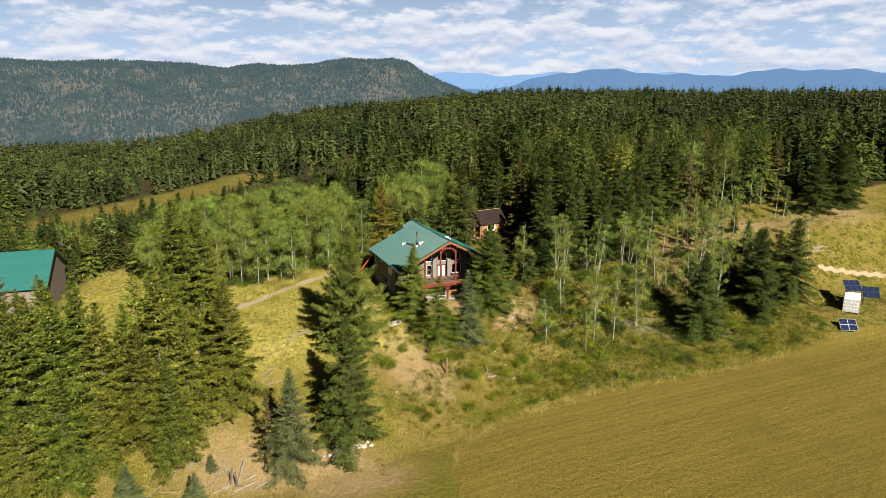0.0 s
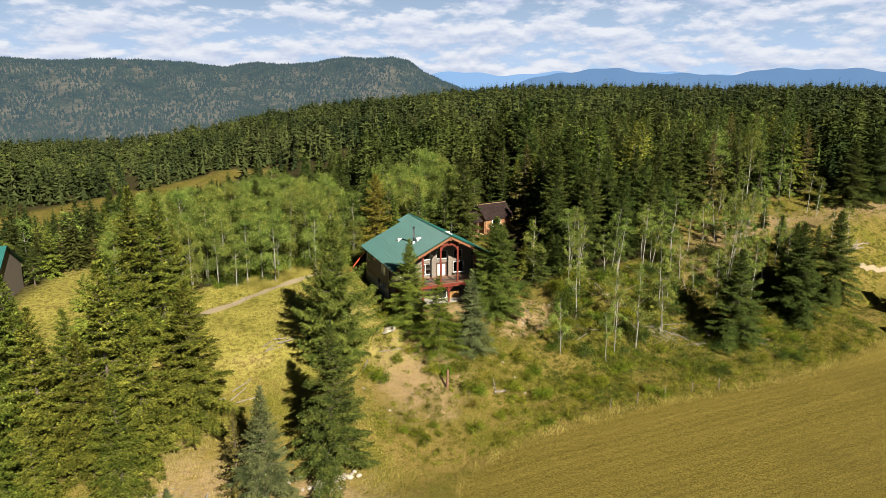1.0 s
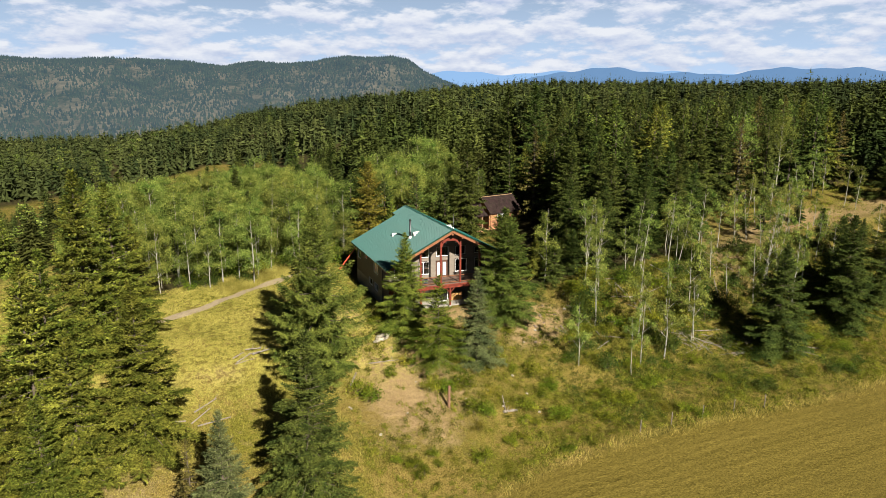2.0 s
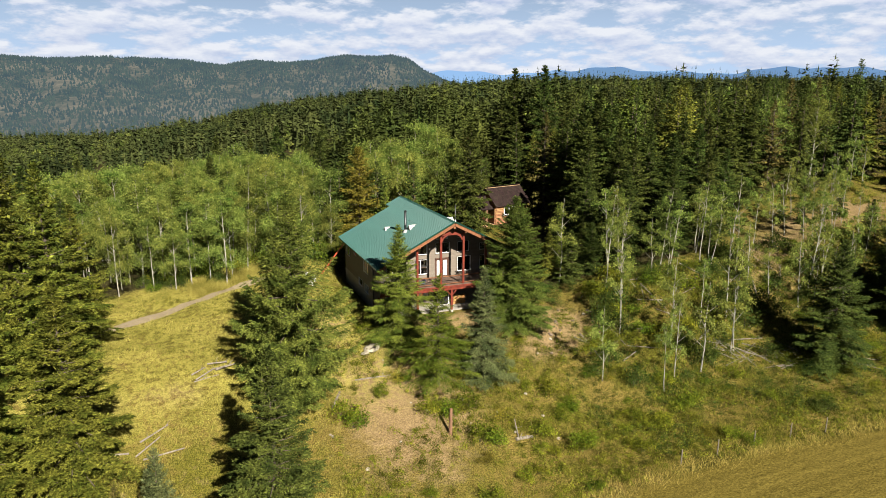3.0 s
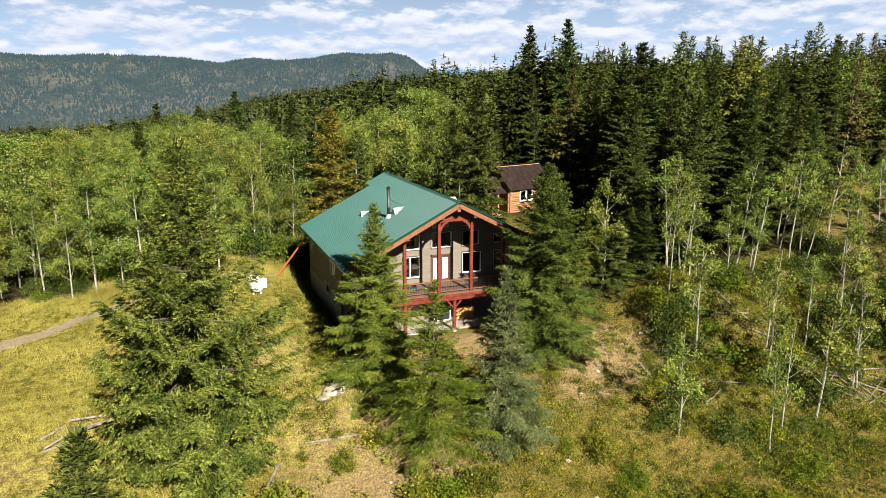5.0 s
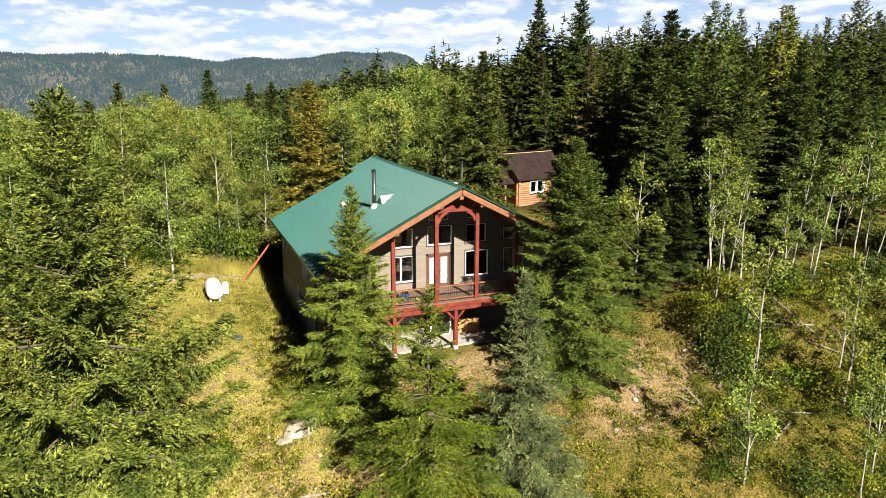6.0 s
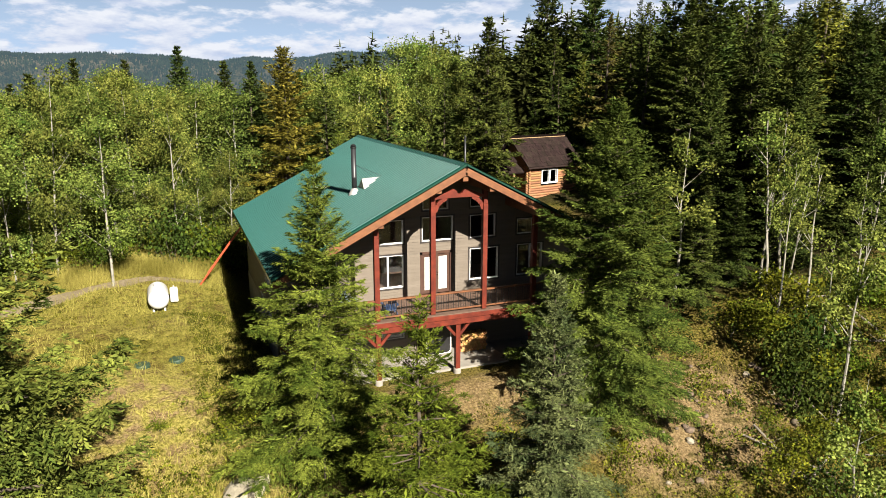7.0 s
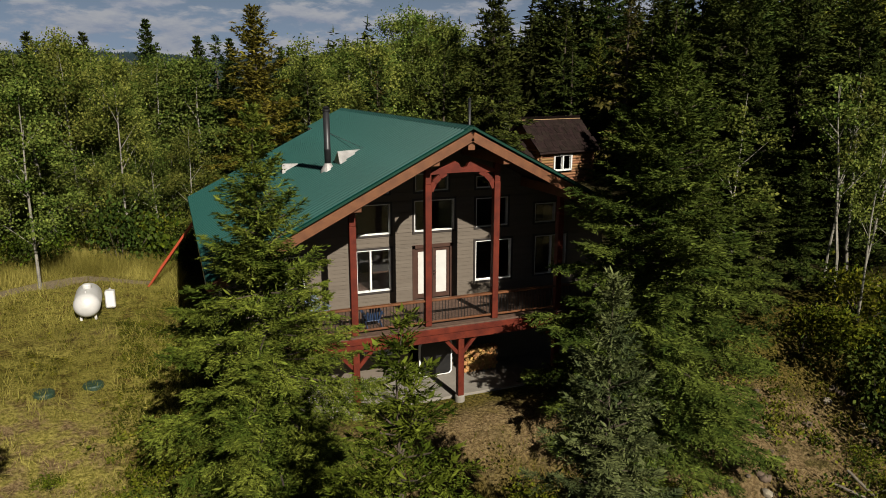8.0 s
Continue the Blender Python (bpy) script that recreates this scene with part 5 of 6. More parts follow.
def kites(p, d, length, width, sag=0.25, up=(0.0, 0.0, 1.0), roll=0.45):
    """Leaf-like kites from p along d, folded a little along the middle."""
    d = unit(d)
    side = unit(np.cross(d, np.broadcast_to(np.array(up), d.shape)) + 1e-6)
    nrm = np.cross(side, d)
    a = TILT.normal(0, roll, d.shape[:-1])[..., None]
    side, nrm = side * np.cos(a) + nrm * np.sin(a), nrm * np.cos(a) - side * np.sin(a)
    L, W = np.asarray(length)[..., None], np.asarray(width)[..., None]
    mid = p + d * L * 0.45 - nrm * W * sag
    return np.stack([p, mid + side * W * 0.5, p + d * L, mid - side * W * 0.5], -2)


def conifer(seed, H, R, n_branch, bare=0.05, fine=True, step=0.15, spray=0.23, power=0.8, droop=14, gaps=0.0, least=4, leader=5, boost=1.0, slim=0.42, whorls=0, profile=None, lift=0.10, inner=(10, 9, 0.26, 0.6)):
    """Crown of a spruce or fir: whorls of drooping boughs, each a flat fan of side twigs covered in sprays."""
    g = np.random.default_rng(seed)
    out, wood = [], []
    for i in range(n_branch):
        t = (i + g.random()) / n_branch
        t = t ** 0.85
        if whorls:  # boughs in tiers with gaps between
            t = min(0.995, max(0.0, (round(t * whorls) + g.normal(0, 0.10)) / whorls))
        z = H * (bare + (1 - bare) * t)
        reach = (1 - t) ** power if profile is None else np.interp(t, *profile)  # profile: heights and their share of the widest reach
        L = R * reach * g.uniform(0.72, 1.12) + 0.16 + 0.02 * H * (1 - t)
        if g.random() < gaps:
            L *= g.uniform(0.3, 0.6)
        az = i * 2.39996 + g.normal(0, 0.35)
        el = np.radians(-droop + (droop + 48) * t ** 1.6 + g.normal(0, 7))
        d = np.array([np.cos(az) * np.cos(el), np.sin(az) * np.cos(el), np.sin(el)])
        flat = np.array([-np.sin(az), np.cos(az), 0.0])
        base = np.array([0, 0, z])

        def at(s):
            s = np.asarray(s)[..., None]
            return base + d * L * s + np.array([0, 0, 1.0]) * (lift * L * s ** 3 - 0.16 * L * s ** 2 * (1 - t))

        wood.append(np.stack([base, at(0.55), at(1.0)]))
        m = max(least, int(L / step))
        s = np.clip((np.arange(m) + g.uniform(0.1, 0.9, m)) / m, 0, 1) * 0.86 + 0.14
        for sign in (-1, 1):
            turn = np.radians(g.uniform(38, 66, m))[:, None]
            bd = unit(d * np.cos(turn) + sign * flat * np.sin(turn) + np.array([0, 0, 1]) * g.normal(-0.10 if fine else -0.42, 0.12 if fine else 0.25, (m, 1)))
            bl = (0.09 + 0.38 * L * (1 - 0.8 * s) * np.minimum(1, 0.35 + 2 * s)) * g.uniform(0.7, 1.2, m)
            bl = np.minimum(bl, 1.0 if fine else 1.6)
            if not fine:
                out.append(kites(at(s), bd, bl * 0.95 + 0.08, bl * 0.30 + 0.06, 0.3))
                continue
            k = max(2, int(np.ceil(bl.max() / (spray * 0.42))))
            u = (np.arange(k) + 0.5) / k
            pp = at(s)[:, None, :] + bd[:, None, :] * (bl[:, None] * u)[..., None] + np.array([0, 0, -1.0]) * (0.16 * bl[:, None] * u ** 2)[..., None]
            sd = np.where((np.arange(k) % 2)[None, :, None] == 0, 1.0, -1.0) * np.cross(bd, [0, 0, 1.0])[:, None, :]
            dd = unit(bd[:, None, :] + sd * 0.75 + g.normal(0, 0.22, (m, k, 3)))
            live = (u[None, :] * bl.max() <= bl[:, None] * 1.05 * bl.max() / np.maximum(bl[:, None], 1e-6))
            ll = spray * g.uniform(0.7, 1.25, (m, k))
            q = kites(pp, dd, ll, ll * slim, 0.35).reshape(-1, 4, 3)
            out.append(q[np.repeat(live.ravel()[:, None], 1, 1).ravel()])
        # needle kites added inside to block light, as dead twigs and old needles would
        k = inner[0] + int(inner[1] * L) if fine else 7
        v = g.uniform(0.06, 0.66, k)
        w = g.normal(0, 1, (k, 3)) * np.array([0.6, 0.6, 0.5]) + d * 0.5 + np.array([0, 0, -0.35])
        ln = (min(0.17 * L + 0.08, inner[2] if fine else 0.5) + 0.06 * (1 - t)) * g.uniform(0.6, 1.2, k)
        out.append(kites(at(v) + g.normal(0, 0.05 * L, (k, 3)), w, ln, ln * (inner[3] if fine else 0.6), roll=1.2))
        tip = at(np.array([0.9]))
        out.append(kites(tip, d[None] + 0.05, np.array([0.1 * L + 0.12]), np.array([0.05 * L + 0.05])))
    # leader
    lead = np.linspace(0.93, 1.0, leader)
    for zz in lead:
        for a in range(4):
            v = np.array([[np.cos(a * 1.57 + zz * 40), np.sin(a * 1.57 + zz * 40), 1.3 * boost ** 1.5]])
            out.append(kites(np.array([[0, 0, H * zz]]), v, np.array([0.22 + 0.012 * H]) * boost, np.array([0.07 + 0.004 * H]) * boost))
    return np.concatenate([o.reshape(-1, 4, 3) for o in out]), wood


def distant_spruce(seed, H, R, n, size):
    """A plainer spruce for the distance: a cone of n pointed boughs, thick below and thin at the top, with an added
    solid core that blocks light.
    """
    g = np.random.default_rng(seed)
    t = 1 - np.sqrt(g.random(n))
    t = np.clip((np.round(t * 17) + g.normal(0, 0.22, n)) / 17, 0, 0.98)  # whorls
    az = g.uniform(0, 6.2832, n)
    lobes = 1 + 0.16 * np.sin(3 * az + 9 * t) + 0.10 * np.sin(5 * az + 4)
    r = (R * (1 - t) ** 0.85 * lobes + 0.10) * g.uniform(0.45, 1.0, n)
    z = H * (0.07 + 0.92 * t)
    out = np.stack([np.cos(az), np.sin(az), 0 * az], -1)
    tang = np.stack([-np.sin(az), np.cos(az), 0 * az], -1)
    up = np.array([0, 0, 1.0])
    L = size * (0.55 + 0.75 * (1 - t)) * g.uniform(0.7, 1.3, n)
    d = unit(out + up * (-0.55 + 0.9 * t + g.normal(0, 0.3, n))[:, None] + tang * g.normal(0, 0.5, n)[:, None])
    side = unit(tang + up * g.normal(0, 0.5, n)[:, None]) * (L * 0.30)[:, None]
    p = out * np.maximum(r - 0.5 * L, 0)[:, None] + up * z[:, None]
    boughs = np.stack([p + side, p - side, p + d * L[:, None]], 1)
    a = np.arange(6) * 1.0472
    ring = np.stack([np.cos(a) * R * 0.45, np.sin(a) * R * 0.45, 0 * a + H * 0.06], -1)
    core = np.stack([ring, np.roll(ring, -1, 0), np.broadcast_to(up * H * 0.82, ring.shape)], 1)
    b = np.arange(4) * 1.5708
    foot = np.stack([np.cos(b) * 0.12, np.sin(b) * 0.12, 0 * b + H * 0.90], -1)
    leader = np.stack([foot, np.roll(foot, -1, 0), np.broadcast_to(up * H * 0.985, foot.shape)], 1)
    return np.concatenate([boughs, core, leader])


def stem(pts, radii, sides=7):
    """A tapered, slightly bent stem as one ring-by-ring tube."""
    bm = bmesh.new()
    rings = []
    for p, r in zip(pts, radii):
        rings.append([bm.verts.new((p[0] + r * math.cos(6.2832 * i / sides), p[1] + r * math.sin(6.2832 * i / sides), p[2])) for i in range(sides)])
    for a, b in zip(rings, rings[1:]):
        for i in range(sides):
            bm.faces.new((a[i], a[(i + 1) % sides], b[(i + 1) % sides], b[i]))
    bm.faces.new(rings[-1])
    return bm


def conifer_model(seed, H, R, n, leaf, label, name="spruce_tree", limbs=True, **kw):
    """A model tree at the origin: trunk and crown under one empty."""
    tree = empty(name, 0, 0, 0)
    quads, wood = conifer(seed, H, R, n, **kw)
    g = random.Random(seed)
    zs = [0, 0.1, 0.35, 0.65, 0.9, 0.985]
    bend = [(g.uniform(-0.01, 0.01) * H * z, g.uniform(-0.01, 0.01) * H * z, H * z - (0.3 if z == 0 else 0)) for z in zs]
    r0 = 0.011 * H + 0.04
    bm = stem(bend, [r0 * 1.3, r0, r0 * 0.75, r0 * 0.38, r0 * 0.1, 0.006])
    if limbs:
        for w in wood:
            L = np.linalg.norm(w[2] - w[0])
            if L > 0.7:
                join(bm, pole(w[0], w[1], 0.012 + 0.008 * L, 0.010 + 0.003 * L, 4))
    t = part("trunk", bm, BARK, tree)
    c = new("crown", quad_mesh("crown", quads, leaf))
    c.parent = tree
    return tagged(tree, label, "tree")


def aspen_crown(g, H, R, bare, clumps, leaves, leaf):
    cen = []
    for i in range(clumps):
        t = g.random() ** 0.8
        z = H * (bare + (0.97 - bare) * t)
        r = R * (0.35 + 0.85 * np.sin(np.pi * min(1, 0.15 + 0.85 * t)) ** 0.8) * np.sqrt(g.random())
        a = g.uniform(0, 6.283)
        cen.append((r * np.cos(a), r * np.sin(a), z))
    cen = np.array(cen)
    k = g.integers(0, clumps, leaves)
    size = R * g.uniform(0.11, 0.25, clumps)[k][:, None]
    p = cen[k] + g.normal(0, 1, (leaves, 3)) * size * np.array([1, 1, 0.8])
    d = unit(g.normal(0, 1, (leaves, 3)) + np.array([0, 0, -0.5]))
    ll = leaf * g.uniform(0.7, 1.35, leaves)
    n = unit(g.normal(0, 1, (leaves, 3)))
    side = unit(np.cross(d, n))
    L, W = ll[:, None], ll[:, None] * 0.85
    q = np.stack([p, p + d * L * 0.5 + side * W * 0.5, p + d * L, p + d * L * 0.5 - side * W * 0.5], 1)
    return q, cen


def aspen_model(seed, H, R, leaves, leaf, label, bare=0.32, clumps=40, mat=None, lean=0.04, name="aspen_tree", limbs=9):
    tree = empty(name, 0, 0, 0)
    g = np.random.default_rng(seed)
    q, cen = aspen_crown(g, H, R, bare, clumps, leaves, leaf)
    zs = np.array([0, 0.15, 0.35, 0.55, 0.75, 0.9, 1.0])
    off = np.cumsum(g.normal(0, lean * 0.25 * H, (7, 2)) * 0.35, 0)
    off -= off[0]
    q = q + np.concatenate([np.array([np.interp(q[..., 2], zs * H, off[:, i]) for i in (0, 1)]), np.zeros((1, *q.shape[:2]))]).transpose(1, 2, 0)
    r0 = 0.0052 * H + 0.016
    bm = stem([(off[i, 0], off[i, 1], zs[i] * H - (0.3 if i == 0 else 0)) for i in range(7)], [r0 * 1.2, r0, r0 * 0.85, r0 * 0.65, r0 * 0.4, r0 * 0.2, 0.008])
    order = g.permutation(len(cen))[:limbs]
    for i in order:
        c = cen[i]
        z0 = max(0.2 * H, c[2] - 0.5 * np.hypot(c[0], c[1]) - 0.08 * H)
        o = np.array([np.interp(z0, zs * H, off[:, k]) for k in (0, 1)])
        o2 = np.array([np.interp(c[2], zs * H, off[:, k]) for k in (0, 1)])
        join(bm, pole((o[0], o[1], z0), (c[0] + o2[0], c[1] + o2[1], c[2]), r0 * 0.38, 0.006, 5))
    part("trunk", bm, ASPEN_BARK, tree)
    c = new("crown", quad_mesh("crown", q, mat or ASPEN_LEAF))
    c.parent = tree
    return tagged(tree, label, "tree")


def shrub_model(seed, R, H, leaves, leaf, mat, label):
    bush = empty("shrub", 0, 0, 0)
    g = np.random.default_rng(seed)
    n = 14
    a, r = g.uniform(0, 6.283, n), R * np.sqrt(g.random(n)) * 0.85
    cen = np.stack([r * np.cos(a), r * np.sin(a), H * g.uniform(0.25, 0.85, n) * (1 - 0.4 * (r / R) ** 2)], -1)
    k = g.integers(0, n, leaves)
    p = cen[k] + g.normal(0, 1, (leaves, 3)) * R * np.array([0.24, 0.24, 0.2 * H / R])
    p[:, 2] = np.abs(p[:, 2])
    d = unit(g.normal(0, 1, (leaves, 3)) + np.array([0, 0, 0.4]))
    side = unit(np.cross(d, g.normal(0, 1, (leaves, 3))))
    L = leaf * g.uniform(0.6, 1.4, leaves)[:, None]
    q = np.stack([p, p + d * L * 0.5 + side * L * 0.32, p + d * L, p + d * L * 0.5 - side * L * 0.32], 1)
    bm = bmesh.new()
    for c in cen[:8]:
        join(bm, pole((c[0] * 0.15, c[1] * 0.15, -0.1), tuple(c), 0.018, 0.006, 4))
    part("stem", bm, BARK, bush)
    c = new("foliage", quad_mesh("foliage", q, mat))
    c.parent = bush
    return tagged(bush, label, "shrub")


def place(model, x, y, s=1.0, turn=0.0, tall=1.0, sink=0.0, lean=0.0):
    m = pose(x, y, float(ground(x, y)) - sink, lean, 0, turn) @ Matrix.Diagonal((s, s, s * tall, 1))
    return copy_thing(model, m)


def remove(model):
    for o in [*model.children_recursive, model]:
        bpy.data.objects.remove(o)


# models, removed once their copies stand
SPRUCE = [conifer_model(11, 10, 3.5, 175, NEEDLE, "tall green spruce with drooping layered boughs", inner=(16, 26, 0.20, 0.22), gaps=0.12, power=1.0, step=0.12, spray=0.16, slim=0.34, whorls=28),
          conifer_model(12, 10, 3.3, 175, NEEDLE_DARK, "dense dark green spruce on the slope", inner=(16, 26, 0.20, 0.22), gaps=0.12, power=0.9, step=0.12, spray=0.16, slim=0.34, whorls=28),
          conifer_model(13, 10, 3.0, 150, NEEDLE, "broad green spruce with uneven boughs", inner=(16, 26, 0.20, 0.22), gaps=0.2, power=0.8, step=0.14, spray=0.18, slim=0.34, whorls=26)]
HERO = [conifer_model(16, 10, 3.5, 215, NEEDLE, "tall green spruce with drooping layered boughs beside the deck", inner=(16, 26, 0.20, 0.22), gaps=0.12, power=1.0, step=0.082, spray=0.092, slim=0.29, whorls=30, boost=0.6),
        conifer_model(17, 10, 2.75, 270, NEEDLE_CORNER, "dense dark green spruce at the house corner", inner=(16, 26, 0.20, 0.22), gaps=0.06, profile=((0, 0.1, 0.3, 0.55, 0.8, 0.93, 1.0), (0.8, 1.0, 0.98, 0.76, 0.44, 0.14, 0.02)), step=0.1, spray=0.12, slim=0.31, whorls=30, boost=0.6),
        conifer_model(18, 10, 3.3, 250, NEEDLE_BLUE, "broad old spruce with a dense spire above spreading boughs", inner=(16, 26, 0.20, 0.22), gaps=0.12, droop=20, step=0.1, spray=0.125, slim=0.31, whorls=28, lift=0.30,
                      profile=((0, 0.15, 0.35, 0.50, 0.57, 0.66, 0.8, 0.92, 1.0), (0.70, 0.92, 1.0, 0.95, 0.58, 0.42, 0.30, 0.17, 0.02)))]
SPRUCE_GREY = conifer_model(14, 7, 2.4, 170, NEEDLE_GREY, "pale grey-green spruce on the dry slope", inner=(16, 26, 0.20, 0.22), power=1.1, spray=0.08, step=0.078, slim=0.28, boost=0.6, whorls=22)
FIR_OPEN = conifer_model(15, 8, 2.6, 150, NEEDLE_FRESH, "fresh green fir with a bushy skirt and a thin open top", inner=(4, 22, 0.19, 0.24), bare=0.08, gaps=0.25, profile=((0, 0.12, 0.35, 0.5, 0.62, 0.85, 1.0), (0.85, 1.0, 0.84, 0.46, 0.32, 0.19, 0.03)), whorls=19, spray=0.088, step=0.1, slim=0.25, boost=0.55, least=3)
MID = [conifer_model(21, 12, 3.6, 90, NEEDLE, "green spruce in the forest", fine=False, step=0.17, limbs=False, boost=0.6),
       conifer_model(22, 12, 3.2, 90, NEEDLE_WOOD, "dark green spruce in the forest", fine=False, step=0.17, limbs=False, boost=0.6, gaps=0.1),
       conifer_model(23, 12, 3.8, 85, NEEDLE, "broad spruce in the forest", fine=False, step=0.17, limbs=False, boost=0.6, gaps=0.2, power=0.7),
       conifer_model(24, 12, 3.0, 80, NEEDLE_WOOD, "sparse dark fir in the forest", fine=False, step=0.17, limbs=False, boost=0.6, gaps=0.3, bare=0.18)]
MEDIUM = [conifer_model(25, 12, 3.5, 150, NEEDLE_OLIVE, "olive-green spruce in the group below the meadow", step=0.145, spray=0.165, slim=0.31, gaps=0.1, power=0.9, whorls=26),
          conifer_model(26, 12, 3.2, 150, NEEDLE_OLIVE, "slender olive spruce in the group below the meadow", step=0.145, spray=0.165, slim=0.31, gaps=0.15, power=0.85, whorls=24),
          conifer_model(27, 12, 3.3, 150, NEEDLE_WOOD, "tall dark spruce at the edge of the forest", step=0.22, spray=0.28, slim=0.38, gaps=0.15, power=0.85, whorls=26)]
GOLD = conifer_model(41, 12, 3.1, 120, NEEDLE_GOLD, "golden-green pine behind the house", step=0.2, spray=0.22, slim=0.32, power=0.6)
RUST = conifer_model(42, 12, 2.7, 90, NEEDLE_RUST, "rusty brown dying spruce in the forest", fine=False, step=0.2, gaps=0.2)
ASPEN = [aspen_model(51, 12, 2.1, 8200, 0.13, "slender aspen with pale bark and light green leaves", clumps=24, bare=0.24),
         aspen_model(52, 12, 2.3, 8200, 0.13, "aspen with white trunk and bright leaves", clumps=24, bare=0.18),
         aspen_model(53, 12, 1.8, 6800, 0.13, "thin leaning aspen with a small crown", clumps=24, bare=0.3, lean=0.09)]
ASPEN_FINE = [aspen_model(56, 12, 1.9, 4600, 0.13, "slim aspen with fine bright leaves beside the bank", bare=0.3, clumps=44, limbs=12),
              aspen_model(57, 12, 2.1, 4600, 0.13, "leafy aspen with a pale trunk beside the bank", bare=0.22, clumps=44, limbs=12)]
ASPEN_LIGHT = [aspen_model(54, 12, 2.4, 1000, 0.34, "light green aspen in the forest", bare=0.28, limbs=4),
               aspen_model(55, 12, 2.1, 900, 0.34, "slender aspen in the forest", bare=0.33, limbs=4)]
BIRCH = [aspen_model(61, 8, 1.0, 1500, 0.115, "young thin aspen with a sparse crown on the bank", bare=0.45, clumps=16, lean=0.10, limbs=7),
         aspen_model(62, 8, 1.2, 2000, 0.115, "young aspen with a light leafy crown on the bank", bare=0.3, clumps=18, lean=0.07, limbs=7)]
SHRUB = [shrub_model(71, 1.0, 1.1, 850, 0.12, BUSH_LEAF, "low leafy green shrub on the slope"),
         shrub_model(72, 1.0, 0.8, 750, 0.11, SHRUB_LEAF, "spreading yellow-green shrub in dry grass"),
         shrub_model(73, 1.0, 1.3, 1050, 0.11, DARK_LEAF, "dark green bush on the bank")]

# ---- the wood ----
rnd = random.Random(3)


def stand(model, x, y, H, base, turn=None, wide=1.0, lean=0.0):
    s = H / base
    m = pose(x, y, float(ground(x, y)) - 0.05, lean, lean * 0.6, rnd.uniform(0, 360) if turn is None else turn) @ Matrix.Diagonal((s * wide, s * wide, s, 1))
    return copy_thing(model, m)


# single trees round the house and on the slope
stand(HERO[0], -6.3, -4.5, 12.4, 10, 20, 0.95)
stand(HERO[1], 7.1, -3.9, 14.4, 10, 80, 0.94)
stand(SPRUCE_GREY, 0.2, -10.9, 11.2, 7, 10, 0.85)
stand(FIR_OPEN, -4.8, -11.6, 10.7, 8, 60, 1.0)
stand(HERO[2], -18.0, -10.5, 18.4, 10, 130, 0.78)
stand(SPRUCE[1], -21.9, -24.6, 16.6, 10, 200, 0.88)
stand(SPRUCE_GREY, -29.2, -26.0, 12.6, 7, 150, 0.85)
stand(RUST, -31.8, -24.6, 9.5, 12, 30, 0.9)
stand(SPRUCE[0], -35.3, -15.0, 16.0, 10, 250, 0.98)
for x, y, H in ((-58, -20, 20), (-54, -18.5, 19), (-49.5, -17.5, 17), (-45.5, -18.5, 15), (-42.5, -22, 13), (-62, -12, 15), (-56, -9, 15), (-49.5, -12, 9), (-42.6, -11.5, 17), (-57, -15, 17), (-52, -14, 18), (-47, -14.5, 14), (-53.5, -22.5, 14), (-60, -16.5, 19), (-50, -21.5, 10), (-43.2, -17, 20), (-40.3, -18.5, 15), (-61, -21.5, 17), (-57.5, -24, 12)):
    stand(MEDIUM[rnd.randrange(2)], x, y, H, 12, None, 0.98)
for x, y, H in ((-40.6, 0.5, 20), (-37.6, -1, 18.5), (-36, 4, 14), (-61, 2, 9), (-57.5, 4, 8), (-54.5, 2.5, 7), (-62.5, -2, 14), (-66, 0, 16)):
    stand(MEDIUM[rnd.randrange(2)], x, y, H, 12)
for x, y, H in ((-47.5, -27, 6), (-40.5, -28.5, 4.5), (-38.5, -24, 2.2)):
    stand(SPRUCE_GREY, x, y, H, 7, None, 1.1)
for x, y, H in ((39.5, -17.5, 14), (54, -15, 15), (64, -13, 14.5), (57, -11, 12), (91, 7, 13), (99, 8, 15), (104, 10, 14)):
    stand(SPRUCE[1], x, y, H, 10)
stand(GOLD, -2.8, 23.7, 16.0, 12, 0)
stand(MEDIUM[2], 14.7, 25.6, 17.0, 12, 0, 0.85)
stand(MEDIUM[2], 35.6, 52.4, 20.9, 12, 0, 0.85)
stand(MEDIUM[2], 37.6, 44.6, 21.4, 12, 40, 0.85)
for x, y, H in ((-9.4, 53, 16.6), (-14.5, 47, 14), (-5, 50, 15.5), (-19.5, 52, 15), (2, 45, 15), (-1.5, 56, 16), (-25, 50, 13.5)):
    stand(MEDIUM[2], x, y, H, 12, None, 0.8)

# dark spruces at the edge of the forest, between the cabin and the open slope
for x, y, H in ((24.5, 9.5, 12.5), (28, 5.5, 13), (31.5, 9, 15), (34.5, 4.5, 12), (37.5, 8.5, 15), (41, 5.5, 13), (43.5, 10.5, 15.5), (46.5, 8, 12), (27.5, 14, 15), (33, 14.5, 16), (38.5, 15, 16), (45, 15.5, 16), (51, 17, 15), (57, 19, 15), (49, 13, 11), (63, 20, 14), (31, 20, 17), (36, 22, 17.5)):
    stand(MEDIUM[2], x, y, H, 12, None, rnd.uniform(0.78, 1.0))

# aspens along the meadow
taken = []
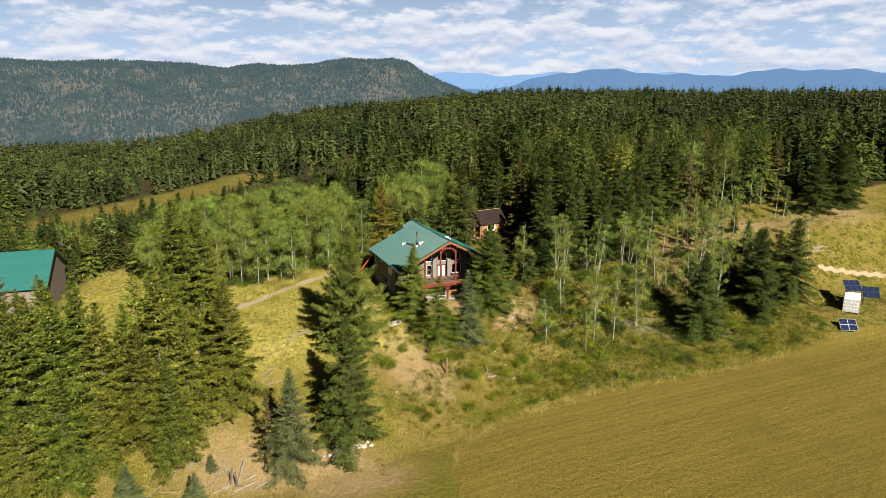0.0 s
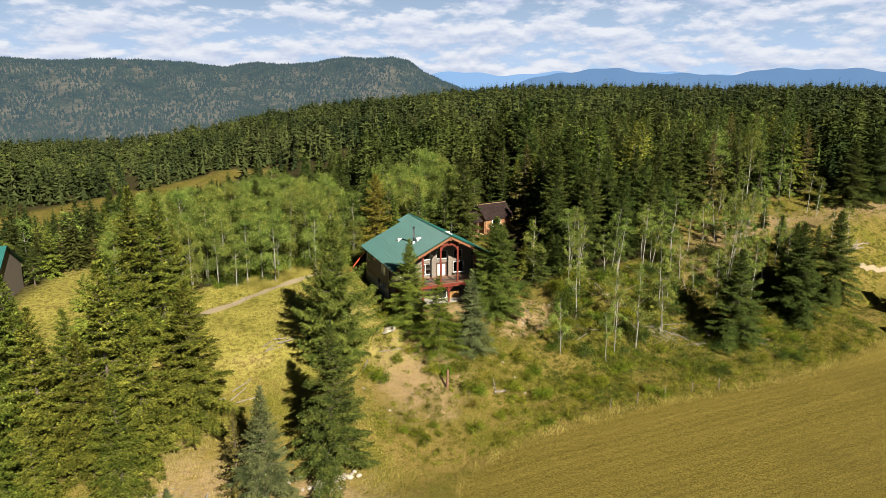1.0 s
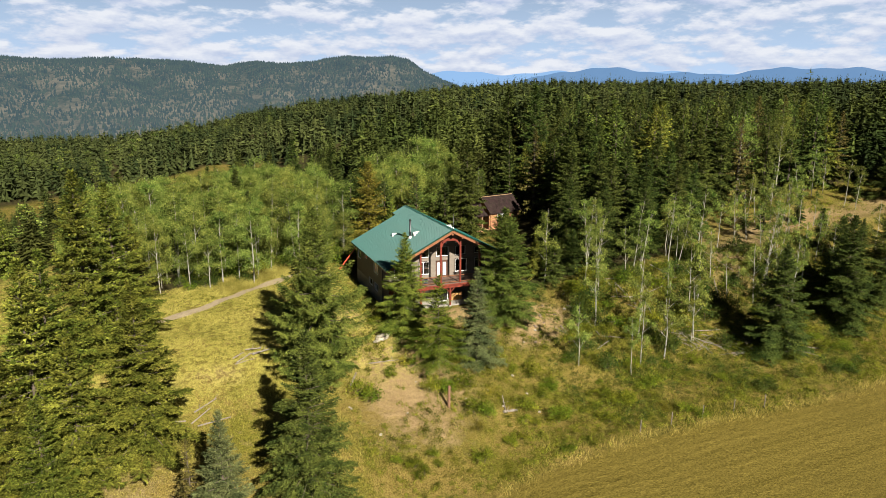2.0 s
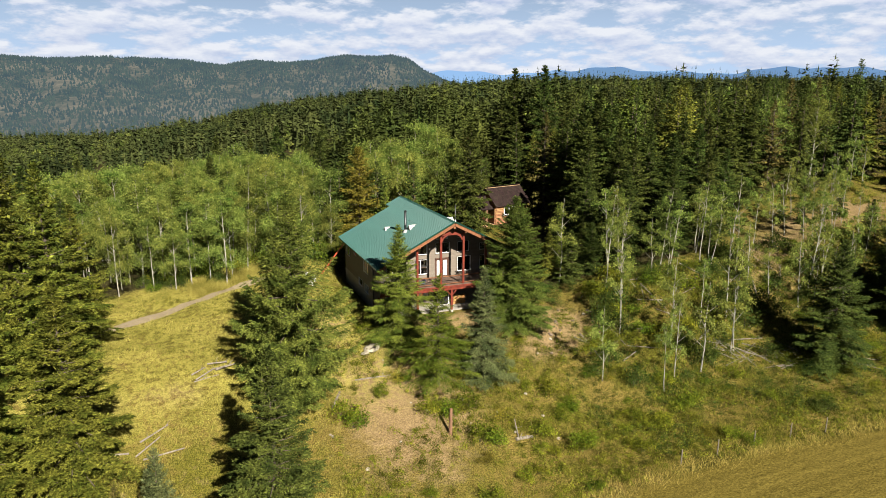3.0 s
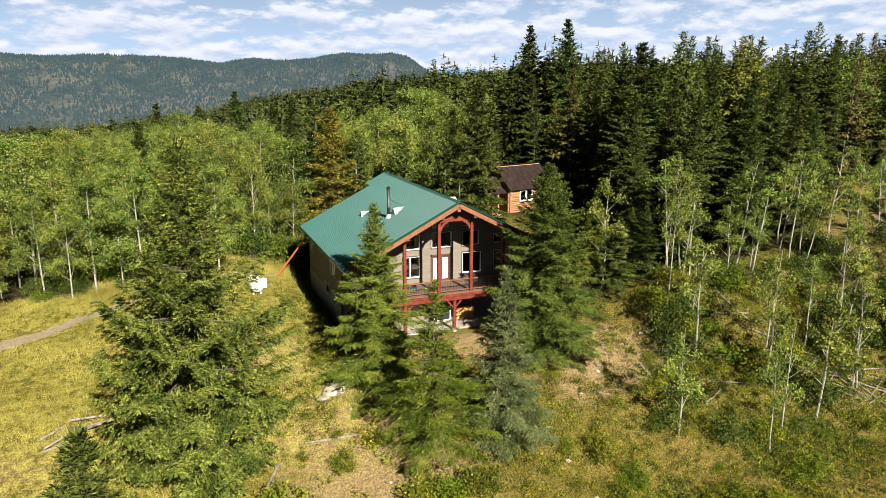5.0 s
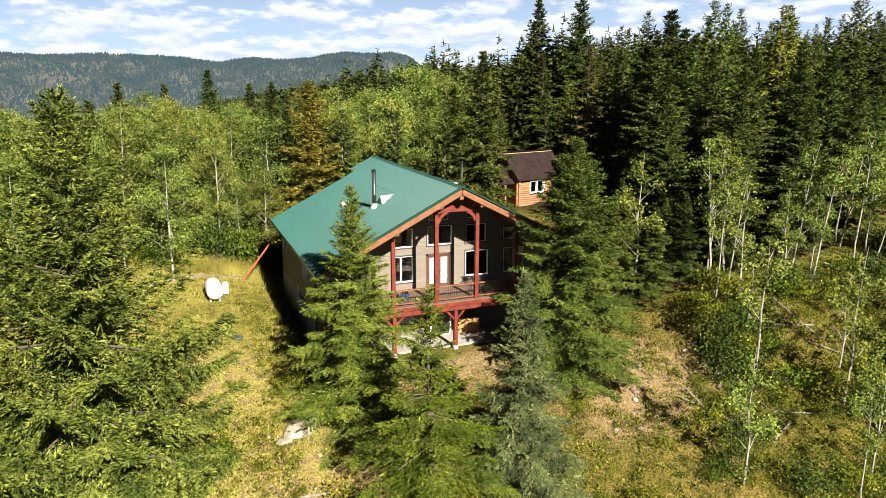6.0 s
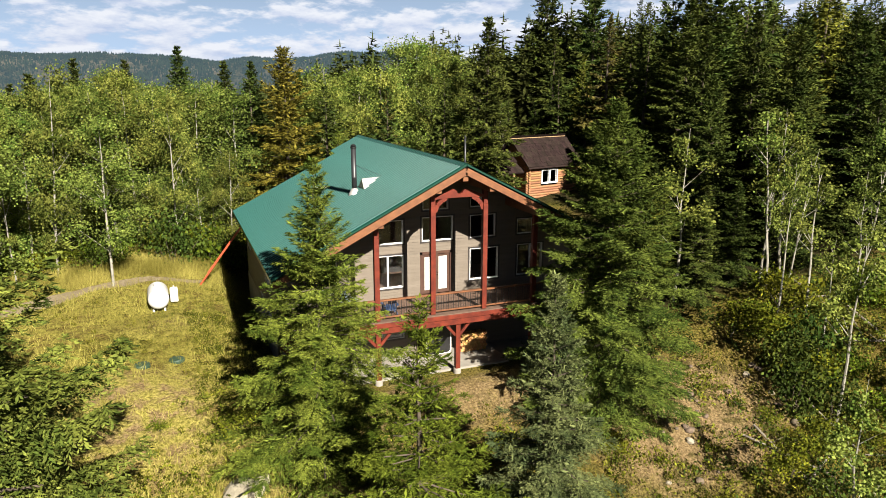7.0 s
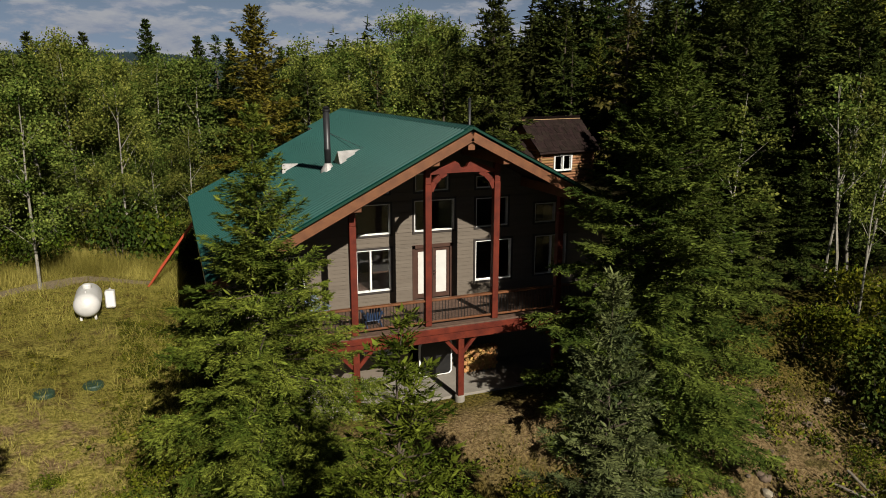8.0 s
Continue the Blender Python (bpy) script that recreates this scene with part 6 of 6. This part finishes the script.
for i in range(700):
    x, y = rnd.uniform(-46, -6), rnd.uniform(15, 50)
    edge = 15.5 + 0.008 * (x + 10) ** 2 + (6 if x > -15 else 0)
    if y < edge or len(taken) > 125 or any((x - a) ** 2 + (y - b) ** 2 < 4.2 for a, b in taken):
        continue
    taken.append((x, y))
    if len(taken) % 8 == 3 and y > edge + 5:  # dark spruces stand among the aspens
        stand(MEDIUM[2], x, y, rnd.uniform(9, 15), 12, None, rnd.uniform(0.75, 0.95))
        continue
    stand(ASPEN[rnd.randrange(3)], x, y, rnd.uniform(7.5, 11.0) + (2.8 if y > edge + 4 else 0.8), 12, None, rnd.uniform(0.8, 1.3), rnd.uniform(-5, 5))
for i in range(40):
    x, y = rnd.uniform(2, 15), rnd.uniform(30, 48)
    if rnd.random() < 0.5:
        stand(ASPEN[rnd.randrange(3)], x, y, rnd.uniform(12, 16), 12, None, 1.1)

# young aspens, leafy to the ground, before the older ones
for i in range(34):
    x = rnd.uniform(-26, -3.5)
    y = 21.0 + 0.008 * (x + 10) ** 2 + (2.5 if x > -15 else 0) + rnd.uniform(0, 5)
    stand(ASPEN_FINE[1], x, y, rnd.uniform(4.5, 7.5), 12, None, rnd.uniform(1.2, 1.7), rnd.uniform(-4, 4))

# young aspens on the bank beside the house
for i in range(105):
    x = 12 + 50 * rnd.random() ** 1.1
    y = rnd.uniform(-17, 4) + 0.03 * (x - 12)
    if rnd.random() < 0.35 + 0.4 * math.sin(x * 0.7) * math.sin(y * 0.6):
        continue
    if x < 18.5 and y < 1 and rnd.random() < 0.8:
        continue
    stand(BIRCH[rnd.randrange(2)], x, y, rnd.uniform(6.5, 11), 8, None, rnd.uniform(0.85, 1.2), rnd.uniform(-7, 7))

# thin trees on the open slope towards the container
for i in range(95):
    x, y = rnd.uniform(48, 90), rnd.uniform(-9, 16)
    if (x > 78 and y < 4) or rnd.random() < 0.58:
        continue
    if rnd.random() < 0.72:
        stand(BIRCH[rnd.randrange(2)], x, y, rnd.uniform(6, 10), 8, None, 1.0, rnd.uniform(-7, 7))
    else:
        stand(rnd.choice((MEDIUM[2], MID[1], MID[3])), x, y, rnd.uniform(4, 9), 12, None, 0.9)

# forest behind, tree by tree near the clearing
spots = []
tries = 0
while len(spots) < 340 and tries < 40000:
    tries += 1
    x, y = rnd.uniform(-75, 95), rnd.uniform(-2, 66)
    w = float(woodland(x, y))
    if w < 0.6 or (x < -5 and y < 48 and x > -46) or math.hypot(x - 21, y - 29) < 7 or (-9 < x < 13 and y < 21):
        continue
    if -74 < x < -49 and 3 < y < 34:  # yard of the shed, kept clear so that the camera sees it
        continue
    if 15 < x < 29 and 12 < y < 27.5:  # grass before the cabin
        continue
    if abs((x - 5) * 0.87 - (y - 0) * 0.49) < 5.5 and y < 33 and x > 2:  # kept clear so that the camera sees the cabin past the deck
        continue
    gap = 9 if x > 0 else 12
    if any((x - a) ** 2 + (y - b) ** 2 < gap for a, b in spots) or (24 < x < 64 and y < 22):
        continue
    spots.append((x, y))
deep = ([], [])  # the back rows, joined below
for x, y in spots:
    r = rnd.random()
    far = y > 45 or x < -70 or x > 95
    H = rnd.uniform(8.5, 14.5) + (5.5 * min(1, max(0, (x - 20) / 14)) if y < 32 else 2.4 * min(1, max(0, (x - 18) / 22))) - (2.5 if x < -5 else 0)
    if -5 < x < 30 and y > 32:
        H = rnd.uniform(7, 11.5)
    if 16 < x < 29 and 2 < y < 27:  # trees kept low so that the cabin stays sunlit and in view
        H = min(H, 6.5)
    if r < 0.10:
        stand(ASPEN_LIGHT[rnd.randrange(2)] if far else (ASPEN_FINE[rnd.randrange(2)] if x > 0 else ASPEN[rnd.randrange(3)]), x, y, H * 0.85, 12, None, 1.1)
    elif r < 0.16:
        stand(RUST, x, y, H * 0.9, 12)
    elif 10 < x < 38 and y < 24:
        stand(MEDIUM[rnd.choice((2, 2, 0))], x, y, H, 12, None, rnd.uniform(0.85, 1.1))
    elif far:
        deep[rnd.randrange(2)].append((x, y, H, rnd.uniform(0.85, 1.2), math.radians(rnd.uniform(0, 360))))
    else:
        stand(MID[rnd.choice((1, 1, 3, 0) if x > 14 else (0, 1, 2, 3))], x, y, H, 12, None, rnd.uniform(0.85, 1.2))

# the deeper forest: one joined mass
def wood(name, quads, x, y, s, wide, tn, leaf, label):
    q = quads / quads[..., 2].max()
    out = np.empty((len(x), *q.shape), np.float32)  # trees x leaves x corners x 3
    c, sn = np.cos(tn)[:, None, None], np.sin(tn)[:, None, None]
    out[..., 0] = (q[..., 0] * c - q[..., 1] * sn) * (s * wide)[:, None, None] + x[:, None, None]
    out[..., 1] = (q[..., 0] * sn + q[..., 1] * c) * (s * wide)[:, None, None] + y[:, None, None]
    out[..., 2] = q[..., 2] * s[:, None, None] + ground(x, y)[:, None, None]
    ob = new(name, quad_mesh(name, out.reshape(-1, *q.shape[1:]), leaf))
    return tagged(ob, label, "forest", kind="stuff")


def joined_forest(name, n, seed, quads, lo, hi, a0, a1, leaf, label, height, density):
    g = np.random.default_rng(seed)
    a, d = g.uniform(a0, a1, n), np.sqrt(g.uniform(lo ** 2, hi ** 2, n))
    x, y = -40 + d * np.sin(np.radians(a)), -102 + d * np.cos(np.radians(a))
    w = woodland(x, y)
    ok = (w > 0.55) & ((y > 66) | (x > 95) | (x < -75)) & (density(x, y, g))
    x, y = x[ok], y[ok]
    cell = 4.6 if lo < 200 else 5.4  # one tree to a cell, so that crowns stand apart
    _, first = np.unique(np.floor(x / cell) * 10000 + np.floor(y / cell), return_index=True)
    x, y = x[first], y[first]
    m = len(x)
    low = np.where((x > -85) & (x < 8) & (y < 155), np.where(y > 98, 0.30, 0.48), 1.0)  # trees shortened to fit the camera's view of the far meadow
    patchy = 0.95 + 0.28 * np.sin(x * 0.11 + 1.7 * np.sin(y * 0.05)) * np.sin(y * 0.13 + 1.3 * np.sin(x * 0.04))
    s, wide, tn = g.uniform(*height, m) * low * patchy, g.uniform(0.85, 1.25, m), g.uniform(0, 6.283, m)
    return wood(name, quads, x, y, s, wide, tn, leaf, label)


patches = lambda x, y, g: g.random(len(x)) < 0.85 + 0.5 * np.sin(x * 0.09) * np.sin(y * 0.08)
wide_patches = lambda x, y, g: g.random(len(x)) < 0.85 + 0.6 * np.sin(x * 0.035 + 1) * np.sin(y * 0.03)
for rows, seed, reach, label in ((deep[0], 96, 3.1, "green spruces at the edge of the forest behind"), (deep[1], 97, 2.8, "dark spruces at the edge of the forest behind")):
    wood("forest", distant_spruce(seed, 12, reach, 620, 0.9), *np.array(rows).T, FOREST_LEAF, label)
joined_forest("forest", 1500, 7, distant_spruce(91, 12, 3.0, 520, 0.95), 130, 250, -22, 62, FOREST_LEAF, "dense spruce and fir forest behind the clearing", (7, 16.5), patches)
joined_forest("forest", 900, 17, distant_spruce(93, 12, 2.4, 360, 1.0), 130, 250, -22, 62, FOREST_LEAF, "slender firs in the forest behind the clearing", (8, 18), patches)
joined_forest("forest", 700, 18, distant_spruce(95, 12, 3.5, 460, 1.0), 130, 250, -22, 62, NEEDLE_WOOD, "broad green spruces in the forest behind the clearing", (6, 13), patches)
joined_forest("forest", 6500, 8, distant_spruce(90, 12, 2.7, 70, 1.9), 250, 800, -22, 62, FAR_LEAF, "distant conifer forest on the plateau", (8, 14.5), wide_patches)
joined_forest("forest", 4000, 19, distant_spruce(94, 12, 2.2, 54, 1.9), 250, 800, -22, 62, FAR_LEAF, "slender distant conifers on the plateau", (8, 16.5), wide_patches)
g = np.random.default_rng(92)
blob, _ = aspen_crown(g, 12, 2.2, 0.25, 14, 260, 0.45)
joined_forest("forest", 620, 9, blob, 150, 560, -22, 45, FAR_ASPEN, "light green aspens scattered through the forest", (8, 12), lambda x, y, g: np.sin(x * 0.02 + 1) * np.sin(y * 0.017) > -0.1)

# shrubs on the slope
for i in range(230):
    x, y = rnd.uniform(-14, 56), rnd.uniform(-27, 0)
    if y < float(field_edge(x)) + 1 or (-9 < x < 11 and y > -3.2):
        continue
    k = math.sin(x * 0.45 + 1) * math.sin(y * 0.5)
    if rnd.random() > 0.55 + 0.45 * k:
        continue
    s = rnd.uniform(0.35, 1.0) + (0.25 if x > 8 else 0)
    if 8.5 < x < 13.5 and -9 < y < 0:  # the bare cut bank
        continue
    place(SHRUB[rnd.choice((0, 0, 1, 2) if x > 22 else (0, 0, 1))], x, y, s, rnd.uniform(0, 360), rnd.uniform(0.7, 1.1))
for x, y, s in ((16.5, -6.5, 1.7), (17.6, -5.2, 1.9), (18.4, -7.4, 1.6), (15.2, -10.5, 1.3), (13.0, -12.0, 1.2), (20.0, -4.6, 1.9), (16.0, -14.0, 1.4)):
    place(SHRUB[2], x, y, s, x * 40, 1.1)
for i in range(52):
    x, y = rnd.uniform(11.5, 52), rnd.uniform(-17, 1.5)
    if x < 13.5 and -10 < y < 0:
        continue
    place(SHRUB[rnd.choice((0, 2, 2) if x > 24 else (0, 0, 2))], x, y, rnd.uniform(0.9, 1.8), rnd.uniform(0, 360), rnd.uniform(0.8, 1.2))
for i in range(85):  # fresh green bushes in clumps on the slope below the house
    x, y = rnd.uniform(-15, 22), rnd.uniform(-25, -4.5)
    if y < float(field_edge(x)) + 1.5 or (8.5 < x < 13.5 and -9 < y < 0):
        continue
    if math.sin(x * 0.55 + 0.8 * math.sin(y * 0.4)) * math.sin(y * 0.62 + 1.1) + 0.02 * x < rnd.uniform(-0.35, 0.55):
        continue
    place(SHRUB[rnd.choice((0, 0, 0, 1))], x, y, rnd.uniform(0.6, 1.35), rnd.uniform(0, 360), rnd.uniform(0.75, 1.15))
for x, y, s in ((-7.2, -15.0, 1.1), (-5.2, -15.3, 1.0), (-3.4, -15.1, 1.25), (-14.3, -13.4, 1.4), (-13.6, -14.4, 1.2), (-3.4, -18.6, 1.3), (-2.3, -19.2, 1.1)):
    place(SHRUB[0], x, y, s, x * 70, 1.1)
for i in range(48):  # tall bushes where the meadow meets the aspens
    x = rnd.uniform(-30, -3)
    y = rnd.uniform(20.5, 26) + 0.010 * max(0.0, -15 - x) ** 2
    place(SHRUB[rnd.choice((0, 0, 2))], x, y, rnd.uniform(1.3, 2.3), rnd.uniform(0, 360), rnd.uniform(0.9, 1.3))
for i in range(16):
    x = rnd.uniform(-45, -20)
    y = 15.5 + 0.008 * (x + 10) ** 2 + rnd.uniform(0.5, 4)
    place(SHRUB[rnd.choice((0, 2))], x, y, rnd.uniform(0.5, 1.2), rnd.uniform(0, 360))

for mdl in SPRUCE + HERO + MEDIUM + MID + ASPEN + ASPEN_FINE + ASPEN_LIGHT + BIRCH + SHRUB + [SPRUCE_GREY, FIR_OPEN, GOLD, RUST]:
    remove(mdl)


# grass: blades in tufts, one mass each
def grass(name, n, seed, x0, x1, y0, y1, h, mat, label, want):
    g = np.random.default_rng(seed)
    x, y = g.uniform(x0, x1, n), g.uniform(y0, y1, n)
    ok = want(x, y, g)
    x, y = x[ok], y[ok]
    m = len(x)
    p = np.stack([x, y, ground(x, y) - 0.02], -1)
    d = unit(np.stack([g.normal(0, 0.45, m), g.normal(0, 0.45, m), np.ones(m)], -1))
    L = h * g.uniform(0.5, 1.4, m)[:, None]
    side = unit(np.stack([g.normal(0, 1, m), g.normal(0, 1, m), np.zeros(m)], -1)) * 0.010
    bend = np.stack([g.normal(0, 0.18, m), g.normal(0, 0.18, m), -0.06 * np.ones(m)], -1) * L
    q = np.stack([p - side, p + side, p + d * L + bend + side * 0.4, p + d * L + bend - side * 0.4], 1)
    return tagged(new(name, quad_mesh(name, q, mat)), label, "grass", kind="stuff")


def undergrowth(name, n, seed, x0, x1, y0, y1, leaves, size, leaf, mat, label, want):
    """Low leafy weeds and seedlings: many small clumps, one mass."""
    g = np.random.default_rng(seed)
    x, y = g.uniform(x0, x1, n), g.uniform(y0, y1, n)
    ok = want(x, y, g)
    x, y = x[ok], y[ok]
    m = len(x)
    s = size * g.uniform(0.4, 1.3, m)
    c = np.stack([x, y, ground(x, y)], -1)
    p = c[:, None, :] + np.abs(g.normal(0, 1, (m, leaves, 3))) * np.sign(g.normal(0, 1, (m, leaves, 3)) + np.array([0, 0, 9])) * s[:, None, None] * np.array([0.5, 0.5, 0.55])
    d = unit(g.normal(0, 1, (m, leaves, 3)) + np.array([0, 0, 0.5]))
    side = unit(np.cross(d, g.normal(0, 1, (m, leaves, 3))))
    L = leaf * g.uniform(0.6, 1.4, (m, leaves, 1))
    q = np.stack([p, p + d * L * 0.5 + side * L * 0.3, p + d * L, p + d * L * 0.5 - side * L * 0.3], 2)
    return tagged(new(name, quad_mesh(name, q.reshape(-1, 4, 3), mat)), label, "undergrowth", kind="stuff")


def worn(x, y):
    """Patches where little grows: the cut bank at the house corner, the dry slope and the scuffed meadow."""
    k = np.exp(-(((x - 10.6) / 3.8) ** 2 + ((y + 5.2) / 2.8) ** 2)) + np.exp(-(((x + 9.6) / 3.6) ** 2 + ((y + 12.5) / 5.5) ** 2)) + 0.8 * np.exp(-(((x + 14) / 3) ** 2 + ((y - 0.5) / 2.4) ** 2))
    return k + 0.55 * np.sin(1.5 * x + 1.2 * np.sin(0.9 * y)) * np.sin(1.7 * y + np.sin(0.8 * x)) > 0.62


def outside(x, y):
    return ~worn(x, y) & ~((x > -7.2) & (x < 9.8) & (y > -0.4) & (y < 16)) & (track_way(x, y) < 0.3)


grass("grass", 90000, 21, -44, -8, -12, 21, 0.34, DRY_GRASS, "tall dry golden grass on the meadow", lambda x, y, g: outside(x, y) & (np.sin(x * 0.5) * np.sin(y * 0.6 + x * 0.2) + g.normal(0, 0.5, len(x)) > -0.2))
grass("grass", 36000, 22, -44, -7, -14, 20, 0.28, GREEN_GRASS, "green grass on the meadow", lambda x, y, g: outside(x, y) & (np.sin(x * 0.4 + 2) * np.sin(y * 0.5) + g.normal(0, 0.4, len(x)) > 0.1))
grass("grass", 22000, 25, -46, -15, -32, -11, 0.34, DRY_GRASS, "thin dry grass and stalks on bare soil", lambda x, y, g: outside(x, y) & (g.random(len(x)) < 0.8))
grass("grass", 70000, 23, -16, 60, -30, -2, 0.38, DRY_GRASS, "dry grass on the bank below the house", lambda x, y, g: outside(x, y) & (y > field_edge(x) - 0.5) & (np.sin(x * 0.6 + 1) * np.sin(y * 0.7) + g.normal(0, 0.6, len(x)) > 0.0))
grass("grass", 60000, 24, -16, 60, -30, -2, 0.34, GREEN_GRASS, "green weeds on the bank below the house", lambda x, y, g: outside(x, y) & (y > field_edge(x) - 0.5) & (np.sin(x * 0.5 + 3) * np.sin(y * 0.5 + 1) + 0.02 * (x - 10) + g.normal(0, 0.5, len(x)) > 0.15))


def bank(x, y):
    return outside(x, y) & (y > field_edge(x) + 0.6) & ~((x > -8) & (x < 11) & (y > -2.5))


grass("grass", 60000, 27, -14, 62, -34, -22, 0.5, DRY_GRASS, "strip of tall straw grass along the hayfield", lambda x, y, g: np.abs(y - field_edge(x) - 0.5 + g.normal(0, 0.5, len(x))) < 0.55)
undergrowth("undergrowth", 9000, 31, -16, 62, -28, 1, 24, 0.40, 0.135, SHRUB_LEAF, "low yellow-green weeds on the bank", lambda x, y, g: bank(x, y) & ~((x > 14.5) & (x < 22) & (y > -11)) & (np.sin(x * 0.35 + 0.5) * np.sin(y * 0.45 + x * 0.1) + 0.012 * x + 0.1 + g.normal(0, 0.45, len(x)) > 0.05))
undergrowth("undergrowth", 3400, 32, 9, 62, -24, 3, 34, 0.55, 0.14, DARK_LEAF, "dark green weeds on the bank", lambda x, y, g: bank(x, y) & (np.sin(x * 0.4 + 2) * np.sin(y * 0.5) + g.normal(0, 0.4, len(x)) > 0.1))
undergrowth("undergrowth", 700, 33, -42, -8, -14, 16, 26, 0.28, 0.10, SHRUB_LEAF, "green weeds in the meadow grass", lambda x, y, g: outside(x, y) & (np.sin(x * 0.6) * np.sin(y * 0.5 + 1) + g.normal(0, 0.4, len(x)) > 0.25))
undergrowth("undergrowth", 2300, 34, 60, 112, -18, 24, 26, 0.55, 0.16, SHRUB_LEAF, "scattered weeds on the far clearing", lambda x, y, g: (np.sin(x * 0.3) * np.sin(y * 0.4 + 1) + g.normal(0, 0.5, len(x)) > 0.2) & (track_way(x, y) < 0.2))
undergrowth("undergrowth", 1100, 35, -14, 58, -27, -1, 110, 0.85, 0.11, BUSH_LEAF, "bushy green growth on the bank", lambda x, y, g: bank(x, y) & ~((x > 8.5) & (x < 13.5) & (y > -9)) & (np.sin(x * 0.3 + 2) * np.sin(y * 0.4 + 1) + g.normal(0, 0.4, len(x)) > 0.0))
undergrowth("undergrowth", 700, 36, 16, 62, -20, 1, 120, 0.95, 0.11, DARK_LEAF, "dark bushy growth among the young aspens", lambda x, y, g: bank(x, y) & (np.sin(x * 0.33) * np.sin(y * 0.42) + g.normal(0, 0.4, len(x)) > 0.0))
grass("grass", 42000, 26, -26, -8.2, 14, 24, 0.75, DRY_GRASS, "tall straw-coloured grass between meadow and aspens", lambda x, y, g: outside(x, y) & (y > 17.5 - 0.02 * (x + 10) ** 2 + g.normal(0, 1.0, len(x))))
undergrowth("undergrowth", 420, 37, -11, -7.3, -4, 10, 30, 0.28, 0.09, SHRUB_LEAF, "fresh green weeds along the shaded side of the house", lambda x, y, g: outside(x, y) & (g.random(len(x)) < 0.8))
undergrowth("undergrowth", 520, 38, -42, -14, -35, -12, 24, 0.32, 0.10, SHRUB_LEAF, "scattered green weeds on dry soil", lambda x, y, g: outside(x, y) & (np.sin(x * 0.5) * np.sin(y * 0.6) + g.normal(0, 0.5, len(x)) > 0.1))
